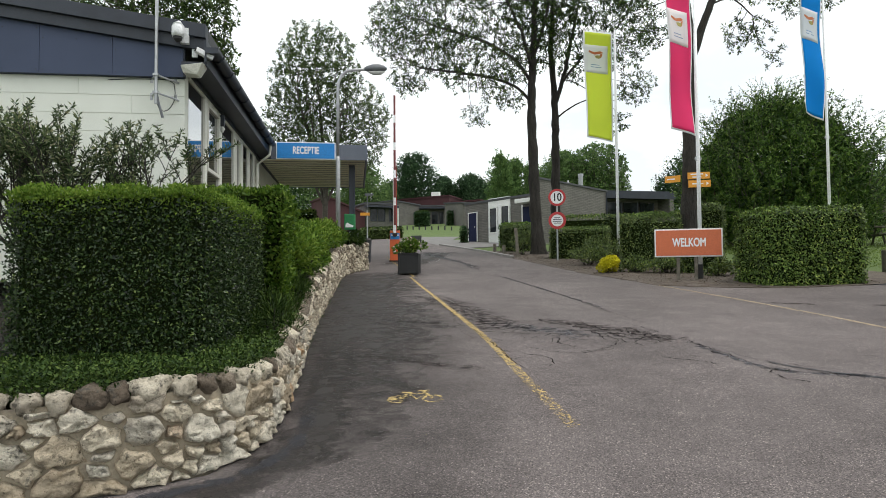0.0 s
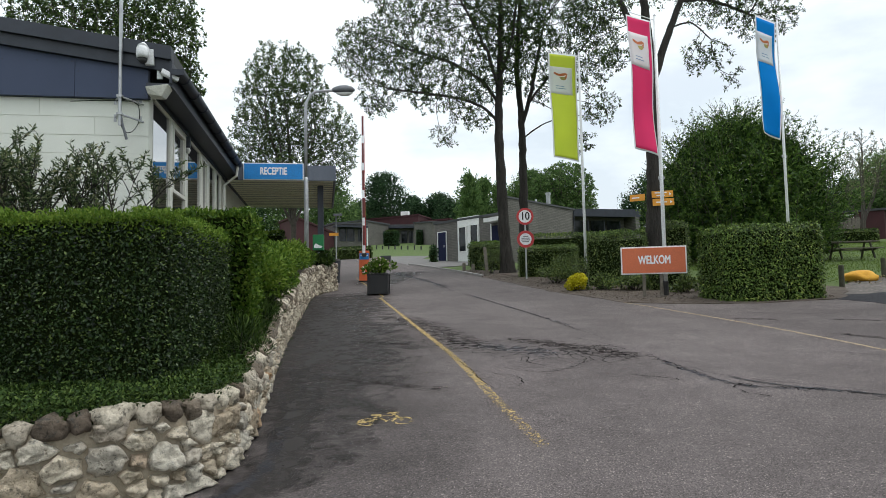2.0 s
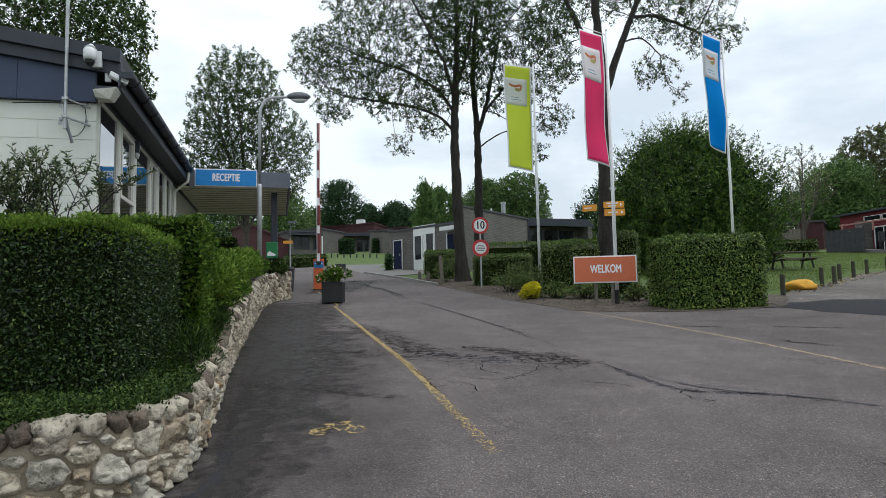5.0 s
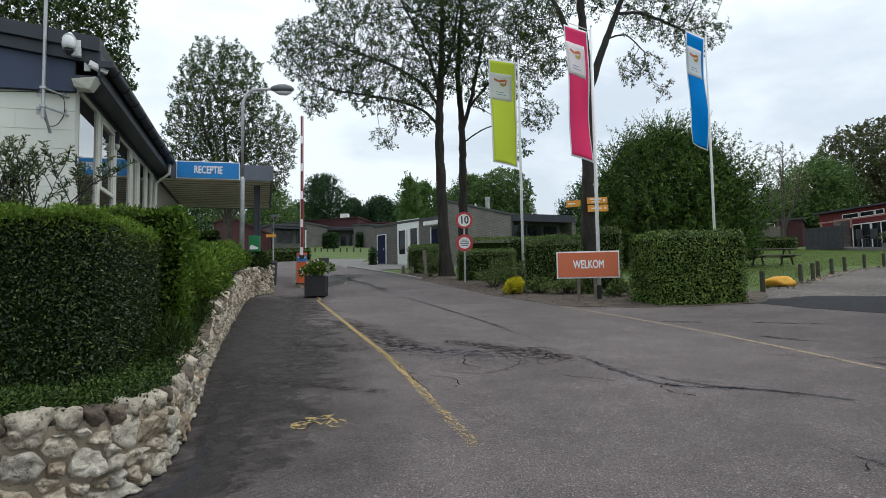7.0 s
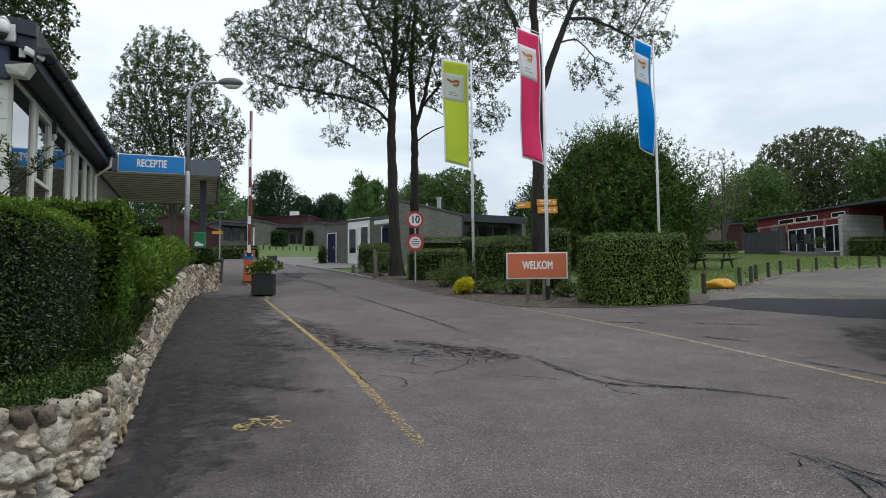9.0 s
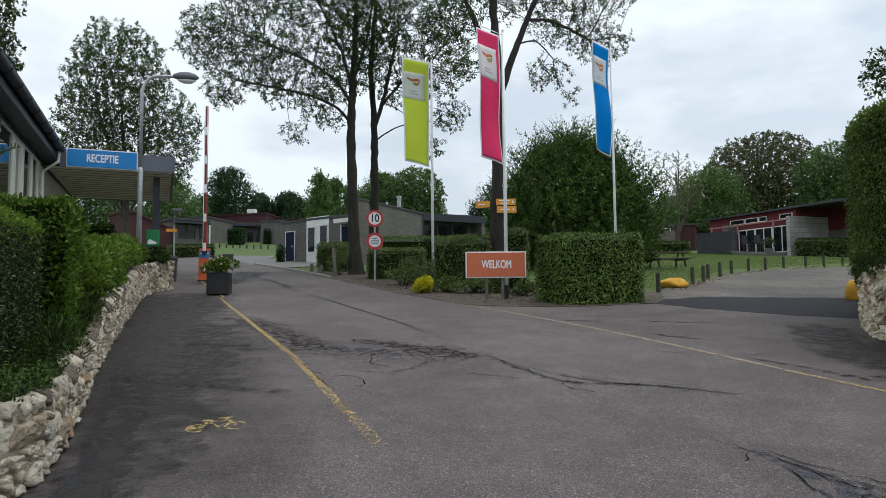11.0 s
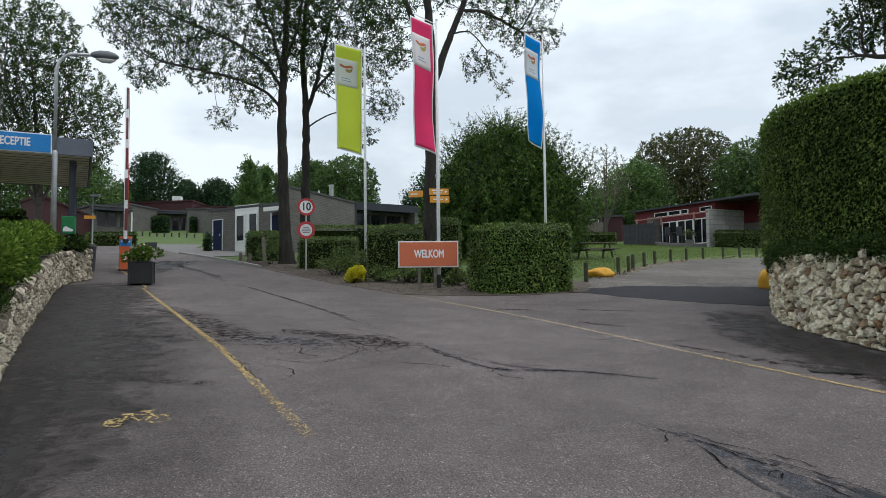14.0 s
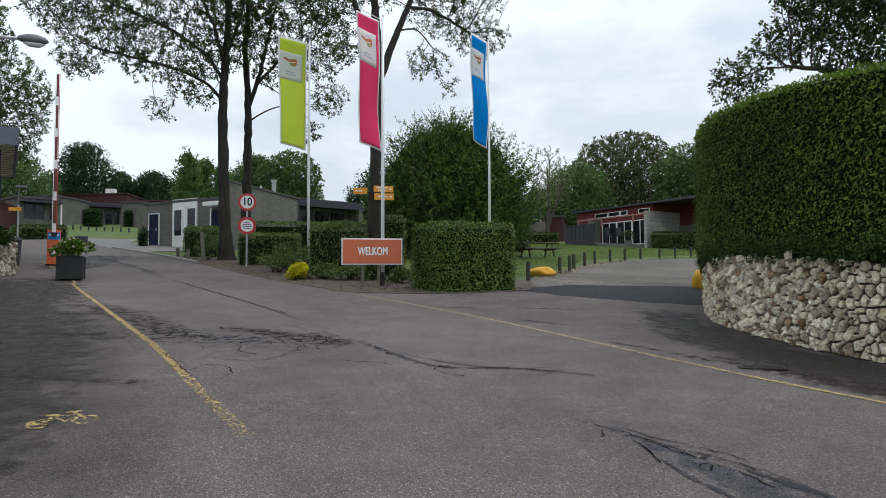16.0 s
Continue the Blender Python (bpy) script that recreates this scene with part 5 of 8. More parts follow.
hedge("bed_hedge", [(5.0, 27.5), (8.4, 26.3), (8.8, 27.3), (5.3, 28.6)], ground_z, lambda x, y: ground_z(x, y) + 1.6, 0.07, 500, "leaf_box", "dark green hedge in front of the bungalow", "leaf_beech", 0.55, 0.2, 0.06, group=GROUP, hang=0.45)
hedge("bed_hedge", [(2.75, 31.3), (4.0, 30.6), (4.6, 31.8), (3.2, 32.6)], ground_z, lambda x, y: ground_z(x, y) + 1.25, 0.07, 600, "leaf_box", "square dark hedge by the bungalow", "leaf_beech", 0.55, 0.15, 0.05, group=GROUP, hang=0.45)
hedge("bed_hedge", [(3.0, 35.6), (4.6, 34.6), (5.0, 35.3), (3.3, 36.4)], ground_z, lambda x, y: ground_z(x, y) + 1.3, 0.08, 450, "leaf_laurel", "green hedge by the bungalow door", "leaf_laurel", 0.55, 0.2, 0.06, group=GROUP, hang=0.45)
for k, (x, y, r, hh, n, m, lab, cat) in enumerate([(4.5, 18.3, 0.42, 0.55, 2600, "leaf_yellow", "round bright yellow golden shrub", "shrub"), (5.25, 18.2, 0.5, 0.5, 1800, "leaf_box", "low dark shrub in the mulch bed", "shrub"), (6.0, 17.7, 0.5, 0.5, 1800, "leaf_box", "low dark shrub in the mulch bed", "shrub"),
                                                  (4.6, 21.3, 0.75, 0.8, 2200, "leaf_box", "rounded dark shrub at the bed edge", "shrub"), (5.3, 21.7, 0.8, 1.0, 2400, "leaf_box", "rounded dark shrub in the bed", "shrub"), (6.9, 16.6, 0.45, 0.45, 1400, "leaf_box", "low dark shrub behind the sign posts", "shrub"),
                                                  (3.4, 28.2, 0.6, 1.2, 1800, "leaf_box", "dark shrub by the tree trunks", "shrub")]):
    shrub("bed_shrub", x, y, gz(x, y), r, hh, 0.06, n, m, lab, 0.55, cat, 9, "shrubs in the bed", 0.2, 70 + k)

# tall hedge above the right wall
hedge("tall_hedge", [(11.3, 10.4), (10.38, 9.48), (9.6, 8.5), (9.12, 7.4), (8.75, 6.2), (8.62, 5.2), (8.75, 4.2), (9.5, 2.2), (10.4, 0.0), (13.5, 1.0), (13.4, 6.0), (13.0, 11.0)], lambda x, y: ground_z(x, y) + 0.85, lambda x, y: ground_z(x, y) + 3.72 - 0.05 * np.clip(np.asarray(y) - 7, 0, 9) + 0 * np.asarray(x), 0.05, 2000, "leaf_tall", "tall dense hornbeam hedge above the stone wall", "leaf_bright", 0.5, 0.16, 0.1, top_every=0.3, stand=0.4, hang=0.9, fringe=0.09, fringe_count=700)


def wall_top_z(key):
    rows = WALL_LINES[key][1]
    return lambda x, y, u: ground_z(x, y) + np.interp(u, [r[0] for r in rows], [r[1] for r in rows]) - 0.06


ground_cover("creeper", "right", 3.0, 13.0, -0.12, 0.7, 42000, 0.042, "leaf_cover", "creeping green plants on top of the wall", 0.3, lambda x, y, u: wall_top_z("right")(x, y, u) - 0.03 + 0.06 * np.sin(u * 5.0) + 0.05 * np.sin(u * 11.3))

# ---- lettering ----
def letters(name, text, height, mat, parent, x, y, z, bold=0.012, squeeze=0.85, thick=0.004, mirrored=False):
    """Raised letters on a plate that faces -y, centred on (x, z)."""
    cu = bpy.data.curves.new(name, "FONT")
    cu.body, cu.size, cu.align_x, cu.align_y, cu.offset, cu.extrude = text, height * 1.37, "CENTER", "CENTER", 0.0, thick / 2
    ob = new(name, cu)
    me = bpy.data.meshes.new_from_object(ob.evaluated_get(bpy.context.evaluated_depsgraph_get()))
    bpy.data.objects.remove(ob)
    # strokes thickened by laying the letters side by side
    fat = Shape()
    for k, (dx, dy) in enumerate(((-1, 0), (1, 0), (0, 0.7), (0, -0.7), (0, 0))):
        fat.add([v.co for v in me.vertices], [tuple(p.vertices) for p in me.polygons], pose(x, y - 0.0006 * k, z, 90) @ Matrix.Diagonal((squeeze, 1, 1, 1)) @ pose(dx * bold * height, dy * bold * height, 0))
    me = fat.mesh(name, mat)
    return part(name, me, mat, parent)


# ---- reception building ----
ZB = 1.9
reception = thing("reception_building", -4.9, 12.58, ZB, 7.5, "white block reception building with slate-blue fascia and cream windows", "building")


def rb(name, shape, mat, label="", bevel=0.0, parent=None):
    return part(name, shape, mat, parent or reception, label, bevel)


ROOF = lambda x: 4.33 + 0.14 * -x  # roof edge above the floor, rising away from the road
wall_front = rb("wall", Shape().prism([(-14, 0.0), (-0.02, 0.0), (-0.02, 0.3), (-14, 0.3)], -1.0, 3.6), "white_paint", "white painted block wall")
rb("side_wall", Shape().box((-0.17, 4.6, 0.1), (0.3, 8.7, 2.2)).box((-0.17, 12.5, 1.3), (0.3, 7.0, 4.6)).box((-0.17, 0.1, 2.3), (0.28, 0.2, 2.6)), "white_paint", "white painted side wall below the windows")
rb("rear_wall", Shape().box((-7, 16.0, 1.3), (14, 0.3, 4.6)).box((-13.9, 8, 1.3), (0.3, 16, 4.6)), "white_paint")
rb("interior_floor", Shape().box((-7, 8, 0.3), (13.6, 15.6, 0.1)), "paving")
for i in range(11):
    x1 = -0.02 - i * 1.28
    pts = [(x1 - 1.272, 3.5, ROOF(x1 - 1.272) - 0.27), (x1, 3.5, ROOF(x1) - 0.27)]
    s = Shape()
    s.prism([(x1 - 1.274, -0.12), (x1, -0.12), (x1, -0.001), (x1 - 1.274, -0.001)], 3.5, [ROOF(x1 - 1.274) - 0.27, ROOF(x1) - 0.27, ROOF(x1) - 0.27, ROOF(x1 - 1.274) - 0.27])
    panel = rb("fascia_panel", s, "slate_panel", "slate-blue fascia panel", 0.004)
    if i < 4:
        for px in (0.05, 0.64, 1.22):
            for pz in (0.07, (ROOF(x1) - 3.5 - 0.35)):
                part("screw", Shape().disc((x1 - px, -0.124, 3.5 + pz), 0.011, 0.008, 8), "dark_trim", panel)
rb("panel_back", Shape().prism([(-14, -0.1), (0.0, -0.1), (0.0, 0.0), (-14, 0.0)], 3.51, [ROOF(-14) - 0.28, ROOF(0) - 0.28, ROOF(0) - 0.28, ROOF(-14) - 0.28]), "dark_trim")
# roof edge in two steps, roof sheet, side eave with gutter
for a, b, dy in ((-0.28, -0.05, -0.22), (-0.06, 0.2, -0.3)):
    rb("roof_edge", Shape().prism([(-14, dy), (0.42, dy), (0.42, -0.05), (-14, -0.05)], [ROOF(-14) + a, ROOF(0.42) + a, ROOF(0.42) + a, ROOF(-14) + a], [ROOF(-14) + b, ROOF(0.42) + b, ROOF(0.42) + b, ROOF(-14) + b]), "dark_trim", "anthracite roof edge", 0.008)
rb("roof", Shape().prism([(-14, -0.05), (0.42, -0.05), (0.42, 16.1), (-14, 16.1)], [ROOF(-14) - 0.2, ROOF(0.42) - 0.2] + [ROOF(0.42) - 0.2, ROOF(-14) - 0.2], [ROOF(-14) + 0.17, ROOF(0.42) + 0.17] + [ROOF(0.42) + 0.17, ROOF(-14) + 0.17]), "roof_dark")
rb("soffit", Shape().box((0.22, 7.9, 3.72), (0.46, 16.4, 0.06)).box((0.02, 7.9, 3.67), (0.08, 16.2, 0.12)), "dark_trim", "dark timber soffit")
rb("eave_board", Shape().box((0.43, 7.9, 3.95), (0.04, 16.5, 0.42)), "dark_trim", "dark eave board")
gpts = [(0.55 + 0.11 * math.sin(radians(a)), -0.11 * math.cos(radians(a)) + 4.0) for a in range(-95, 96, 19)]
gpts += [(0.55 + (p[0] - 0.55) * 0.88, 4.0 + (p[1] - 4.0) * 0.85) for p in reversed(gpts)]
n = len(gpts)
gut = Shape().add([(p[0], y, p[1]) for y in (-0.35, 8.65) for p in gpts], [tuple(range(n)), tuple(reversed(range(n, 2 * n)))] + [(n + i, n + (i + 1) % n, (i + 1) % n, i) for i in range(n)])
gutter = rb("gutter", gut, "dark_trim", "dark half-round rain gutter")
for y0 in range(0, 9):
    part("bracket", Shape().tube([(0.55 + 0.12 * math.sin(radians(a)), -0.35 + y0 + 0.5, 4.0 - 0.12 * math.cos(radians(a))) for a in range(-90, 91, 20)], 0.012, 5), "dark_trim", gutter)
part("end_cap", Shape().box((0.55, -0.36, 3.955), (0.23, 0.02, 0.11)), "dark_trim", gutter, "flat grey gutter end")
rb("downpipe", Shape().tube([(0.53, 8.5, 3.95), (0.5, 8.5, 3.6), (0.12, 8.55, 3.3), (0.1, 8.55, 0.2)], 0.045, 10), "cream", "cream rain pipe")
# road-side windows
BARS = [(0.2, 0.24), (1.5, 1.74), (3.05, 3.32), (4.95, 5.15), (5.95, 6.35), (7.3, 7.6), (8.4, 8.75)]
for k, ((a0, a1), (b0, b1)) in enumerate(zip(BARS, BARS[1:])):
    mid = (a1 + b0) / 2
    w = rb("window", Shape().box((-0.035, (b0 + b1) / 2, 2.37), (0.14, b1 - b0, 2.46)).box((-0.04, mid, 3.58), (0.12, b0 - a1, 0.08)).box((-0.04, mid, 1.16), (0.12, b0 - a1, 0.1)), "cream", "cream timber window frame", 0.008)
    part("pane", Shape().box((-0.012, mid, 2.37), (0.012, b0 - a1, 2.34)), "pane", w, "reflecting window pane")
    if k in (1, 3):
        part("sash", Shape().box((0.02, mid, 2.06), (0.06, b0 - a1 - 0.02, 0.08)).box((0.02, mid, 3.46), (0.06, b0 - a1 - 0.02, 0.07)).box((0.02, a1 + 0.05, 2.76), (0.06, 0.07, 1.33)).box((0.02, b0 - 0.07, 2.76), (0.06, 0.1, 1.33)), "cream", w, "opening cream sash", 0.006)
# fixtures on the building
mast = thing("antenna_mast", -4.9, 12.58, ZB, 7.5, "thin galvanised mast on brackets at the white wall", "mast")
part("pole", Shape().tube([(-0.45, -0.33, 2.93), (-0.45, -0.33, 7.6)], 0.03, 10), "steel", mast)
for z in (3.47, 3.14):
    part("bracket", Shape().tube([(-0.62, -0.0, z + 0.02), (-0.45, -0.33, z), (-0.12, -0.02, z - 0.06)], 0.02, 6).box((-0.45, -0.33, z), (0.1, 0.1, 0.04)).box((-0.62, -0.01, z), (0.05, 0.02, 0.14)).box((-0.18, -0.01, z), (0.05, 0.02, 0.1)), "steel", mast)
part("antenna", Shape().tube([(-0.43, -0.33, 3.12), (-0.4, -0.31, 2.92), (-0.34, -0.28, 2.68)], [0.014, 0.022, 0.026], 8), "lamp_grey", mast)
part("cable", Shape().tube(smooth_line([(-0.44, -0.31, 2.95), (-0.38, -0.28, 2.82), (-0.28, -0.2, 2.84), (-0.2, -0.06, 3.05), (-0.19, -0.05, 3.3), (-0.3, -0.03, 3.46), (-0.9, -0.02, 3.47), (-1.4, -0.02, 3.44)], 0.08), 0.008, 5), "cable", mast)
cctv = thing("dome_camera", -4.9, 12.58, ZB, 7.5, "white dome security camera on the fascia", "camera")
part("mount", Shape().box((0.04, -0.26, 4.24), (0.16, 0.1, 0.3)), "camera_white", cctv, "", 0.02)
part("arm", Shape().tube([(0.0, -0.3, 4.38), (-0.04, -0.4, 4.42), (-0.04, -0.44, 4.36)], [0.05, 0.06, 0.1], 12), "camera_white", cctv, "", 0, True)
part("housing", Shape().tube([(-0.04, -0.44, 4.4), (-0.04, -0.44, 4.35), (-0.04, -0.44, 4.22), (-0.04, -0.44, 4.16)], [0.06, 0.11, 0.115, 0.1], 18), "camera_white", cctv, "", 0, True)
part("lens_dome", Shape().tube([(-0.04, -0.44, 4.165), (-0.04, -0.44, 4.1), (-0.04, -0.44, 4.06)], [0.085, 0.07, 0.025], 16), "black", cctv, "dark glass dome", 0, True)
cam2 = thing("bullet_camera", -4.9, 12.58, ZB, 7.5, "white bullet security camera under the eave", "camera")
part("mount", Shape().box((0.2, -0.16, 3.98), (0.1, 0.05, 0.22)).tube([(0.22, -0.2, 3.98), (0.3, -0.26, 3.96)], 0.035, 10), "camera_white", cam2)
part("housing", Shape().box((0, 0, 0), (0.11, 0.34, 0.1), pose(0.4, -0.3, 3.9, -18, 0, -55)), "camera_white", cam2, "", 0.02)
part("lens", Shape().disc((0, 0, 0), 0.038, 0.01, 16, pose(0.4, -0.3, 3.9, -18, 0, -55) @ pose(0, -0.174, 0)), "black", cam2)
lamp_w = thing("floodlight", -4.9, 12.58, ZB, 7.5, "cream wedge floodlight at the building corner", "lamp")
part("housing", Shape().add([(0.02, -0.5, 3.62), (0.42, -0.5, 3.68), (0.42, -0.05, 3.72), (0.02, -0.05, 3.7), (0.05, -0.42, 3.5), (0.3, -0.44, 3.46), (0.3, -0.08, 3.5), (0.05, -0.08, 3.5)], [(3, 2, 1, 0), (4, 5, 6, 7), (0, 1, 5, 4), (1, 2, 6, 5), (2, 3, 7, 6), (3, 0, 4, 7)]), "cream", lamp_w, "", 0.015)
lantern = thing("wall_lantern", -4.9, 12.58, ZB, 7.5, "small dark wall lantern between the windows", "lamp")
part("body", Shape().box((0.08, 3.1, 3.42), (0.1, 0.1, 0.26)).box((0.03, 3.1, 3.5), (0.08, 0.05, 0.05)), "dark_trim", lantern, "", 0.01)
part("globe", Shape().tube([(0.08, 3.1, 3.28), (0.08, 3.1, 3.22), (0.08, 3.1, 3.14)], [0.04, 0.06, 0.03], 12), "lens", lantern, "", 0, True)

# ---- canopy ----
canopy = thing("entrance_canopy", -4.9, 12.58, ZB, 7.5, "flat grey entrance canopy with slatted ceiling", "canopy")
C0, C1, CY0, CY1 = 0.1, 3.58, 8.86, 15.8
part("fascia", Shape().box(((C0 + C1) / 2 + 0.2, CY0, 3.78), (C1 - C0 - 0.4, 0.06, 0.5)).box((C1, (CY0 + CY1) / 2, 3.78), (0.06, CY1 - CY0 + 0.06, 0.5)).box(((C0 + C1) / 2, CY1, 3.78), (C1 - C0, 0.06, 0.5)), "canopy_grey", canopy, "blue-grey fascia boards", 0.006)
part("roof", Shape().box(((C0 + C1) / 2 + 0.2, (CY0 + CY1) / 2, 4.0), (C1 - C0 - 0.4, CY1 - CY0, 0.05)), "roof_dark", canopy)
for i in range(15):
    y = CY0 + 0.26 + i * 0.452
    part("slat", Shape().box((0, 0, 0), (C1 - C0 - 0.1, 0.415, 0.016), pose((C0 + C1) / 2, y, 3.54, 3)), "ceiling_slat", canopy)
part("ceiling_back", Shape().box(((C0 + C1) / 2, (CY0 + CY1) / 2, 3.74), (C1 - C0 - 0.08, CY1 - CY0 - 0.1, 0.02)), "dark_trim", canopy)
for px, py in ((3.1, 9.75), (3.1, 15.3)):
    part("post", Shape().box((px, py, (3.5 - 0.6) / 2), (0.2, 0.2, 4.1)).box((px + 0.07, py - 0.11, 1.5), (0.05, 0.03, 3.9)), "dark_trim", canopy, "dark steel post", 0.01)
sign = thing("reception_sign", -4.9, 12.58, ZB, 7.5, "blue sign with white border and the word RECEPTIE", "sign")
part("border", Shape().box((1.62, CY0 - 0.07, 3.8), (1.9, 0.05, 0.56)), "sign_white", sign, "white border", 0.005)
part("panel", Shape().box((1.62, CY0 - 0.105, 3.8), (1.84, 0.02, 0.5)), "sign_blue", sign, "bright blue plate")
letters("lettering", "RECEPTIE", 0.24, "sign_white", sign, 1.62, CY0 - 0.12, 3.8, 0.05, 0.62)

# ---- street furniture ----
def flag_pole(x, y, hgt, arm_az, wid, drop, cloth, label, swing, seed, flip=1):
    t = thing("flag_pole", x, y, gz(x, y), 0, label, "flag", "flag poles")
    part("pole", Shape().tube([(0, 0, -0.1), (0, 0, hgt * 0.5), (0, 0, hgt)], [0.05, 0.042, 0.03], 14), "pole_white", t, "white pole", 0, True)
    part("finial", Shape().tube([(0, 0, hgt), (0, 0, hgt + 0.03), (0, 0, hgt + 0.05)], [0.035, 0.03, 0.012], 12), "steel", t)
    part("ground_sleeve", Shape().tube([(0, 0, -0.05), (0, 0, 0.35)], 0.062, 12), "iron", t)
    a = radians(arm_az)
    d = Vector((math.cos(a), math.sin(a), 0))
    nrm = Vector((-d.y, d.x, 0))
    if nrm.y > 0:
        nrm = -nrm
    z1 = hgt - 0.1
    part("arm", Shape().tube([tuple(d * 0.02 + Vector((0, 0, z1))), tuple(d * (wid + 0.06) + Vector((0, 0, z1 + 0.16)))], 0.012, 8), "pole_white", t)

    def at(u, v, lift=0.0):
        """u: from the pole outwards, v: downwards."""
        sway = swing * v * v
        px = 0.1 + u * (wid * (1 - 0.22 * v * max(swing, 0)) ) 
        wave = 0.05 * math.sin(3.2 * u + 5.0 * v + seed) * (0.25 + v) + 0.04 * math.sin(9 * v + seed * 2)
        p = d * px + nrm * (wave + lift + 0.25 * sway * u)
        return (p.x, p.y, z1 - 0.02 + 0.14 * u - v * drop + 0.1 * sway * u)

    part("hem", Shape().grid(lambda u, v: at(u, v), 10, 40, 0.002), "flag_white", t, "white hem", 0, True)
    lf = 0.004
    part("field", Shape().grid(lambda u, v: at(0.05 + 0.9 * u, 0.012 + 0.974 * v, lf), 10, 40, 0.002), cloth, t, "coloured cloth", 0, True)
    panel = part("logo_panel", Shape().grid(lambda u, v: at(0.16 + 0.8 * u, 0.125 + 0.255 * v, 2 * lf), 6, 8, 0.002), "flag_white", t, "white panel", 0, True)
    # plain shapes in place of the logo
    def blob(pts, m):
        s = Shape()
        s.v = [at(u, v, 3 * lf) for u, v in pts]
        s.f = [tuple(range(len(pts)))]
        part("emblem", s, m, panel)
    blob([(0.32, 0.185), (0.42, 0.175), (0.62, 0.19), (0.8, 0.175), (0.82, 0.19), (0.7, 0.205), (0.6, 0.21), (0.42, 0.2)], "emblem")
    blob([(0.38, 0.212), (0.52, 0.214), (0.62, 0.22), (0.56, 0.24), (0.46, 0.245), (0.4, 0.235)], "emblem_green")
    blob([(0.34, 0.19), (0.42, 0.205), (0.4, 0.24), (0.36, 0.22)], "emblem")
    blob([(0.45, 0.3), (0.75, 0.3), (0.75, 0.306), (0.45, 0.306)], "print_blue")
    blob([(0.38, 0.322), (0.75, 0.322), (0.75, 0.328), (0.38, 0.328)], "print_blue")
    # halyard and clip weights
    part("halyard", Shape().tube([(0.045 * d.x, 0.045 * d.y, 1.4), (0.05 * d.x, 0.05 * d.y, z1)], 0.005, 5), "pole_white", t)
    part("flag_clip", Shape().ring((0, 0, z1 - drop - 0.55), 0.05, 0.075, 0.05, 16), "steel", t)
    return t


flag_pole(5.95, 22.5, 7.95, 178, 0.98, 3.75, "flag_lime", "white flag pole with a lime green banner", 0.35, 1.0)
flag_pole(6.18, 15.95, 7.0, 190, 0.66, 3.45, "flag_pink", "white flag pole with a magenta banner", 0.3, 2.3)
flag_pole(12.12, 20.75, 8.4, 197, 0.86, 3.9, "flag_blue", "white flag pole with a bright blue banner", 0.5, 4.1)


def welcome_sign():
    x, y = 5.81, 15.72
    t = thing("welcome_sign", x, y, gz(x, y), -16, "orange board on two posts with the word WELKOM", "sign")
    for px in (-0.2, 0.2):
        part("post", Shape().box((px - 0.03, 0.06, 0.5), (0.07, 0.07, 1.2)), "wood_grey", t, "weathered grey post", 0.006)
    part("frame", Shape().box((0, 0.0, 0.885), (1.52, 0.04, 0.665)), "sign_white", t, "white edge", 0.005)
    part("board", Shape().box((0, -0.028, 0.885), (1.455, 0.02, 0.6)), "sign_orange", t, "terracotta orange board")
    letters("lettering", "WELKOM", 0.205, "sign_white", t, 0.02, -0.042, 0.885, 0.055, 0.62)
    return t


welcome_sign()


def round_signs():
    x, y = 4.12, 23.85
    t = thing("speed_sign", x, y, gz(x, y), -6, "round red-rimmed speed limit 10 sign above a round notice", "sign")
    part("post", Shape().tube([(0, 0.05, -0.1), (0, 0.05, 2.55)], 0.03, 12), "steel", t)
    up = part("speed_plate", Shape().disc((0, 0, 2.28), 0.305, 0.02), "sign_white", t, "white round plate")
    part("red_ring", Shape().ring((0, -0.016, 2.28), 0.23, 0.31, 0.012), "sign_red", up, "red ring")
    letters("numeral", "10", 0.29, "black", up, 0, -0.016, 2.28, 0.03, 0.85)
    low = part("notice_plate", Shape().disc((0.0, 0, 1.45), 0.305, 0.02), "sign_white", t, "white round plate")
    part("red_ring", Shape().ring((0.0, -0.016, 1.45), 0.215, 0.312, 0.012), "sign_red", low, "red ring")
    for k, w in enumerate((0.2, 0.3, 0.32, 0.24)):
        part("print_line", Shape().box((0.0, -0.014, 1.55 - k * 0.065), (w, 0.004, 0.03)), "lamp_grey", low)


round_signs()


def arrow_boards():
    x, y = 7.35, 19.9
    t = thing("direction_signs", x, y, gz(x, y), -14, "orange wooden direction boards on the tree trunk", "sign")
    for name, px, pz, w, h, rot, py in (("board", 0.3, 2.66, 0.62, 0.2, 0, -0.33), ("board", 0.32, 2.42, 0.62, 0.21, 0, -0.33), ("board", -0.42, 2.6, 0.5, 0.2, -35, -0.2)):
        b = part(name, Shape().box((0, 0, 0), (w, 0.025, h), pose(px, py, pz, 0, 2 if rot else 0, rot)), "arrow_orange", t, "", 0.006)
        for pw, pz2 in ((0.56, 0.045), (0.4, -0.04)) if pz > 2.5 and not rot else ((0.5, 0.0),):
            part("print_line", Shape().box((-0.05, -0.016, pz2), (w * pw, 0.004, 0.035), pose(px, py, pz, 0, 2 if rot else 0, rot)), "sign_white", b)
        if not rot:
            part("arrow", Shape().add([(0.19, -0.016, 0.05), (0.26, -0.016, 0.0), (0.19, -0.016, -0.05)], [(0, 2, 1)], pose(px, py, pz)), "sign_white", b)


arrow_boards()


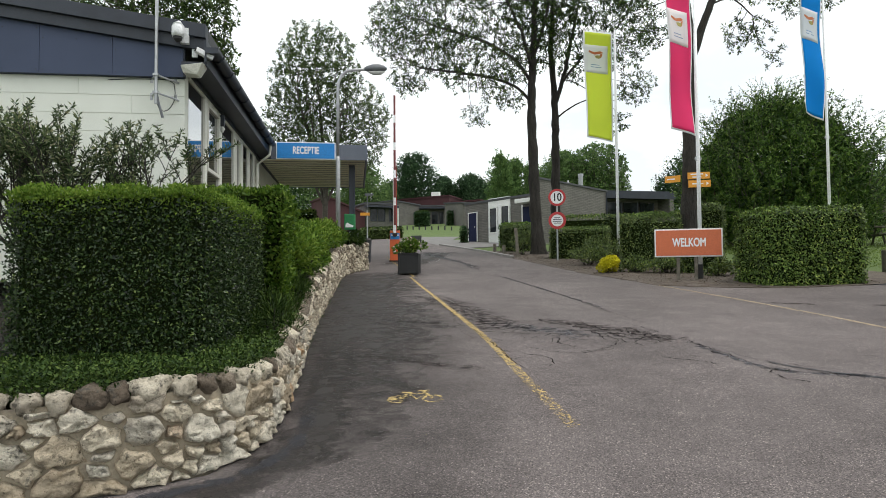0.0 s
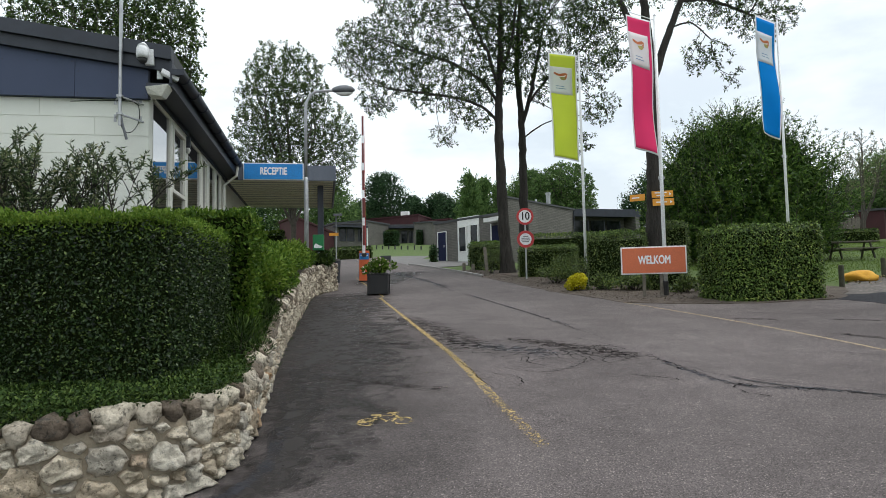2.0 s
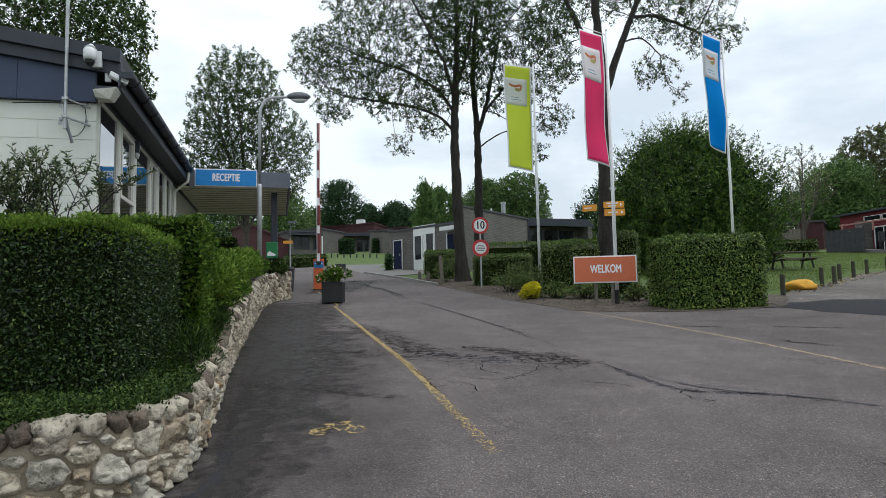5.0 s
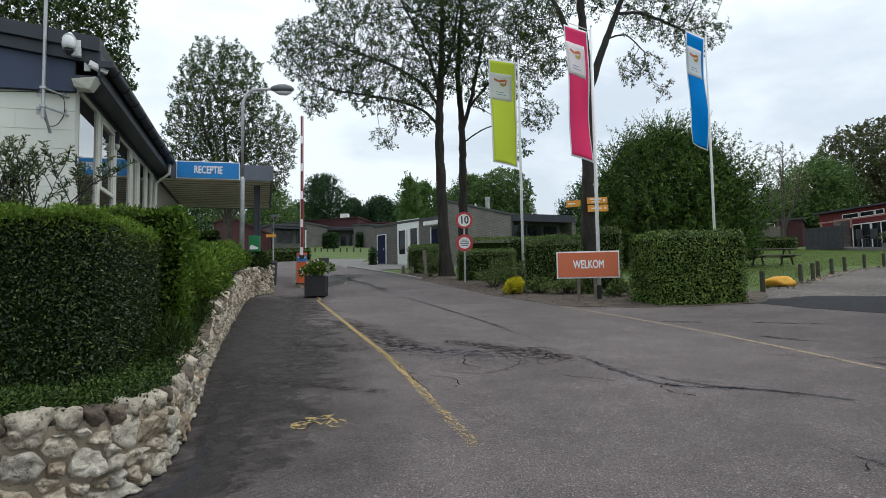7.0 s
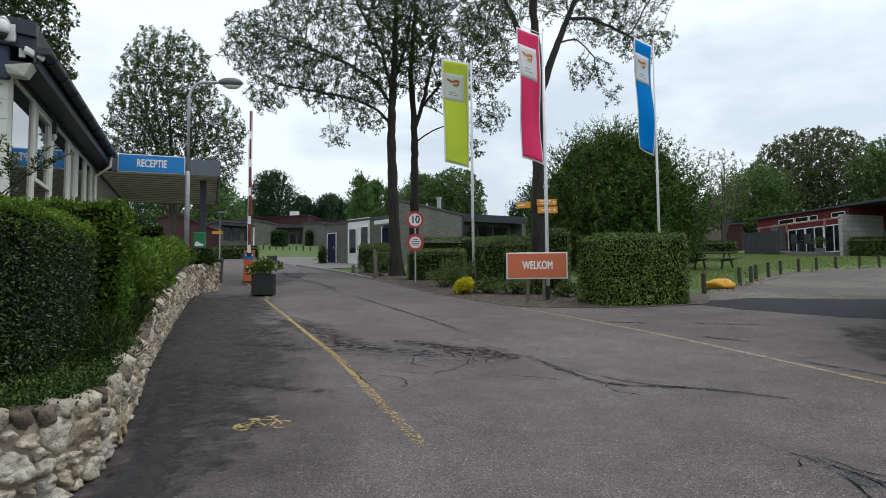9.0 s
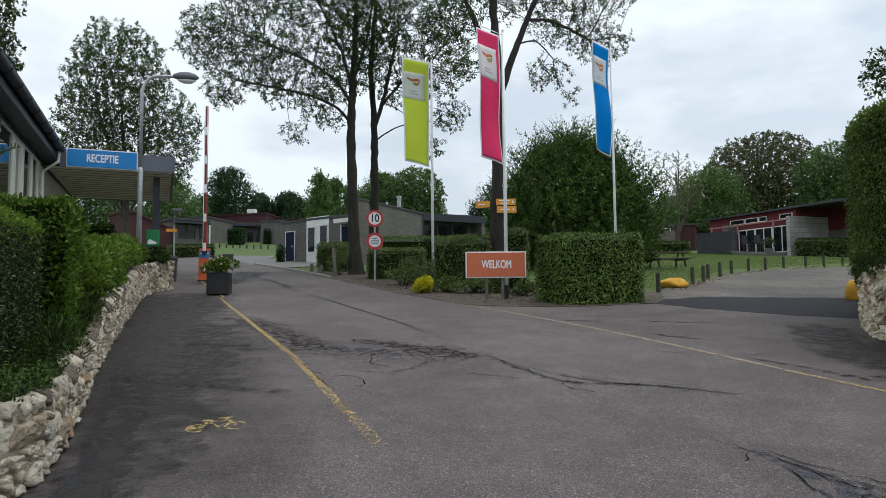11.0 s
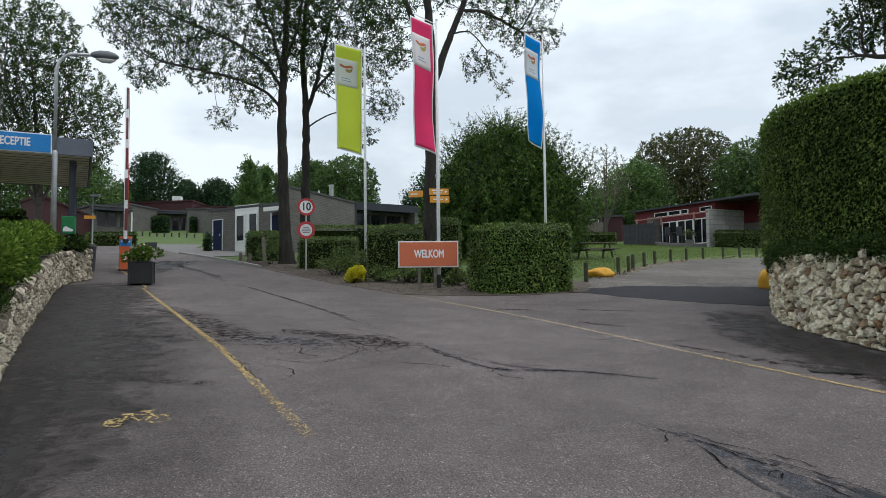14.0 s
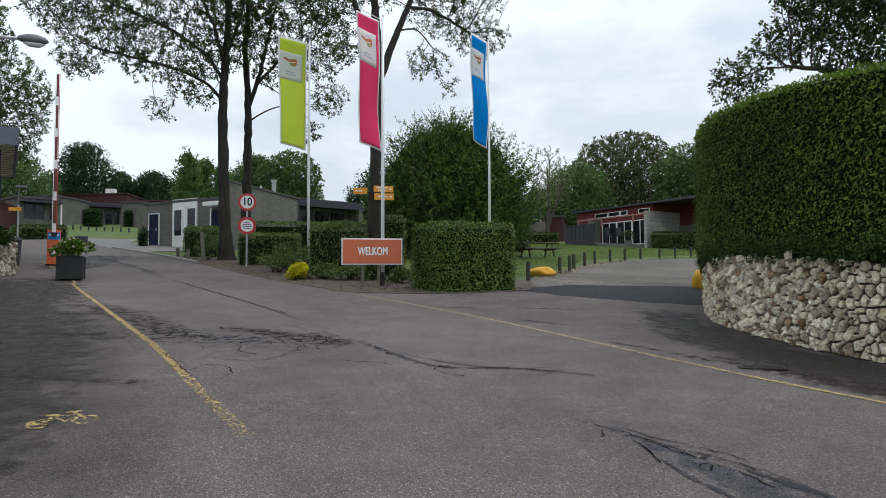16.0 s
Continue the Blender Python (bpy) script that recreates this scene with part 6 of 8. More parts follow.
def street_lamp():
    x, y = -3.2, 20.25
    t = thing("street_lamp", x, y, gz(x, y), 0, "grey steel street lamp with a curved arm", "lamp")
    part("lower_pole", Shape().tube([(0, 0, -0.1), (0, 0, 3.55), (0, 0, 3.62)], [0.072, 0.068, 0.05], 14), "steel", t, "thicker lower pole", 0, True)
    arc = [(0, 0, 3.6), (0, 0, 5.75)] + [(0.42 - 0.42 * math.cos(radians(a)), 0, 5.75 + 0.55 * math.sin(radians(a))) for a in range(12, 91, 13)] + [(0.95, 0, 6.33)]
    part("arm", Shape().tube(arc, 0.045, 12), "steel", t, "curved upper arm", 0, True)
    head = Shape()
    head.tube([(0.82, 0, 6.33), (0.9, 0, 6.34), (1.05, 0, 6.35), (1.25, 0, 6.35), (1.42, 0, 6.34), (1.52, 0, 6.33)], [0.05, 0.09, 0.125, 0.135, 0.1, 0.03], 16)
    part("head", head, "lamp_grey", t, "dark grey lamp head", 0, True)
    lens = Shape().tube([(0.95, 0, 6.25), (1.1, 0, 6.225), (1.3, 0, 6.225), (1.45, 0, 6.26)], [0.04, 0.085, 0.085, 0.03], 14)
    part("cover", lens, "lens", t, "pale translucent cover", 0, True)


street_lamp()


def barrier():
    x, y = -1.88, 26.0
    t = thing("boom_barrier", x, y, gz(x, y), 4, "orange barrier cabinet with raised red and white boom", "barrier")
    body = part("cabinet", Shape().box((0, 0, 0.6), (0.4, 0.4, 1.2)), "barrier_orange", t, "orange cabinet", 0.02)
    part("label_plate", Shape().box((0, -0.205, 0.98), (0.36, 0.012, 0.24)), "sign_blue", body, "blue plate")
    part("print_line", Shape().box((0, -0.213, 1.02), (0.28, 0.004, 0.05)), "sign_white", body)
    part("print_panel", Shape().box((-0.02, -0.205, 0.45), (0.1, 0.008, 0.28)), "sign_white", body)
    part("base_plate", Shape().box((0, 0, 0.02), (0.46, 0.46, 0.04)), "iron", t, "", 0.005)
    part("hub", Shape().disc((0, -0.24, 1.05), 0.1, 0.08, 20), "iron", t)
    z = 1.1
    cols = ["sign_white", "boom_red"]
    for k in range(10):
        h = 0.78 if k % 2 else 0.3
        part("boom_section", Shape().box((0.0, -0.26, z + h / 2), (0.1 - 0.003 * k, 0.05, h)), cols[k % 2], t, "red boom section" if k % 2 else "white boom section", 0.006)
        z += h
    part("boom_edge", Shape().box((-0.06, -0.26, (z + 1.1) / 2), (0.02, 0.04, z - 1.1)), "sign_white", t)
    part("boom_edge", Shape().box((0.06, -0.26, (z + 1.1) / 2), (0.02, 0.04, z - 1.1)), "sign_red", t)


barrier()


def planter():
    x, y = -1.0, 19.7
    small = 0.92
    t = thing("planter_box", x, y, gz(x, y), -4, "square charcoal planter box standing on the road", "planter")
    s = Shape()
    for k in range(4):
        m = pose(0, 0, 0, 0, 0, 90 * k)
        s.box((0, -0.29, 0.3), (0.6, 0.03, 0.56), m)
    part("sides", s, "planter", t, "", 0.006)
    for i in (-1, 1):
        for j in (-1, 1):
            part("corner_post", Shape().box((i * 0.305, j * 0.305, 0.3), (0.05, 0.05, 0.6)), "planter", t, "", 0.006)
    part("rim", Shape().box((0, -0.3, 0.6), (0.66, 0.05, 0.03)).box((0, 0.3, 0.6), (0.66, 0.05, 0.03)).box((-0.3, 0, 0.6), (0.05, 0.55, 0.03)).box((0.3, 0, 0.6), (0.05, 0.55, 0.03)), "planter", t, "", 0.005)
    part("soil", Shape().box((0, 0, 0.54), (0.56, 0.56, 0.03)), "soil", t)
    t.scale = (small, small, 1.0)
    b = shrub("planter_plant", x, y, gz(x, y) + 0.55, 0.46, 0.55, 0.085, 1500, "leaf_laurel", "leafy green plant with pale flowers in the planter", 0.5, "plant", 10, seed=90)
    d = rand_dirs(60)
    d[:, 2] = np.abs(d[:, 2])
    tagged(leaves("flowers", d * [0.36, 0.36, 0.26] + [0, 0, 0.26], rand_dirs(60), d, 0.07, "petal", 0.9, parent=b), "", "", "", "stuff")
    board = thing("small_board", x + 0.06, y + 1.6, gz(x + 0.06, y + 1.6), -20, "small dark notice board behind the planter", "sign")
    part("panel", Shape().box((0, 0, 1.0), (0.36, 0.03, 0.28), pose(0, 0, 0, -12, 0, 0)), "plank_dark", board, "", 0.005)
    part("post", Shape().box((0, 0.08, 0.45), (0.06, 0.06, 0.9)), "plank_dark", board)


planter()


def bin_post():
    x, y = -2.98, 21.25
    t = thing("dog_waste_bin", x, y, gz(x, y), 0, "green dog waste bin with a white pictogram on a post", "bin")
    part("post", Shape().box((0.25, 0.05, 0.98), (0.06, 0.06, 0.55)), "steel", t)
    part("box", Shape().box((0, 0, 1.6), (0.34, 0.22, 0.5)), "green_box", t, "green box", 0.02)
    part("pictogram", Shape().add([(-0.13, -0.115, 1.42), (0.1, -0.115, 1.42), (0.14, -0.115, 1.47), (0.02, -0.115, 1.52), (-0.06, -0.115, 1.57), (-0.12, -0.115, 1.52)], [tuple(range(6))]), "sign_white", t, "white pictogram")
    part("post", Shape().box((0.0, 0.1, 1.0), (0.06, 0.06, 0.6)), "steel", t)
    x, y = -4.6, 33.0
    g = thing("litter_bin", -2.85, 24.3, gz(-2.85, 24.3), 0, "dark green litter bin by the canopy", "bin")
    part("body", Shape().tube([(0, 0, 0.1), (0, 0, 0.9)], [0.2, 0.24], 16), "plank_dark", g)
    part("lid", Shape().tube([(0, 0, 0.9), (0, 0, 0.98)], [0.26, 0.2], 16), "iron", g)
    s = thing("small_direction_sign", -4.1, 36.0, gz(-4.1, 36), 0, "small orange direction board on a thin post", "sign")
    part("post", Shape().tube([(0, 0, 0), (0, 0, 2.2)], 0.035, 8), "steel", s)
    part("board", Shape().box((-0.12, -0.05, 2.0), (0.5, 0.02, 0.16)), "arrow_orange", s)
    part("lamp_head", Shape().box((0.1, 0, 3.07), (0.45, 0.18, 0.1)).tube([(0, 0, 2.2), (0, 0, 3.05)], 0.03, 8), "lamp_grey", s, "small lamp head")


bin_post()


def bollard(x, y, h, r, mat, label, group, name="bollard"):
    t = thing(name, x, y, gz(x, y), random.uniform(0, 90), label, "bollard", group)
    part("post", Shape().tube([(0, 0, -0.1), (0, 0, h - 0.03), (0.0, 0, h)], [r, r, r * 0.8], 12), mat, t, "", 0, False)


for x, y in [(10.82, 16.28), (13.76, 18.79), (14.65, 19.42), (15.61, 20.44), (17.21, 21.83), (18.75, 23.09), (20.78, 24.49), (22.3, 25.21), (24.01, 25.98), (25.7, 26.4), (27.3, 26.9), (28.9, 27.3), (30.5, 27.8), (32.3, 28.4)]:
    bollard(x, y, 0.56, 0.065, "wood_green", "mossy round wooden bollard along the gravel drive", "bollards along the drive")
for k in range(10):
    x = -6.0 + k * 0.78
    bollard(x, 84 - 0.75 * k, 0.4 + 0.03 * (k % 3), 0.08, "plank_dark", "dark wooden bollard at the far lawn edge", "bollards at the far lawn")
for x, y in [(2.62, 28.6), (2.35, 30.2)]:
    bollard(x, y, 0.42, 0.08, "wood_grey", "weathered low bollard at the road edge", "bollards at the road edge")
x, y = 3.0, 26.6
t = thing("wooden_post", x, y, gz(x, y), 0, "weathered square post leaning at the road edge", "post")
part("post", Shape().box((0, 0, 0.55), (0.12, 0.12, 1.25), pose(0, 0, 0, 0, -4, 0)), "wood_grey", t, "", 0.01)


def picnic_table():
    x, y = 19.3, 28.3
    t = thing("picnic_table", x, y, gz(x, y), -12, "dark weathered wooden picnic table on the lawn", "table")
    for k in range(5):
        part("tabletop_plank", Shape().box((0, -0.32 + k * 0.16, 0.76), (1.9, 0.145, 0.045)), "wood_grey", t, "", 0.005)
    for s in (-1, 1):
        for k in range(2):
            part("bench_plank", Shape().box((0, s * (0.62 + k * 0.15), 0.45), (1.9, 0.14, 0.045)), "wood_grey", t, "", 0.005)
        for px in (-0.65, 0.65):
            part("leg", Shape().add([(px - 0.025, s * 0.72, 0), (px + 0.025, s * 0.72, 0), (px + 0.025, s * 0.6, 0), (px - 0.025, s * 0.6, 0), (px - 0.025, s * 0.3, 0.74), (px + 0.025, s * 0.3, 0.74), (px + 0.025, s * 0.19, 0.74), (px - 0.025, s * 0.19, 0.74)], [(3, 2, 1, 0), (4, 5, 6, 7), (0, 1, 5, 4), (1, 2, 6, 5), (2, 3, 7, 6), (3, 0, 4, 7)]), "wood_green", t)
    for px in (-0.65, 0.65):
        part("crossbar", Shape().box((px + 0.04, 0, 0.41), (0.04, 1.6, 0.09)), "wood_green", t)


picnic_table()


def rock(x, y, sx, sy, sz, seed, label):
    bm = bmesh.new()
    bmesh.ops.create_icosphere(bm, subdivisions=3, radius=1.0)
    for v in bm.verts:
        v.co *= 1 + 0.3 * noise.noise(v.co * 1.4 + Vector((seed, 0, 0))) + 0.12 * noise.noise(v.co * 4 + Vector((0, seed, 0)))
        v.co = Vector((v.co.x * sx, v.co.y * sy, max(v.co.z, -0.5) * sz))
    me = bpy.data.meshes.new("yellow_rock")
    bm.to_mesh(me)
    bm.free()
    me.polygons.foreach_set("use_smooth", [True] * len(me.polygons))
    me.materials.append(MAT["rock_yellow"])
    ob = new("yellow_rock", me)
    ob.matrix_world = pose(x, y, gz(x, y) + sz * 0.4, 0, 0, seed * 40)
    tagged(ob, label, "rock")


rock(12.45, 17.9, 0.55, 0.35, 0.2, 0.3, "flat rock painted yellow at the gravel edge")
rock(14.15, 12.95, 0.26, 0.26, 0.4, 2.2, "upright yellow painted rock at the end of the wall")

# ---- bungalows ----
def masonry(name, c1, c2, joint, bw, bh, gap):
    m, n, l, p = material(name)
    tc = n.new("ShaderNodeTexCoord").outputs["Object"]
    sep, comb = n.new("ShaderNodeSeparateXYZ"), n.new("ShaderNodeCombineXYZ")
    l.new(tc, sep.inputs["Vector"])
    l.new(maths(n, l, "ADD", sep.outputs["X"], sep.outputs["Y"]), comb.inputs["X"])
    l.new(sep.outputs["Z"], comb.inputs["Y"])
    b = n.new("ShaderNodeTexBrick")
    for k, v in (("Scale", 1.0), ("Brick Width", bw), ("Row Height", bh), ("Mortar Size", gap), ("Mortar Smooth", 0.2), ("Bias", 0.0)):
        b.inputs[k].default_value = v
    b.inputs["Color1"].default_value, b.inputs["Color2"].default_value, b.inputs["Mortar"].default_value = (*c1, 1), (*c2, 1), (*joint, 1)
    l.new(comb.outputs["Vector"], b.inputs["Vector"])
    nz = noise_node(n, l, 0.8, 5, 0.6, tc)
    r = ramp(n, [(0.3, (0.8, 0.8, 0.8)), (0.7, (1.15, 1.15, 1.15))])
    l.new(nz.outputs["Fac"], r.inputs["Fac"])
    l.new(mixc(n, l, 1.0, b.outputs["Color"], r.outputs["Color"], "MULTIPLY"), p.inputs["Base Color"])
    p.inputs["Roughness"].default_value = 0.9
    inv = maths(n, l, "SUBTRACT", 1.0, b.outputs["Fac"])
    bump(n, l, p, inv, 0.6, 0.01)
    return m


MAT["grey_masonry"] = masonry("grey_brickwork", (0.165, 0.157, 0.141), (0.128, 0.121, 0.11), (0.095, 0.089, 0.082), 0.42, 0.11, 0.016)
MAT["pale_masonry"] = masonry("pale_blockwork", (0.44, 0.43, 0.41), (0.34, 0.33, 0.32), (0.27, 0.26, 0.25), 0.9, 0.38, 0.03)
MAT["red_cladding"] = masonry("dark_red_cladding", (0.13, 0.018, 0.022), (0.115, 0.016, 0.02), (0.05, 0.01, 0.01), 30.0, 0.19, 0.012)


def window(house, x, y, z, w, h, mat="white", name="window", bars=1, label="white framed window", t=0.08):
    """A window in a wall that faces -y of its house: frame, pane and bars."""
    s = Shape().box((x - w / 2 + t / 2, y, z + h / 2), (t, 0.1, h)).box((x + w / 2 - t / 2, y, z + h / 2), (t, 0.1, h)).box((x, y, z + t / 2), (w - 2 * t, 0.1, t)).box((x, y, z + h - t / 2), (w - 2 * t, 0.1, t))
    for k in range(bars - 1):
        s.box((x - w / 2 + w * (k + 1) / bars, y - 0.002, z + h / 2), (t * 0.9, 0.09, h - 2 * t))
    f = part(name, s, mat, house, label)
    part("pane", Shape().box((x, y + 0.01, z + h / 2), (w - 2 * t, 0.02, h - 2 * t)), "pane_dark", f, "dark window pane")
    return f


h1 = thing("grey_bungalow", 1.45, 47.0, 3.5, -54.4, "grey brick bungalow with flat roof, white windows and a navy door", "house")
part("wall", Shape().prism([(0.27, 0), (7.6, 0), (5.2, 9), (-1.1, 9)], -0.4, 3.05), "grey_masonry", h1, "grey brick front")
part("roof", Shape().prism([(0.2, -0.06), (7.62, -0.06), (5.2, 9.1), (-1.2, 9.1)], 3.05, 3.2), "roof_dark", h1, "flat grey roof edge")
part("tall_wall", Shape().prism([(7.96, -0.36), (5.86, 8.36), (4.6, 8.2), (7.55, -0.3)], -0.4, 3.98), "grey_masonry", h1, "tall grey brick wall")
part("coping", Shape().prism([(8.02, -0.42), (5.92, 8.42), (4.5, 8.25), (7.5, -0.36)], 3.98, 4.1), "roof_dark", h1, "dark roof edge")
door = part("door", Shape().box((1.14, -0.02, 1.44), (0.9, 0.06, 1.98)), "navy", h1, "navy blue door", 0.01)
part("door_frame", Shape().box((0.66, -0.02, 1.46), (0.05, 0.1, 2.06)).box((1.62, -0.02, 1.46), (0.05, 0.1, 2.06)).box((1.14, -0.02, 2.46), (0.91, 0.1, 0.05)), "white", h1, "pale door frame")
part("door_handle", Shape().box((1.4, -0.08, 1.45), (0.03, 0.06, 0.14)), "steel", door)
part("window_surround", Shape().box((3.95, -0.015, 1.65), (2.2, 0.06, 3.2)), "white", h1, "white panel round the windows", 0.01)
window(h1, 3.4, -0.06, 0.9, 0.85, 1.75)
window(h1, 4.6, -0.06, 0.4, 0.85, 2.3)
part("awning", Shape().box((6.9, -0.35, 2.72), (1.3, 0.75, 0.26)), "white", h1, "white porch slab", 0.02)
part("porch_door", Shape().box((6.75, -0.03, 1.35), (0.95, 0.06, 2.1)), "navy", h1, "dark porch door", 0.01)
part("porch_frame", Shape().box((6.22, -0.02, 1.4), (0.1, 0.1, 2.3)).box((7.28, -0.02, 1.4), (0.1, 0.1, 2.3)), "white", h1)
part("wing_wall", Shape().prism([(5.0, 8.4), (6.6, 13.2), (3, 15), (2, 9)], -0.4, 3.6), "grey_masonry", h1, "recessed grey wall")
part("wing_roof", Shape().prism([(5.75, 8.3), (7.95, 13.3), (3, 15.4), (1.5, 8.8)], 3.62, 4.02), "dark_trim", h1, "dark overhanging roof")
part("wing_fascia", Shape().prism([(5.9, 8.4), (8.05, 13.35), (7.9, 13.4), (5.78, 8.45)], 3.55, 4.1), "dark_trim", h1, "dark fascia board")
part("end_wall", Shape().prism([(7.86, 12.9), (7.95, 13.25), (4, 14.6), (3.9, 14.2)], -0.4, 3.65), "grey_masonry", h1)
# dark panes and frames carry the shade of the open porch in colour
for k in range(3):
    ax, ay = 5.35 + 0.33 * (0.9 + 1.3 * k), 8.5 + (0.9 + 1.3 * k)
    part("wing_window", Shape().box((0, 0, 2.3), (1.1, 0.08, 2.0), pose(ax, ay, 0, 0, 0, 72)), "pane_dark", h1, "dark window")
    part("wing_frame", Shape().box((0.58, 0, 2.3), (0.09, 0.12, 2.1), pose(ax, ay, 0, 0, 0, 72)), "dark_trim", h1)
part("chimney", Shape().tube([(4.7, 7.0, 3.9), (4.7, 7.0, 5.2)], 0.16, 12).tube([(4.7, 7.0, 5.15), (4.7, 7.0, 5.3)], 0.2, 12), "steel", h1, "round steel flue")
part("vent", Shape().tube([(5.0, 5.4, 4.0), (5.0, 5.4, 4.45), (5.0, 5.4, 4.7)], [0.14, 0.12, 0.03], 10), "steel", h1)
part("downpipe", Shape().tube([(6.0, 8.2, -0.3), (6.0, 8.2, 3.9)], 0.05, 8), "dark_trim", h1)


def far_bungalow(x0, y0, x1, y1, z0, hgt, deep, label, wall="grey_masonry", windows=(), drop=0.0, roof="roof_dark", chimney=False, recess=None, frame_mat="dark_trim"):
    """A flat-roofed holiday bungalow; x0, y0 to x1, y1: the foot of its front, left to right."""
    ln, a = math.hypot(x1 - x0, y1 - y0), math.degrees(math.atan2(y1 - y0, x1 - x0))
    h = thing("holiday_bungalow", x0, y0, z0, a, label, "house", "far bungalows")
    part("wall", Shape().prism([(0, 0), (ln, 0), (ln, deep), (0, deep)], -1.0, [hgt, hgt - drop, hgt - drop, hgt]), wall, h)
    part("roof", Shape().prism([(-0.15, -0.15), (ln + 0.15, -0.15), (ln + 0.15, deep + 0.1), (-0.15, deep + 0.1)], [hgt, hgt - drop, hgt - drop, hgt], [hgt + 0.2, hgt - drop + 0.2, hgt - drop + 0.2, hgt + 0.2]), roof, h)
    # dark default frames put the shade of the porch recess into colour
    for wx, wz, ww, wh in windows:
        window(h, wx, -0.03, wz, ww, wh, frame_mat, bars=2 if ww > 1.3 else 1, label="dark window")
    if recess:
        ra, rb_, rd = recess
        part("porch_roof", Shape().box(((ra + rb_) / 2, -rd / 2, hgt - 0.35), (rb_ - ra, rd, 0.22)), "dark_trim", h, "dark porch roof")
        part("porch_post", Shape().box((rb_ - 0.1, -rd + 0.1, hgt / 2 - 0.5), (0.12, 0.12, hgt)), "white", h)
    if chimney:
        part("chimney", Shape().box((ln * 0.72, deep * 0.4, hgt + 0.7), (1.3, 0.9, 1.6)), "white", h, "white chimney block")
    return h


far_bungalow(-7.0, 95.4, -3.5, 99.0, 8.9, 3.5, 9, "far grey bungalow with sloping roof edge", drop=0.3, windows=((4.2, 0.3, 0.7, 1.9),))
far_bungalow(-3.5, 99.2, 0.5, 99.4, 8.9, 3.1, 8, "far bungalow with dark porch and windows", windows=((0.9, 0.2, 1.0, 2.1), (2.3, 0.2, 0.9, 2.1), (3.3, 0.2, 0.6, 2.1)), recess=(0, 4, 1.6))
far_bungalow(0.3, 94.2, 2.7, 89.4, 8.9, 2.9, 8, "far grey bungalow end wall", drop=0.45)
far_bungalow(-13.5, 77.0, -9.3, 79.0, 8.0, 2.9, 7, "low dark red boarded bungalow behind the hedge", "roof_red", drop=1.9, roof="roof_red")
far_bungalow(-9.2, 79.1, -5.6, 80.8, 8.0, 2.25, 6, "grey bungalow with dark windows and porch roof", windows=((1.0, 0.2, 0.8, 1.8), (2.0, 0.2, 0.9, 1.8), (3.2, 0.2, 0.5, 1.8)), recess=(-0.2, 3.8, 1.2))
far_bungalow(-10, 112, 1, 108, 10.6, 3.6, 7, "dark red roofed bungalow further up the slope", "roof_red", drop=-0.4, roof="roof_red", chimney=True)
far_bungalow(1.5, 109, 6, 106, 10.4, 3.2, 7, "dark red roofed bungalow further up the slope", "roof_red", roof="roof_red")
far_bungalow(38.4, 66.4, 45.0, 61.0, 6.6, 2.2, 6, "dark red bungalow beyond the lawn", "roof_red", windows=((1.0, 0.5, 1.2, 1.5), (5.5, 0.9, 1.1, 1.1)), frame_mat="white")
far_bungalow(27.0, 66.0, 33.0, 63.5, 6.0, 2.6, 6, "dark red bungalow behind the cherry tree", "roof_red", windows=((1.0, 0.9, 1.1, 1.1),))

rh = thing("red_bungalow", 39.15, 51.9, 4.7, -84.5, "dark red boarded bungalow with pale block wall and white patio doors", "house")
part("front_wall", Shape().box((4.7, 0.9, 1.2), (9.3, 0.3, 4.5)), "red_cladding", rh, "dark red boards")
part("right_wall", Shape().box((14.5, 4.2, 1.35), (11, 0.3, 5.1)), "red_cladding", rh, "dark red boards")
part("return_wall", Shape().prism([(9.17, 1.06), (9.4, 1.06), (9.4, 4.04), (9.17, 4.04)], 2.81, [3.46, 3.46, 3.61, 3.61]), "red_cladding", rh, "dark red boards")
part("plinth_wall", Shape().box((14.5, 4.02, 0.1), (11, 0.1, 3.2)), "grey_masonry", rh, "grey block plinth")
part("block_wall", Shape().box((9.3, 2.0, 0.95), (0.3, 4.3, 3.7)), "pale_masonry", rh, "pale concrete block wall")
part("left_pier", Shape().box((2.9, 0.3, 1.0), (0.7, 1.0, 3.4)), "grey_masonry", rh, "grey pier")
part("left_wall", Shape().box((0.1, 3.5, 1.0), (0.3, 5.0, 4.6)), "red_cladding", rh)
part("roof", Shape().prism([(-0.4, 0.5), (20, 0.5), (20, 6.2), (-0.4, 6.2)], [3.4, 3.55, 3.85, 3.65], [3.52, 3.7, 4.1, 3.85]), "roof_dark", rh, "dark sloping roof")
part("gutter", Shape().box((9.8, 0.44, 3.5), (20.2, 0.1, 0.12)), "dark_trim", rh, "dark gutter")
part("beam", Shape().box((5.2, -0.2, 2.55), (8.4, 0.12, 0.1)).box((1.3, -0.2, 2.3), (0.12, 0.12, 0.7)).box((4.3, -0.2, 2.25), (0.12, 0.12, 0.8)).box((8.0, -0.2, 2.3), (0.12, 0.12, 0.7)), "rail_pink", rh, "faded red painted beam")
for x, w in ((4.4, 1.78), (6.2, 1.78), (8.0, 1.78)):
    window(rh, x, 0.68, 0.05, w, 2.15, bars=2, label="white framed patio door")
window(rh, 1.6, 0.68, 0.5, 1.5, 1.6)
for x, w in ((3.4, 1.6), (5.0, 1.35), (6.15, 0.8), (8.45, 1.2)):
    window(rh, x, 0.68, 2.72, w, 0.4, label="white strip window", t=0.04)
part("flue", Shape().tube([(12.5, 3.95, 3.2), (12.5, 3.8, 2.9), (11.9, 3.8, 2.9)], 0.06, 8), "white", rh)

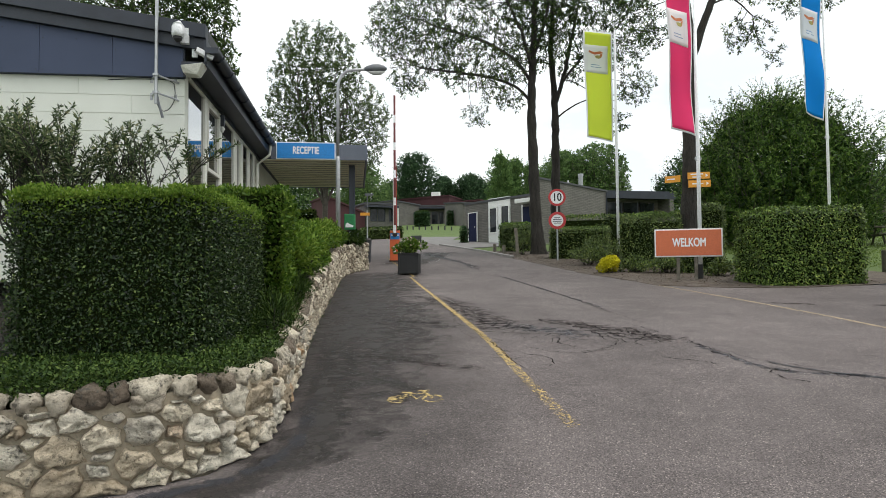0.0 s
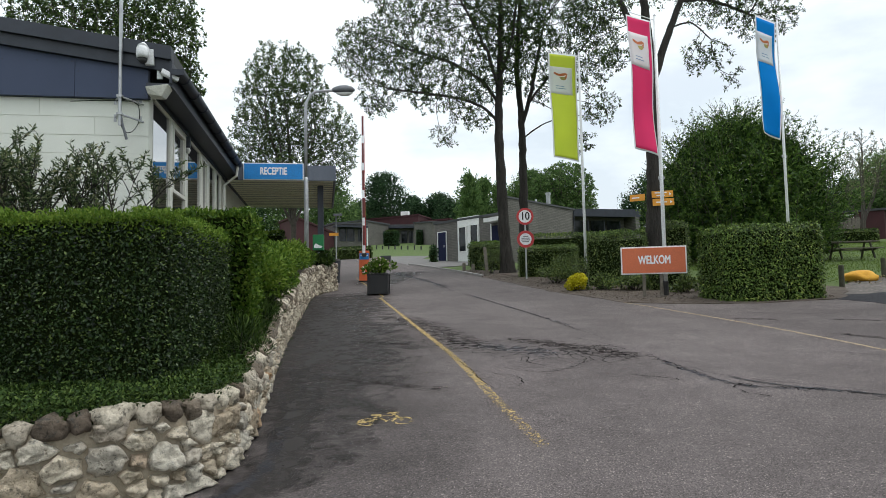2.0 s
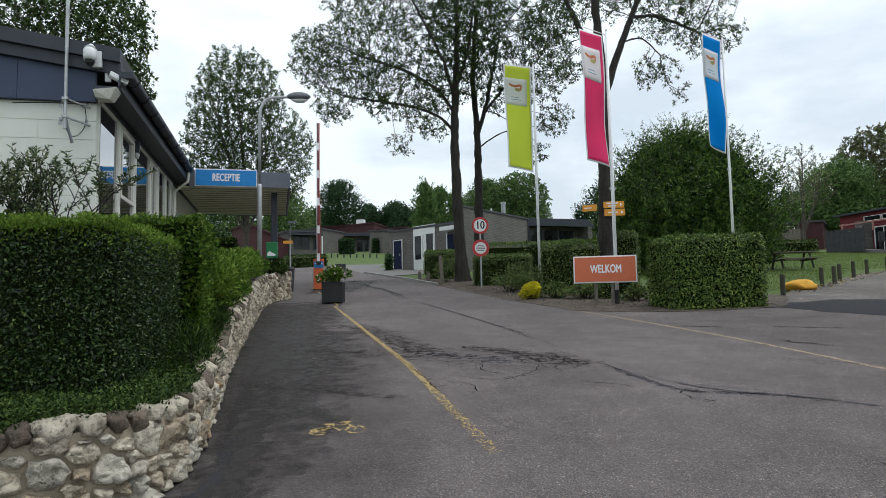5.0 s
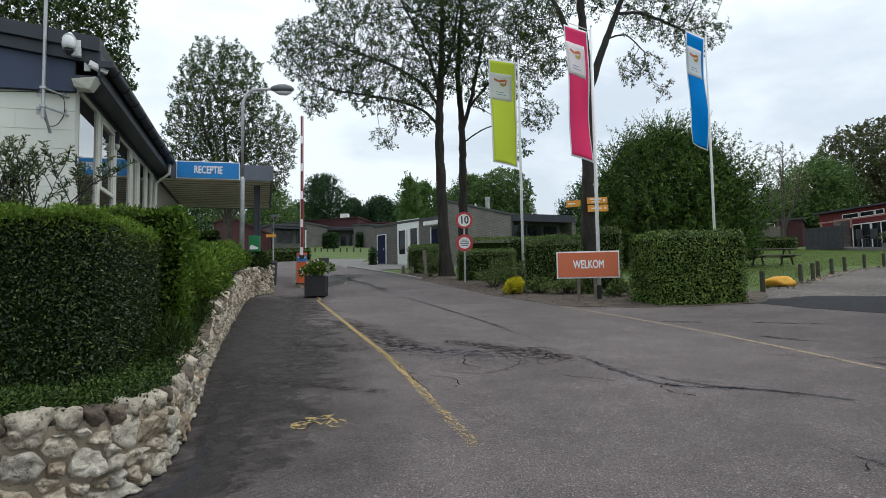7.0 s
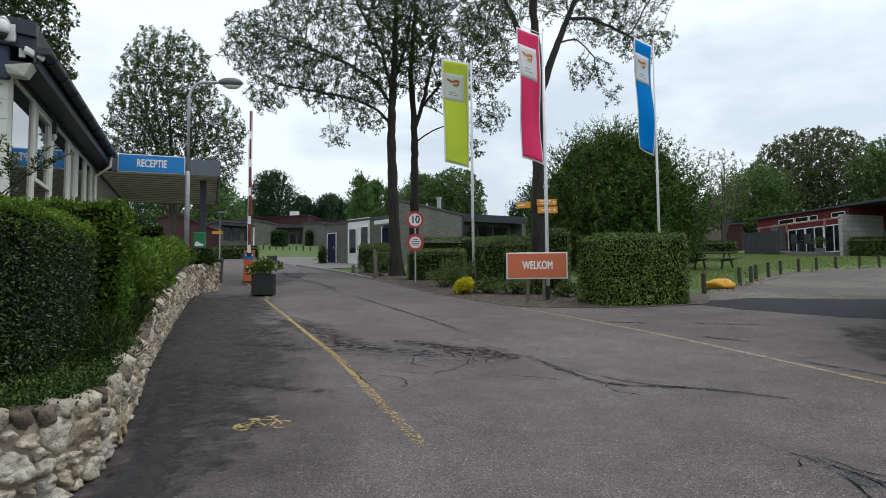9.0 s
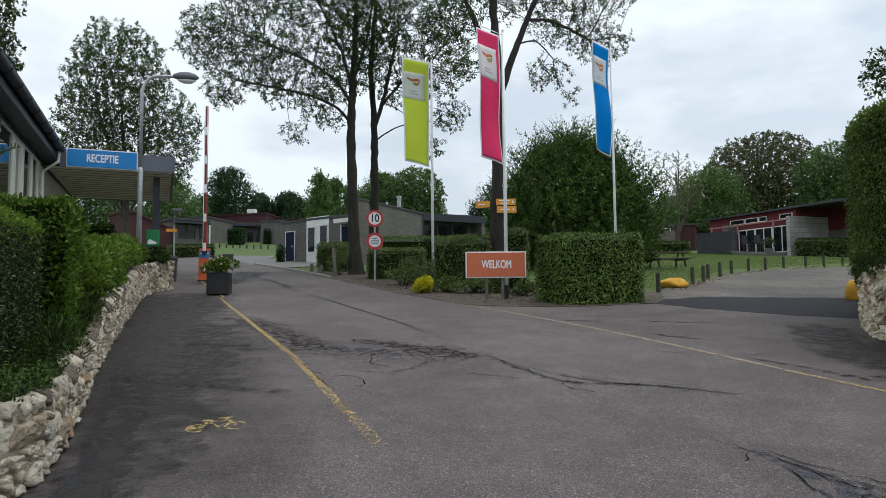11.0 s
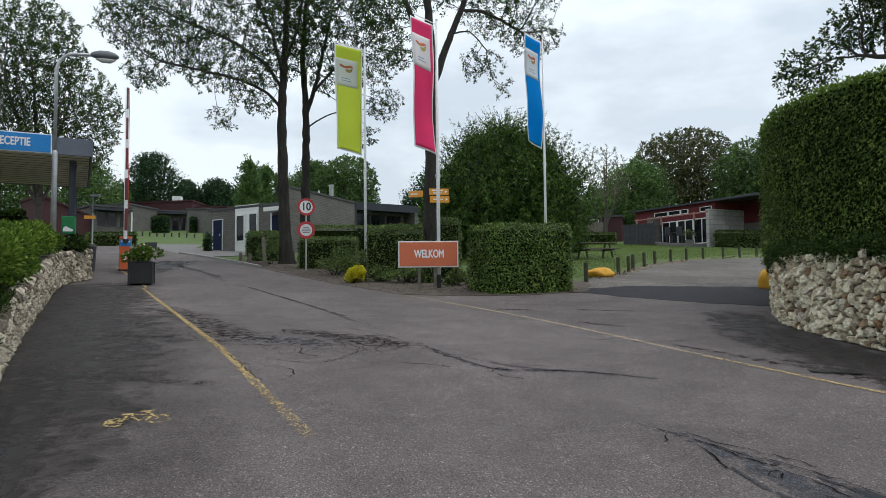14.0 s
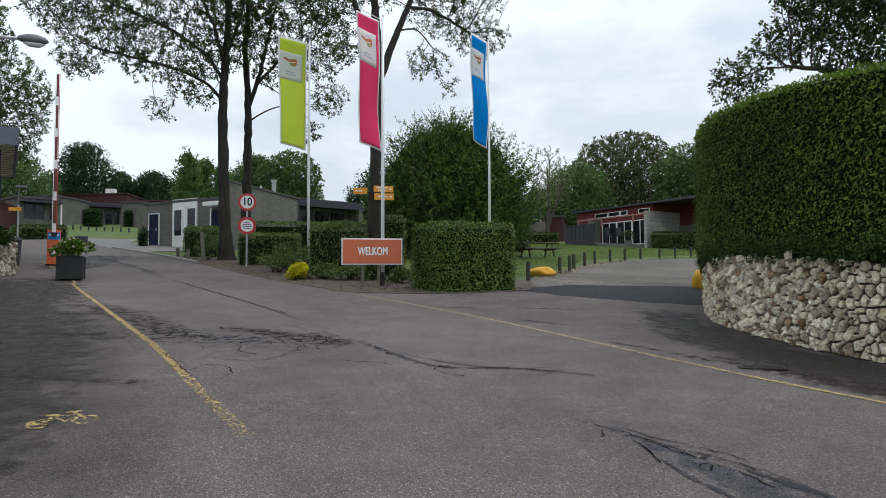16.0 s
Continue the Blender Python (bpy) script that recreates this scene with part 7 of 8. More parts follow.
fence = thing("board_fence", 36.3, 48.9, gz(36.3, 48.9), -67, "dark grey board fence panels beside the terrace", "fence")
for k in range(14):
    part("board", Shape().box((0.1 + k * 0.205, 0.02 * (k % 2), 0.85), (0.195, 0.03, 1.75)), "plank_dark", fence)
for k in range(3):
    part("post", Shape().box((k * 1.42, 0.06, 0.9), (0.1, 0.1, 1.85)), "plank_dark", fence)
fence2 = thing("board_fence", 31.5, 58.5, gz(31.5, 58.5) + 0.4, -35, "grey board fence beyond the lawn", "fence")
for k in range(26):
    part("board", Shape().box((k * 0.3, 0, 0.7), (0.28, 0.04, 1.4)), "wood_grey", fence2)


def patio_chair(x, y, rz):
    t = thing("patio_chair", x, y, gz(x, y) + 0.45, rz, "dark garden chair on the terrace", "chair", "terrace chairs")
    part("seat", Shape().box((0, 0, 0.43), (0.48, 0.48, 0.05)), "plank_dark", t)
    part("backrest", Shape().box((0, 0.24, 0.8), (0.48, 0.05, 0.7)), "plank_dark", t)
    for i in (-1, 1):
        for j in (-1, 1):
            part("leg", Shape().box((i * 0.21, j * 0.21, 0.1), (0.04, 0.04, 0.7)), "plank_dark", t)


terrace = sheet("terrace", [(37.6, 50.5), (37.8, 42.9), (40.2, 42.9), (40.0, 50.5)], 0.2, "paving", "grey paved terrace in front of the red bungalow", 0.4)
patio_chair(38.7, 45.9, 60)
patio_chair(38.9, 44.7, 120)
patio_chair(38.2, 45.0, 20)
pt = thing("patio_table", 39.2, 45.2, gz(39.2, 45.2) + 0.35, 0, "dark garden table on the terrace", "table")
part("tabletop", Shape().box((0, 0, 0.74), (1.3, 0.8, 0.04)), "plank_dark", pt)
for i in (-1, 1):
    for j in (-1, 1):
        part("leg", Shape().box((i * 0.55, j * 0.32, 0.24), (0.05, 0.05, 1.0)), "plank_dark", pt)
pot = thing("flower_tub", 38.6, 43.3, gz(38.6, 43.3) + 0.2, 0, "grey flower tub on the terrace", "tub")
part("tub", Shape().box((0, 0, 0.16), (0.6, 0.36, 0.36)), "paving", pot, "", 0.02)
shrub("tub_plant", 38.6, 43.3, gz(38.6, 43.3) + 0.65, 0.5, 0.75, 0.14, 500, "leaf_olive", "airy shrub in the grey tub", 0.4, "plant", 9, seed=401)

GF = "far hedges"
hedge("far_hedge", [(39.8, 41.9), (40.6, 38.0), (42.0, 38.2), (41.4, 41.9)], ground_z, lambda x, y: ground_z(x, y) + 1.25, 0.13, 220, "leaf_box", "clipped hedge below the block wall", "leaf_cover", 0.6, 0.15, 0.06, group=GF)
hedge("far_hedge", [(32.0, 53.4), (36.6, 50.4), (37.2, 51.3), (32.6, 54.4)], ground_z, lambda x, y: ground_z(x, y) + 1.0, 0.14, 200, "leaf_box", "low clipped hedge beyond the picnic lawn", "leaf_cover", 0.6, 0.15, 0.06, group=GF)
hedge("far_hedge", [(-6.9, 57.5), (-3.6, 59.5), (-4.0, 60.8), (-7.3, 59.0)], ground_z, lambda x, y: ground_z(x, y) + 1.0, 0.14, 200, "leaf_box", "low clipped hedge at the road bend", "leaf_cover", 0.6, 0.15, 0.06, group=GF)
hedge("far_hedge", [(-3.9, 91.0), (-2.2, 90.1), (-1.8, 91.3), (-3.5, 92.2)], ground_z, lambda x, y: ground_z(x, y) + 2.0, 0.2, 110, "leaf_dark", "tall square hedge before the far bungalow", "leaf_cover", 0.6, 0.2, 0.1, group=GF)
hedge("far_hedge", [(0.6, 91.6), (1.3, 91.2), (1.5, 91.9), (0.8, 92.3)], ground_z, lambda x, y: ground_z(x, y) + 1.9, 0.2, 110, "leaf_dark", "dark clipped bush by the far wall", "leaf_dark", 0.6, 0.2, 0.1, group=GF)
hedge("far_hedge", [(-14, 25.2), (-5.2, 27.0), (-5.4, 28.2), (-14, 26.6)], ground_z, lambda x, y: ground_z(x, y) + 2.1, 0.1, 220, "leaf_cover", "green clipped hedge behind the canopy", "leaf_bright", 0.6, 0.15, 0.06, group=GF)
hedge("far_hedge", [(1.15, 44.6), (1.5, 44.3), (1.7, 44.7), (1.35, 45.0)], ground_z, lambda x, y: ground_z(x, y) + 1.05, 0.12, 300, "leaf_dark", "small dark bush beside the navy door", "leaf_dark", 0.6, 0.3, 0.1, group=GF)

# ---- trees ----
def grown_tree(name, x, y, label, leaf, seed, stems, r0, blobs, step=0.3, kill=0.42, lift=0.15, size=0.13, per_node=5, aspect=0.4, droop=0.3, bark="bark", leafy=4, twig=0.006, power=2.25, bare=0.0, curl=0.32, dense=3.2):
    """A tree whose branches grow from its stems towards every part of its crown.
    stems: lines of points from the foot, each with the share of the trunk's radius at its two ends; blobs: (x, y, z, rx, ry, rz, growing points) of the crown, about the foot."""
    g = np.random.default_rng(seed)
    t = thing(name, x, y, gz(x, y), 0, label, "tree")
    pos, parent, floor_r = [], [], []
    for line, ra, rb_ in stems:
        pts = [np.array(p) for p in smooth_line([Vector(p) for p in line], step)]
        last = -1 if not pos else int(np.argmin([np.linalg.norm(p - pts[0]) for p in pos]))
        for k, p in enumerate(pts):
            wob = g.normal(size=3) * 0.012
            pos.append(p + wob if k else p)
            parent.append(last)
            floor_r.append(r0 * (ra + (rb_ - ra) * k / len(pts)))
            last = len(pos) - 1
    want = []
    for bx, by, bz, rx, ry, rz, n in blobs:
        n = int(n * dense)
        d = unit(g.normal(size=(n, 3))) * (g.uniform(0, 1, n) ** 0.38)[:, None]
        want.append(np.array([bx, by, bz]) + d * [rx, ry, rz])
    want = np.concatenate(want)
    first = len(pos)
    cloud = np.array(pos)
    dist = np.linalg.norm(want[:, None] - cloud[None], axis=2)
    # growth starts well above the foot
    dist[:, [i for i, p in enumerate(pos) if p[2] < stems[0][0][-1][2] * 0.62]] += 50
    near, dist = dist.argmin(1), dist.min(1)
    for turn in range(140):
        live = dist > kill
        want, near, dist = want[live], near[live], dist[live]
        if not len(want):
            break
        pull = {}
        way = unit(want - np.array(pos)[near])
        for i, k in enumerate(near):
            pull.setdefault(int(k), []).append(way[i])
        fresh = []
        for k, ds in pull.items():
            d = unit(np.mean(ds, 0) + g.normal(size=3) * curl * 0.5 + [0, 0, lift])
            back = parent[k]
            if back >= 0:
                d = unit(d + 0.55 * unit(pos[k] - pos[back]))
            fresh.append((k, pos[k] + d * step))
        start = len(pos)
        for k, p in fresh:
            pos.append(p)
            parent.append(k)
        tip = np.array(pos[start:])
        dd = np.linalg.norm(want[:, None] - tip[None], axis=2)
        j = dd.argmin(1)
        m = dd[np.arange(len(want)), j]
        better = m < dist
        near, dist = np.where(better, j + start, near), np.where(better, m, dist)
        if turn > 90 and not better.any():
            break
    kids = [[] for _ in pos]
    for i, p in enumerate(parent):
        if p >= 0:
            kids[p].append(i)
    load = [0.0] * len(pos)
    for i in range(len(pos) - 1, -1, -1):
        load[i] = sum(load[k] for k in kids[i]) if kids[i] else 1.0
    rad = [max(twig * l ** (1 / power), floor_r[i] if i < first else 0) for i, l in enumerate(load)]
    for i in range(first, len(pos)):
        rad[i] = min(rad[i], rad[parent[i]] * 0.92)
    wood = Shape()
    todo = [0]
    while todo:
        i = todo.pop()
        line = [parent[i], i] if parent[i] >= 0 else [i]
        while kids[line[-1]]:
            ks = sorted(kids[line[-1]], key=lambda k: (-(k < first), -rad[k]))
            line.append(ks[0])
            todo += ks[1:]
        rs = [rad[k] for k in line]
        rs[0] = min(rs[0], rs[1] * 1.15) if parent[i] >= 0 and len(rs) > 1 else rs[0]
        if line[0] == 0:
            rs = [r * (1 + 0.55 * math.exp(-pos[k][2] * 3.2)) * (1 + 0.07 * math.sin(pos[k][2] * 5 + seed) * (k < first)) for r, k in zip(rs, line)]
        if len(line) > 1:
            wood.tube([pos[k] for k in line], rs, 11 if rs[0] > 0.12 else 6 if rs[0] > 0.04 else 4 if rs[0] > 0.015 else 3, False)
    part("trunk", wood, bark, t, "", 0, True)
    P, D = [], []
    for i in range(first, len(pos)):
        if load[i] <= leafy and g.random() > bare:
            n = per_node + (3 if not kids[i] else 0)
            d = unit(pos[i] - pos[parent[i]])
            P.append(np.array(pos[i]) - d * step * g.uniform(0, 1, n)[:, None] * (0.35 if not kids[i] else 1.0))
            D.append(unit(g.normal(size=(n, 3)) + d * 0.55 - [0, 0, droop]))
    P, D = np.concatenate(P), np.concatenate(D)
    leaves("crown", P + D * 0.03, D, unit(rand_dirs(len(P)) * 0.7 + [0, 0, 0.8]), size, leaf, aspect, parent=t)
    return t


def shoot_tree(name, x, y, hgt, profile, stretch, label, leaf, seed, shoots, per, size, length, core):
    """A dense tree of leafy upright shoots round a dark heart. profile: (share of the height, radius); stretch: heading and factor of its longer axis."""
    q = np.random.default_rng(seed)
    t = thing(name, x, y, gz(x, y), 0, label, "tree")
    hs, rs = zip(*profile)
    wood = Shape().tube([(0, 0, -0.2), (0.05, 0, hgt * 0.25), (0.0, 0.05, hgt * 0.6), (0, 0, hgt * 0.9)], [0.26, 0.2, 0.12, 0.03], 9, False)
    f = q.uniform(0.02, 0.99, shoots)
    a = q.uniform(0, 2 * np.pi, shoots)
    bump_out = 1 + 0.14 * np.sin(a * 3 + seed + f * 5) + 0.12 * np.sin(a * 7 - f * 13)
    k = np.where(q.random(shoots) < 0.72, q.uniform(0.84, 1.0, shoots), q.uniform(0.45, 0.85, shoots))
    r = np.interp(f, hs, rs) * k * bump_out
    c, s = math.cos(radians(stretch[0])), math.sin(radians(stretch[0]))
    u, v = r * np.cos(a) * stretch[1], r * np.sin(a)
    foot = np.stack([u * c - v * s, u * s + v * c, hgt * f * 0.93], 1)
    out = unit(foot * [1, 1, 0] + 1e-6)
    d = unit(out * (0.85 - 0.45 * f)[:, None] + [0, 0, 0.62] + q.normal(size=(shoots, 3)) * 0.3)
    ln = length * q.uniform(0.55, 1.35, shoots) * (0.75 + 0.45 * f)
    foot = foot - d * (ln * 0.5)[:, None]
    for i in range(0, shoots, 3):
        wood.tube([foot[i] - d[i] * 0.5, foot[i] + d[i] * ln[i]], [0.016, 0.005], 3, False)
    w = q.uniform(0, 1, (shoots, per))
    P = foot[:, None] + d[:, None] * (w * ln[:, None])[..., None]
    D = unit(q.normal(size=(shoots, per, 3)) * 0.62 + d[:, None] * 0.8)
    P = (P + D * 0.02).reshape(-1, 3)
    D = D.reshape(-1, 3)
    sz = (size * (1.15 - 0.55 * w)).reshape(-1)
    n = core
    f2, a2 = q.uniform(0.0, 0.9, n), q.uniform(0, 2 * np.pi, n)
    r2 = np.interp(f2, hs, rs) * np.sqrt(q.uniform(0.3, 0.72, n))
    u2, v2 = r2 * np.cos(a2) * stretch[1], r2 * np.sin(a2)
    P2 = np.stack([u2 * c - v2 * s, u2 * s + v2 * c, hgt * f2 * 0.93], 1)
    part("trunk", wood, "bark_far", t, "", 0, True)
    P, D = np.concatenate([P, P2]), np.concatenate([D, rand_dirs(n)])
    sz = np.concatenate([sz, np.full(n, size * 1.7)])
    ok = P[:, 2] > 0.25
    leaves("crown", P[ok], D[ok], unit(rand_dirs(ok.sum()) + [0, 0, 0.5]), sz[ok], leaf, 0.42, parent=t)
    return t


def round_tree(name, x, y, hgt, wid, label, leaf, seed, size=0.45, count=5200, lobes=16, low=0.12, trunk=0.2, upright=False, bark="bark_far", shoots=0):
    """A full tree: trunk, limbs to many lobes, and leaf clumps over each lobe."""
    q = random.Random(seed)
    t = thing(name, x, y, gz(x, y), 0, label, "tree")
    wood = Shape().tube([(0, 0, -0.2), (0.05, 0, hgt * 0.2), (0.0, 0.05, hgt * 0.55), (0, 0, hgt * 0.85)], [trunk * 1.3, trunk, trunk * 0.6, trunk * 0.15], 8, False)
    P, N = [], []
    per = count // lobes
    for i in range(lobes):
        f = low + (1 - low) * (i + q.random()) / lobes
        prof = math.sin(math.pi * min(1, (f * 0.78 + 0.22))) ** 0.5 if not upright else (1 - f) ** 0.7 * 0.95 + 0.12
        a = q.uniform(0, 6.283) + i * 2.4
        rr = wid / 2 * prof * q.uniform(0.3, 0.8)
        c = np.array([rr * math.cos(a), rr * math.sin(a), hgt * f * 0.92])
        lr = wid * q.uniform(0.17, 0.28) * (0.6 + 0.4 * prof)
        wood.tube([(0, 0, max(0.1, c[2] - hgt * 0.22)), (c[0] * 0.5, c[1] * 0.5, c[2] - hgt * 0.08), tuple(c)], [trunk * 0.4, trunk * 0.25, trunk * 0.08], 5, False)
        d = rand_dirs(per)
        p = c + d * (lr * rng.uniform(0.5, 1.15, per) ** 0.7)[:, None] * [1, 1, 0.8]
        P.append(p), N.append(d)
    for i in range(shoots):
        a, k = q.uniform(0, 6.283), math.sqrt(q.random())
        x1, y1 = wid * 0.46 * k * math.cos(a), wid * 0.46 * k * math.sin(a)
        z1 = hgt * (0.98 - 0.55 * k**2.2) * (q.uniform(0.88, 1.0) if i % 2 else q.uniform(0.3, 1.0))
        d = Vector((x1 / wid * 2.4, y1 / wid * 2.4, 1)).normalized()
        ln = q.uniform(0.6, 1.5)
        s0, s1 = Vector((x1, y1, z1)) - d * ln * 0.4, Vector((x1, y1, z1)) + d * ln * 0.6
        u = rng.uniform(0, 1, 26)
        P.append(np.array(s0) + u[:, None] * np.array(s1 - s0) + rand_dirs(26) * 0.05)
        N.append(unit(rand_dirs(26) + np.array(d) * 0.8))
    part("trunk", wood, bark, t, "", 0, True)
    k = len(np.concatenate(P))
    # large shaded leaves inside each lobe, fine ones outside
    big = np.concatenate([np.array([rng.uniform(0, 1) < 0.3 for _ in range(per)]) for _ in range(lobes)] + [np.zeros(26 * shoots, bool)])
    P, N = np.concatenate(P), np.concatenate(N)
    for i in range(lobes):
        sl = slice(i * per, (i + 1) * per)
        mid = P[sl].mean(0)
        P[sl][big[sl]] = mid + (P[sl][big[sl]] - mid) * 0.72
    sizes = np.where(big, size * 1.6, size)
    ok = P[:, 2] > hgt * low * 0.5
    P, N, sizes = P[ok], N[ok], sizes[ok]
    leaves("crown", P, unit(N * 0.5 + rand_dirs(len(P)) + ([0, 0, 0.9] if upright else [0, 0, 0])), unit(N + rand_dirs(len(P)) * 0.5 + [0, 0, 0.4]), sizes, leaf, 0.6, parent=t)
    return t


grown_tree("robinia_tree", 4.1, 28.4, "tall robinia with bare dark trunk and loose green crown", "leaf_ash", 11, [([(0, 0, -0.1), (-0.1, 0, 1.5), (-0.18, 0.02, 3.5), (-0.24, 0.03, 6.6), (-0.1, 0.1, 9.0), (0.0, 0.0, 12.5)], 1.0, 0.3),
           ([(-0.22, 0.03, 6.5), (-0.8, 0.1, 7.2), (-1.9, 0.2, 7.7), (-3.4, 0.4, 8.0), (-5.0, 0.7, 8.3)], 0.25, 0.07), ([(-0.2, 0.05, 7.4), (-0.9, 0.5, 8.6), (-2.4, 0.8, 9.6), (-4.4, 1.0, 10.3)], 0.26, 0.08), ([(-0.15, 0.03, 8.0), (-0.7, -0.3, 9.6), (-1.6, -0.5, 11.4), (-2.4, -0.5, 13.0)], 0.34, 0.08), ([(-0.1, 0.1, 8.6), (0.4, -0.3, 10.2), (0.7, -0.5, 12.6)], 0.34, 0.08)], 0.28,
           [(-4.4, 0.5, 9.9, 2.9, 2.6, 1.7, 330), (-6.3, 0.8, 10.1, 1.4, 1.8, 1.4, 130), (-5.5, 0.8, 7.9, 1.0, 1.3, 0.8, 80), (-3.4, 0.5, 8.7, 1.8, 1.8, 0.9, 110), (-2.6, 0.4, 6.1, 0.6, 0.8, 0.6, 18), (-3.0, 0.3, 7.7, 1.5, 1.3, 0.5, 60), (-1.6, 0.2, 7.2, 0.9, 0.9, 0.5, 40), (-1.5, 0.0, 8.2, 1.2, 1.7, 1.3, 90), (-1.2, 0.2, 6.7, 0.9, 1.0, 0.5, 20),
            (-0.2, 0.0, 11.3, 2.6, 2.6, 2.4, 360), (-0.6, 0.3, 9.0, 1.6, 1.6, 1.5, 170), (-3.2, 0.0, 12.6, 3.2, 2.8, 1.6, 260), (0.3, 0.6, 13.8, 2.0, 2.0, 1.2, 90)], step=0.24, kill=0.25, size=0.133, per_node=8, aspect=0.38, dense=4.2, twig=0.0065, power=2.5)
grown_tree("robinia_tree", 5.08, 29.8, "tall robinia with dark trunk beside its twin", "leaf_ash", 23, [([(0, 0, -0.1), (0.0, 0, 1.5), (0.03, 0, 4.0), (0.02, 0, 7.0), (-0.1, 0.1, 9.5), (0.1, 0.0, 12.5)], 1.0, 0.3),
           ([(0.02, 0.0, 6.6), (0.5, -0.1, 8.2), (1.2, -0.2, 11.5)], 0.45, 0.12), ([(0.02, 0.0, 6.0), (0.9, -0.15, 6.6), (1.8, -0.3, 6.9), (2.9, -0.4, 7.0)], 0.16, 0.05), ([(0.3, 0.0, 7.6), (1.3, -0.4, 8.8), (2.6, -0.5, 9.8)], 0.22, 0.07)], 0.24,
           [(3.0, -0.5, 9.9, 1.6, 2.0, 1.8, 150), (3.5, -0.5, 7.3, 0.9, 1.2, 0.9, 50), (2.8, -0.5, 5.7, 0.5, 0.8, 0.6, 16), (0.9, -0.2, 9.4, 1.6, 1.8, 1.8, 190), (0.0, 0.0, 11.8, 2.2, 2.4, 2.2, 230), (2.4, 0.0, 12.4, 2.4, 2.4, 1.6, 160)], step=0.24, kill=0.25, size=0.133, per_node=8, aspect=0.38, dense=4.2, twig=0.0065, power=2.5)
grown_tree("robinia_tree", 7.35, 19.9, "robinia with thick dark trunk behind the welcome sign", "leaf_ash", 37, [([(0, 0, -0.1), (0.05, -0.02, 1.5), (0.12, -0.04, 4.0), (0.17, -0.06, 6.6), (0.05, 0.0, 8.6), (0.0, 0.1, 10.8)], 1.0, 0.35),
           ([(0.17, -0.06, 6.2), (0.65, 0.0, 7.4), (1.25, 0.2, 8.8), (1.85, 0.6, 10.0), (2.4, 0.9, 11.4)], 0.5, 0.18), ([(0.15, -0.05, 7.4), (-0.4, 0.15, 8.3), (-0.9, 0.35, 9.6)], 0.5, 0.2), ([(1.3, 0.25, 8.9), (2.3, 0.9, 9.3), (3.4, 1.4, 9.3), (4.4, 1.7, 9.1)], 0.18, 0.06), ([(0.9, 0.1, 8.0), (1.7, 0.4, 8.3), (2.5, 0.8, 7.9)], 0.12, 0.05)], 0.27,
           [(2.5, 1.1, 7.45, 0.9, 1.0, 0.55, 45), (3.6, 1.8, 6.9, 0.35, 0.4, 0.45, 12), (4.9, 1.9, 9.1, 1.3, 1.1, 0.8, 120), (3.3, 1.6, 9.5, 1.5, 1.2, 0.9, 120), (-0.8, 0.3, 7.3, 0.6, 0.8, 0.6, 40), (-1.4, 0.5, 8.6, 1.1, 1.3, 0.8, 90),
            (0.6, 0.6, 10.7, 2.8, 2.2, 1.6, 380), (4.9, 1.6, 11.0, 1.6, 1.5, 1.0, 120)], step=0.2, kill=0.2, size=0.103, per_node=8, aspect=0.38, dense=4.0, twig=0.006, power=2.5)
shoot_tree("cherry_tree", 15.3, 30.3, 7.3, [(0.0, 3.9), (0.25, 4.1), (0.5, 4.0), (0.7, 3.2), (0.85, 2.2), (0.95, 1.2), (1.0, 0.3)], (-27, 1.06), "dense dark green cherry tree with upright shoots", "leaf_cherry", 5, 2100, 30, 0.15, 1.5, 26000)
FAN = [([(0, 0, -0.1), (0.0, 0.0, 1.6), (0.0, 0.05, 4.2), (-0.3, 0.0, 8.5)], 1.0, 0.3)] + [([(0, 0, h), (0.7 * math.cos(a), 0.7 * math.sin(a), h + 1.6), (1.8 * math.cos(a), 1.8 * math.sin(a), h + 4.6)], 0.45, 0.14) for a, h in ((0.2, 2.6), (1.3, 3.2), (2.4, 2.8), (3.4, 2.5), (4.4, 3.3), (5.4, 3.0), (0.9, 3.9), (3.9, 4.0))]
grown_tree("maple_tree", -7.0, 39.4, "rounded field maple behind the canopy", "leaf_maple", 51, FAN, 0.21, [(-0.5, 0.0, 10.0, 2.8, 2.8, 3.7, 900), (1.9, 0.2, 7.6, 2.1, 2.3, 2.5, 420), (-1.7, -0.2, 7.6, 2.1, 2.3, 2.3, 400), (0.0, 0.0, 5.4, 3.5, 3.0, 1.3, 260)],
           step=0.28, kill=0.27, lift=0.42, size=0.138, per_node=9, aspect=0.48, droop=0.0, bark="bark_far", leafy=4, dense=3.8)
grown_tree("maple_tree", -11.9, 28.9, "leafy tree behind the reception roof", "leaf_maple", 57, FAN[:6], 0.2, [(0.2, 0.0, 11.2, 2.7, 2.6, 2.8, 700), (1.5, 0.5, 9.1, 1.3, 1.5, 1.1, 160), (-2.6, -0.4, 11.6, 2.4, 2.4, 2.0, 300), (0.0, 0.0, 8.0, 2.2, 2.2, 1.4, 160)],
           step=0.28, kill=0.27, lift=0.3, size=0.16, per_node=9, aspect=0.5, bark="bark_far", dense=3.4)
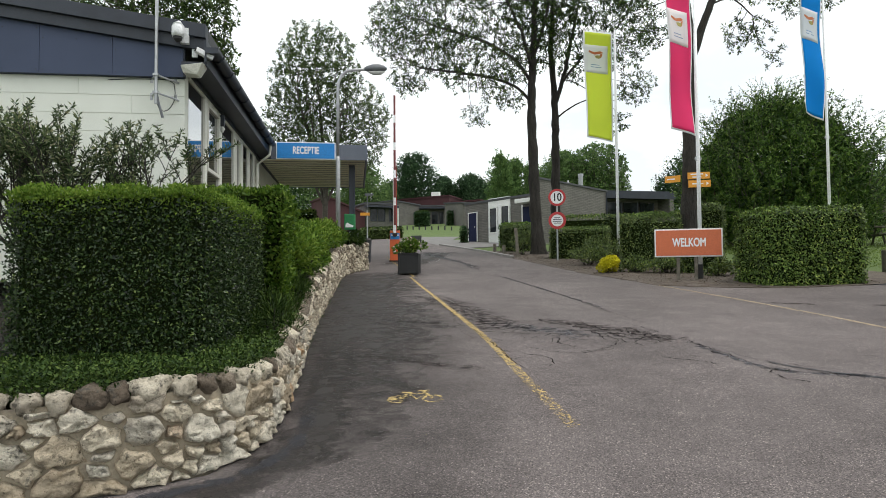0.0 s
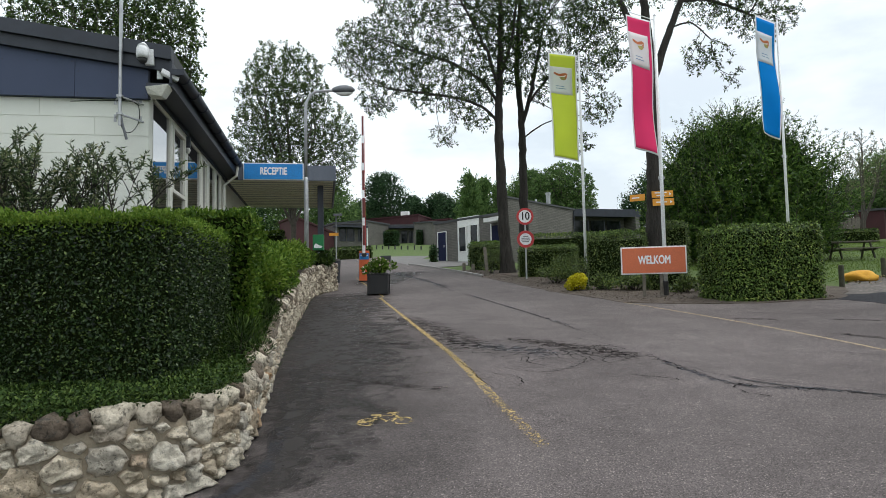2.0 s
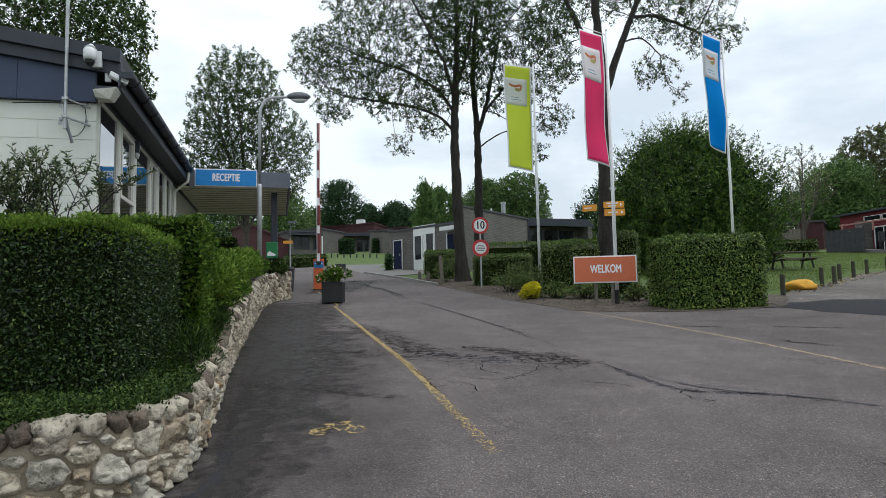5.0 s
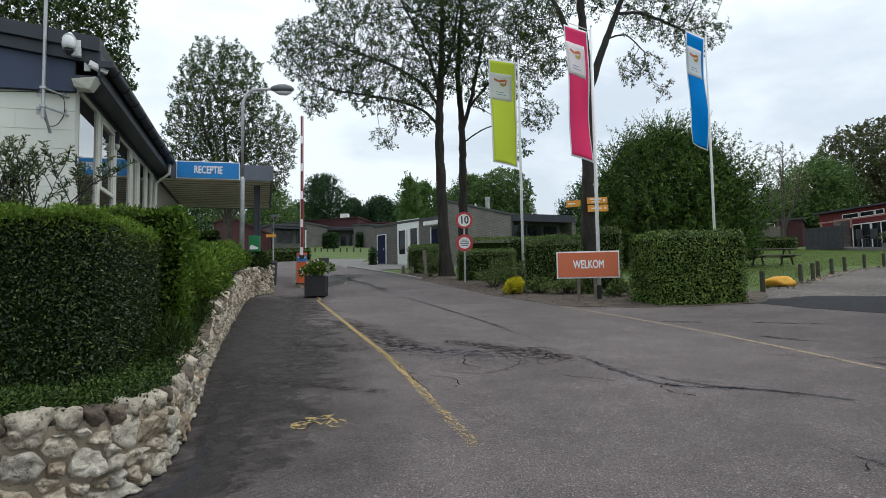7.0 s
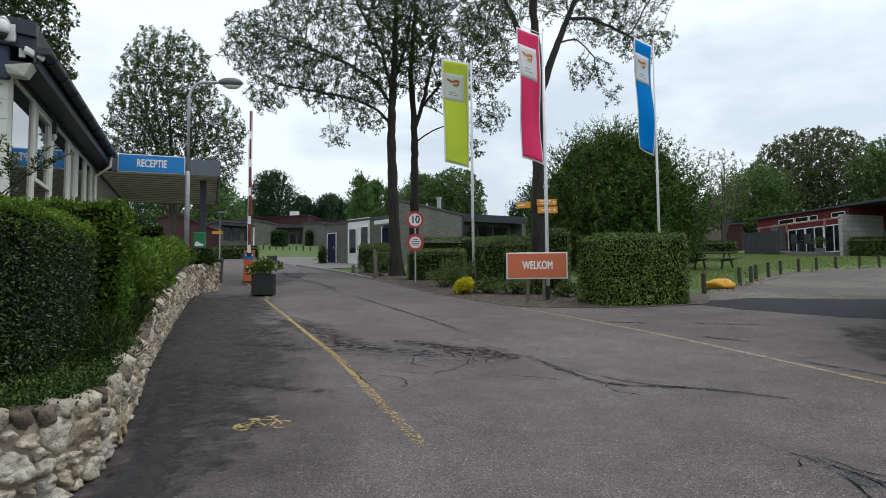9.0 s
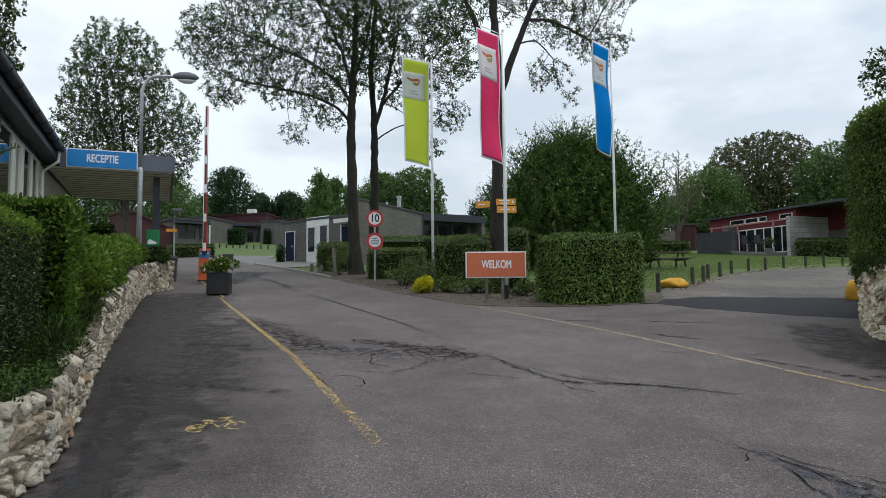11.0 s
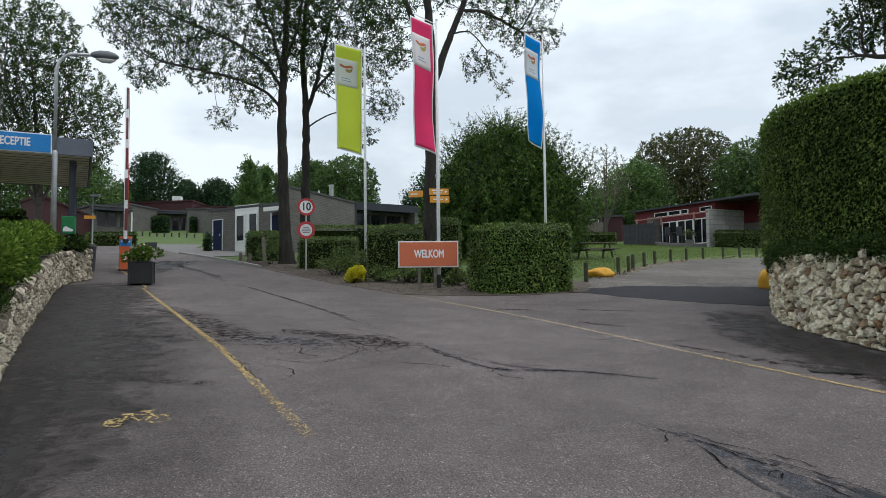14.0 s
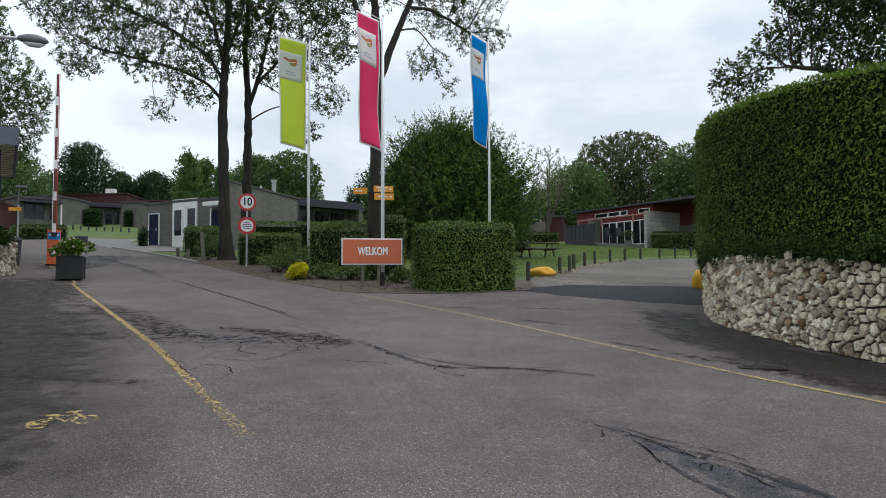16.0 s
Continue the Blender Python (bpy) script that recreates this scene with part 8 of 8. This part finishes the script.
grown_tree("ash_tree", 18.2, 9.8, "broad tree above the tall hedge", "leaf_maple", 63, [([(0, 0, -0.1), (0.0, 0.0, 2.0), (0.05, 0.0, 5.0), (0.0, 0.0, 8.0)], 1.0, 0.35), ([(0.05, 0, 4.6), (-0.6, 1.2, 5.9), (-1.3, 2.5, 6.4)], 0.4, 0.12), ([(0, 0, 5.0), (0.9, -1.0, 6.8), (1.4, -1.8, 8.2)], 0.5, 0.15)], 0.24,
           [(-0.5, 1.1, 8.7, 2.0, 2.0, 1.9, 640), (-1.95, 3.5, 6.2, 0.7, 1.0, 0.75, 60), (-1.2, 2.3, 7.1, 1.0, 1.0, 0.8, 100), (0.8, -1.0, 8.6, 2.7, 2.7, 2.1, 900), (0.0, 0.0, 10.2, 2.5, 2.5, 1.5, 360), (1.5, -2.5, 7.4, 1.8, 1.8, 1.6, 340), (-0.3, 0.9, 6.7, 1.3, 1.3, 1.1, 260), (0.4, -0.6, 6.2, 1.5, 1.5, 1.2, 260)],
           step=0.22, kill=0.19, size=0.115, per_node=11, aspect=0.46, bark="bark_far", leafy=5, dense=5.5)
grown_tree("bare_tree", -17.5, 31.5, "sparse dark tree behind the reception roof", "leaf_dark", 67, FAN[:6], 0.2, [(0.0, 0.0, 11.5, 3.2, 3.0, 3.6, 420)], step=0.4, kill=0.5, lift=0.35, size=0.14, per_node=3, bark="bark_far", leafy=2, dense=2.0)
GROWN = {(62, 70), (60, 57), (18.6, 80), (73, 62)}
FAR = [(-5.0, 116, 12.2, 10.5, "leaf_dark"), (0.4, 121, 7.8, 6.5, "leaf_dark"), (5.2, 118, 7.9, 8.5, "leaf_dark"), (10.5, 122, 6.6, 11, "leaf_dark"), (-13, 108, 9.6, 12, "leaf_tree"), (-20, 104, 12, 13, "leaf_tree"), (-28, 98, 13, 13, "leaf_dark"),
       (15.5, 86, 9.4, 9, "leaf_tree"), (18.6, 80, 10.2, 9.0, "leaf_tree"), (33, 86, 8.5, 11, "leaf_dark"), (62, 70, 15.0, 17, "leaf_brown"), (60, 57, 12.0, 10, "leaf_tree"), (51, 67, 9.5, 11, "leaf_tree"),
       (73, 62, 13, 14, "leaf_dark"), (68, 46, 12, 12, "leaf_tree"), (38, 80, 7, 12, "leaf_dark"), (45, 76, 6.5, 11, "leaf_tree"), (-38, 90, 14, 13, "leaf_dark"), (74, 34, 12, 13, "leaf_dark"), (50, 20, 11, 11, "leaf_tree"), (5, 128, 5.5, 14, "leaf_dark"), (-9, 128, 7, 12, "leaf_dark"), (20, 100, 8, 14, "leaf_dark"), (55, 78, 6, 14, "leaf_dark")]
for k, (x, y, hh, w, m) in enumerate(FAR):
    lab = "dense green tree beyond the bungalows" if m == "leaf_dark" else "lighter green tree beyond the bungalows" if m == "leaf_tree" else "large olive-brown tree with a domed crown"
    if (x, y) in GROWN:
        u, r = hh / 12, w / 2
        stems = [([(p[0] * r / 3, p[1] * r / 3, p[2] * u) for p in line], a, b) for line, a, b in FAN]
        grown_tree("background_tree", x, y, lab, m, 200 + k, stems, 0.3, [(0, 0, hh * 0.6, r * 0.86, r * 0.86, hh * 0.37, 700), (0, 0, hh * 0.34, r * 0.95, r * 0.95, hh * 0.26, 500)], step=0.45, kill=0.38, lift=0.3, size=0.26, per_node=8, aspect=0.6, bark="bark_far", twig=0.012, power=2.5, dense=5.0)
    else:
        round_tree("background_tree", x, y, hh, w, lab, m, 200 + k, 0.26 if y > 90 else 0.22, 14000 if y > 90 else 24000, 44, 0.02, 0.22, shoots=260)
for k, (x, y, hh) in enumerate([(6.6, 75, 8.8), (8.6, 78, 8.4), (10.6, 80, 7.6)]):
    round_tree("slim_tree", x, y, hh, 4.2, "light feathery tree behind the bungalow", "leaf_tree", 300 + k, 0.2, 9000, 30, 0.02, 0.14, upright=True, shoots=120)
SLIM = [([(0, 0, -0.1), (0.0, 0.0, 1.5), (0.1, 0.0, 4.0), (0.2, 0.1, 7.5)], 1.0, 0.25), ([(0, 0, 1.0), (-0.9, 0.3, 3.5), (-1.3, 0.4, 6.0)], 0.6, 0.2), ([(0, 0, 1.6), (0.9, -0.3, 4.0), (1.6, -0.5, 6.5)], 0.6, 0.2)]
grown_tree("bare_tree", 43, 61, "sparse tree with thin pale crown by the lawn", "leaf_pale", 310, SLIM, 0.13, [(0.0, 0.0, 7.5, 2.4, 2.4, 3.2, 330), (1.4, -0.6, 6.0, 1.8, 1.8, 2.0, 110)], step=0.4, kill=0.5, lift=0.4, size=0.17, per_node=5, bark="bark_far", leafy=3, dense=2.6, twig=0.012)
grown_tree("bare_tree", 40, 57, "thin sparse tree with several stems", "leaf_pale", 311, SLIM, 0.11, [(0.0, 0.0, 5.5, 1.8, 1.8, 2.6, 180)], step=0.4, kill=0.5, lift=0.4, size=0.17, per_node=5, bark="bark_far", leafy=3, dense=2.6, twig=0.012)

# ---- stones of the two walls ----
def lay_stones(key, small, large, flat, joint, proud, mat, seed, near, cap_room):
    line, h, wall = WALL_LINES[key][0], wall_height(key), STONE_WALLS[key]
    r = random.Random(seed)
    rest = Shape()
    for (u, v), cell in rubble(line.length, (lambda u: h(u) - cap_room), small, large, flat, seed):
        s, cx, cz = stone_shape(cell, joint, proud * r.uniform(0.7, 1.4), r, 15 if key == "right" else 19, key == "right")
        if s is None:
            continue
        x, y, a = line.at(cx)
        m = pose(x, y, gz(x, y) + cz, r.uniform(-3, 3), 0, a)
        if near[0] < cx < near[1]:
            ob = part("stone", s, mat, wall, "", 0, key == "left")
            ob.matrix_basis = m
        else:
            rest.add(s.v, s.f, m)
    # on the left wall this joined stretch takes the darker limestone copy
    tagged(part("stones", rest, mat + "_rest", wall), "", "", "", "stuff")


def island_stone(name, source):
    """A copy of a stone material for the joined part of a wall, toned stone by stone."""
    m = MAT[source].copy()
    m.name = name
    n, l = m.node_tree.nodes, m.node_tree.links
    geo = n.new("ShaderNodeNewGeometry")
    info = next(k for k in n if k.type == "OBJECT_INFO")
    for link in list(l):
        if link.from_node == info:
            l.new(geo.outputs["Random Per Island"], link.to_socket)
    n.remove(info)
    return m


# darker copy of the limestone: shade of the far stretch put into colour
MAT["stone_far_dark"] = stone_material("darker_limestone", [(0.0, (0.2, 0.16, 0.12)), (0.25, (0.42, 0.36, 0.28)), (0.6, (0.62, 0.56, 0.45)), (0.85, (0.7, 0.64, 0.52)), (1.0, (0.36, 0.31, 0.25))], 0.54, 0.55, 0.36)
MAT["stone_rest"] = island_stone("weathered_limestone_pieces", "stone_far_dark")
MAT["stone_cap_rest"] = island_stone("stained_capping_far", "stone_cap")
MAT["stone_grey_rest"] = island_stone("pale_rubble_far", "stone_grey")
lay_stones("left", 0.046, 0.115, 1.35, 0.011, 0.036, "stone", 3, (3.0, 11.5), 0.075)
lay_stones("right", 0.023, 0.058, 0.72, 0.0145, 0.036, "stone_grey", 8, (5.6, 8.2), 0.0)


def cap_stones():
    """The top course of the left wall: rounded stones set on edge."""
    line, h, wall = WALL_LINES["left"][0], wall_height("left"), STONE_WALLS["left"]
    r = random.Random(12)
    kinds = []
    for k in range(7):
        bm = bmesh.new()
        bmesh.ops.create_icosphere(bm, subdivisions=3, radius=1.0)
        for v in bm.verts:
            q = Vector((k * 3.1, k, 0))
            v.co = Vector([math.copysign(abs(c) ** 0.72, c) for c in v.co])
            v.co *= 1 + 0.45 * noise.noise(v.co * 1.1 + q) + 0.14 * noise.noise(v.co * 3.1 + q) + 0.06 * noise.noise(v.co * 8.0 + q)
            v.co = Vector((v.co.x * (0.056 + 0.009 * k), v.co.y * 0.09, v.co.z * 0.066))
        me = bpy.data.meshes.new("stone")
        bm.to_mesh(me)
        bm.free()
        me.polygons.foreach_set("use_smooth", [True] * len(me.polygons))
        me.materials.append(MAT["stone_cap"])
        kinds.append(me)
    rest, u = Shape(), 0.0
    while u < line.length - 0.1:
        kind = r.randrange(7)
        w = (0.112 + 0.018 * kind) * 1.02
        x, y, a = line.at(u + w / 2)
        m = pose(x, y, gz(x, y) + h(u + w / 2) - 0.045 + r.uniform(-0.015, 0.02), r.uniform(-8, 8), r.uniform(-10, 10), a + r.uniform(-8, 8)) @ pose(0, 0.05, 0) @ Matrix.Scale(r.uniform(0.85, 1.15), 4)
        me = kinds[kind]
        if 3.2 < u < 12.5:
            ob = new("stone", me)
            ob.parent, ob.matrix_basis = wall, m
        else:
            rest.add([v.co for v in me.vertices], [tuple(p.vertices) for p in me.polygons], m)
        u += w * 0.97
    tagged(part("capping_stones", rest, "stone_cap_rest", wall), "", "", "", "stuff")


cap_stones()


# blocks of the white gable wall
def gable_blocks():
    r = random.Random(4)
    for row in range(8):
        z = 3.5 - 0.345 * (row + 1)
        x = -0.03 - (0.95 if row % 2 else 0.0)
        cells = [(x + 0.0, -0.03)] if row % 2 else []
        while x > -3.9:
            cells.append((x - 1.894, x))
            x -= 1.9
        for a, b in cells:
            s = Shape().box(((a + b) / 2, -0.006, z + 0.1725), (b - a - 0.004, 0.016, 0.334))
            ob = part("block", s, "white_paint", wall_front, "", 0.003)


gable_blocks()


# loose chips on the beds and the gravel
def scatter(name, poly, n, size, mat, label, lift=0.02, aspect=0.6):
    xs, ys = [p[0] for p in poly], [p[1] for p in poly]
    x, y = rng.uniform(min(xs), max(xs), n * 3), rng.uniform(min(ys), max(ys), n * 3)
    ok = np.zeros(len(x), bool)
    for (xa, ya), (xb, yb) in zip(poly, poly[1:] + poly[:1]):
        cross = (ya > y) != (yb > y)
        ok ^= cross & (x < (xb - xa) * (y - ya) / (yb - ya + 1e-12) + xa)
    x, y = x[ok][:n], y[ok][:n]
    p = np.stack([x, y, ground_z(x, y) + lift * rng.uniform(0.3, 1.0, len(x))], 1)
    d = rand_dirs(len(x)) * [1, 1, 0.35]
    tagged(leaves(name, p, d, unit(rand_dirs(len(x)) * 0.5 + [0, 0, 1]), size, mat, aspect, 0.5), label, "chips", "", "stuff")


MAT["chip"] = foliage("bark_chip", [(0.0, (0.03, 0.022, 0.017)), (0.6, (0.1, 0.078, 0.06)), (1.0, (0.22, 0.19, 0.16))], 0.0, 0.9)
scatter("bark_chips", [(4.8, 14.75), (6.0, 13.95), (7.2, 13.65), (9.2, 13.8), (9.6, 15.6), (7.4, 16.6), (6.6, 19), (5.6, 22.5), (4.2, 26), (3.4, 29), (2.2, 31.2), (2.75, 25.9), (3.5, 21.1), (3.85, 18.6), (4.4, 16.3)], 9000, 0.035, "chip", "scattered bark chips and dry leaves on the bed")
MAT["dry_leaf"] = foliage("dry_leaf_litter", [(0.0, (0.12, 0.085, 0.045)), (0.6, (0.3, 0.235, 0.125)), (1.0, (0.46, 0.38, 0.22))], 0.1, 0.9)
scatter("leaf_litter", [(11.9, 16.7), (13.9, 18.25), (15.9, 20.1), (19.0, 22.7), (22.4, 24.7), (25.9, 25.9), (30.5, 27.3), (30.5, 28.0), (25.7, 26.6), (22.3, 25.4), (18.7, 23.3), (15.5, 20.65), (13.6, 19.0), (11.7, 17.3)], 2600, 0.085, "dry_leaf", "dry leaf litter along the lawn edge by the bollards", 0.035)


# short grass on the lawn beside the drive
MAT["blade"] = foliage("lawn_blades", [(0.0, (0.065, 0.11, 0.02)), (0.6, (0.125, 0.185, 0.038)), (1.0, (0.21, 0.265, 0.07))], 0.35)


def lawn_grass():
    x, y = rng.uniform(10.5, 40, 120000), rng.uniform(17.5, 56, 120000)
    ok = (y > 16.6 + 0.95 * np.clip(x - 11, 0, 9) + 0.36 * np.clip(x - 20, 0, 20)) & (y < 24 + 2.2 * (x - 10)) & (x < 36.8)
    x, y = x[ok], y[ok]
    p = np.stack([x, y, ground_z(x, y) + 0.012], 1)
    tagged(leaves("lawn_grass", p, unit(rand_dirs(len(x)) * 0.8 + [0, 0, 0.8]), rand_dirs(len(x)) * [1, 1, 0.6], 0.06, "blade", 0.3), "short mown grass with darker tufts", "grass", "", "stuff")


lawn_grass()
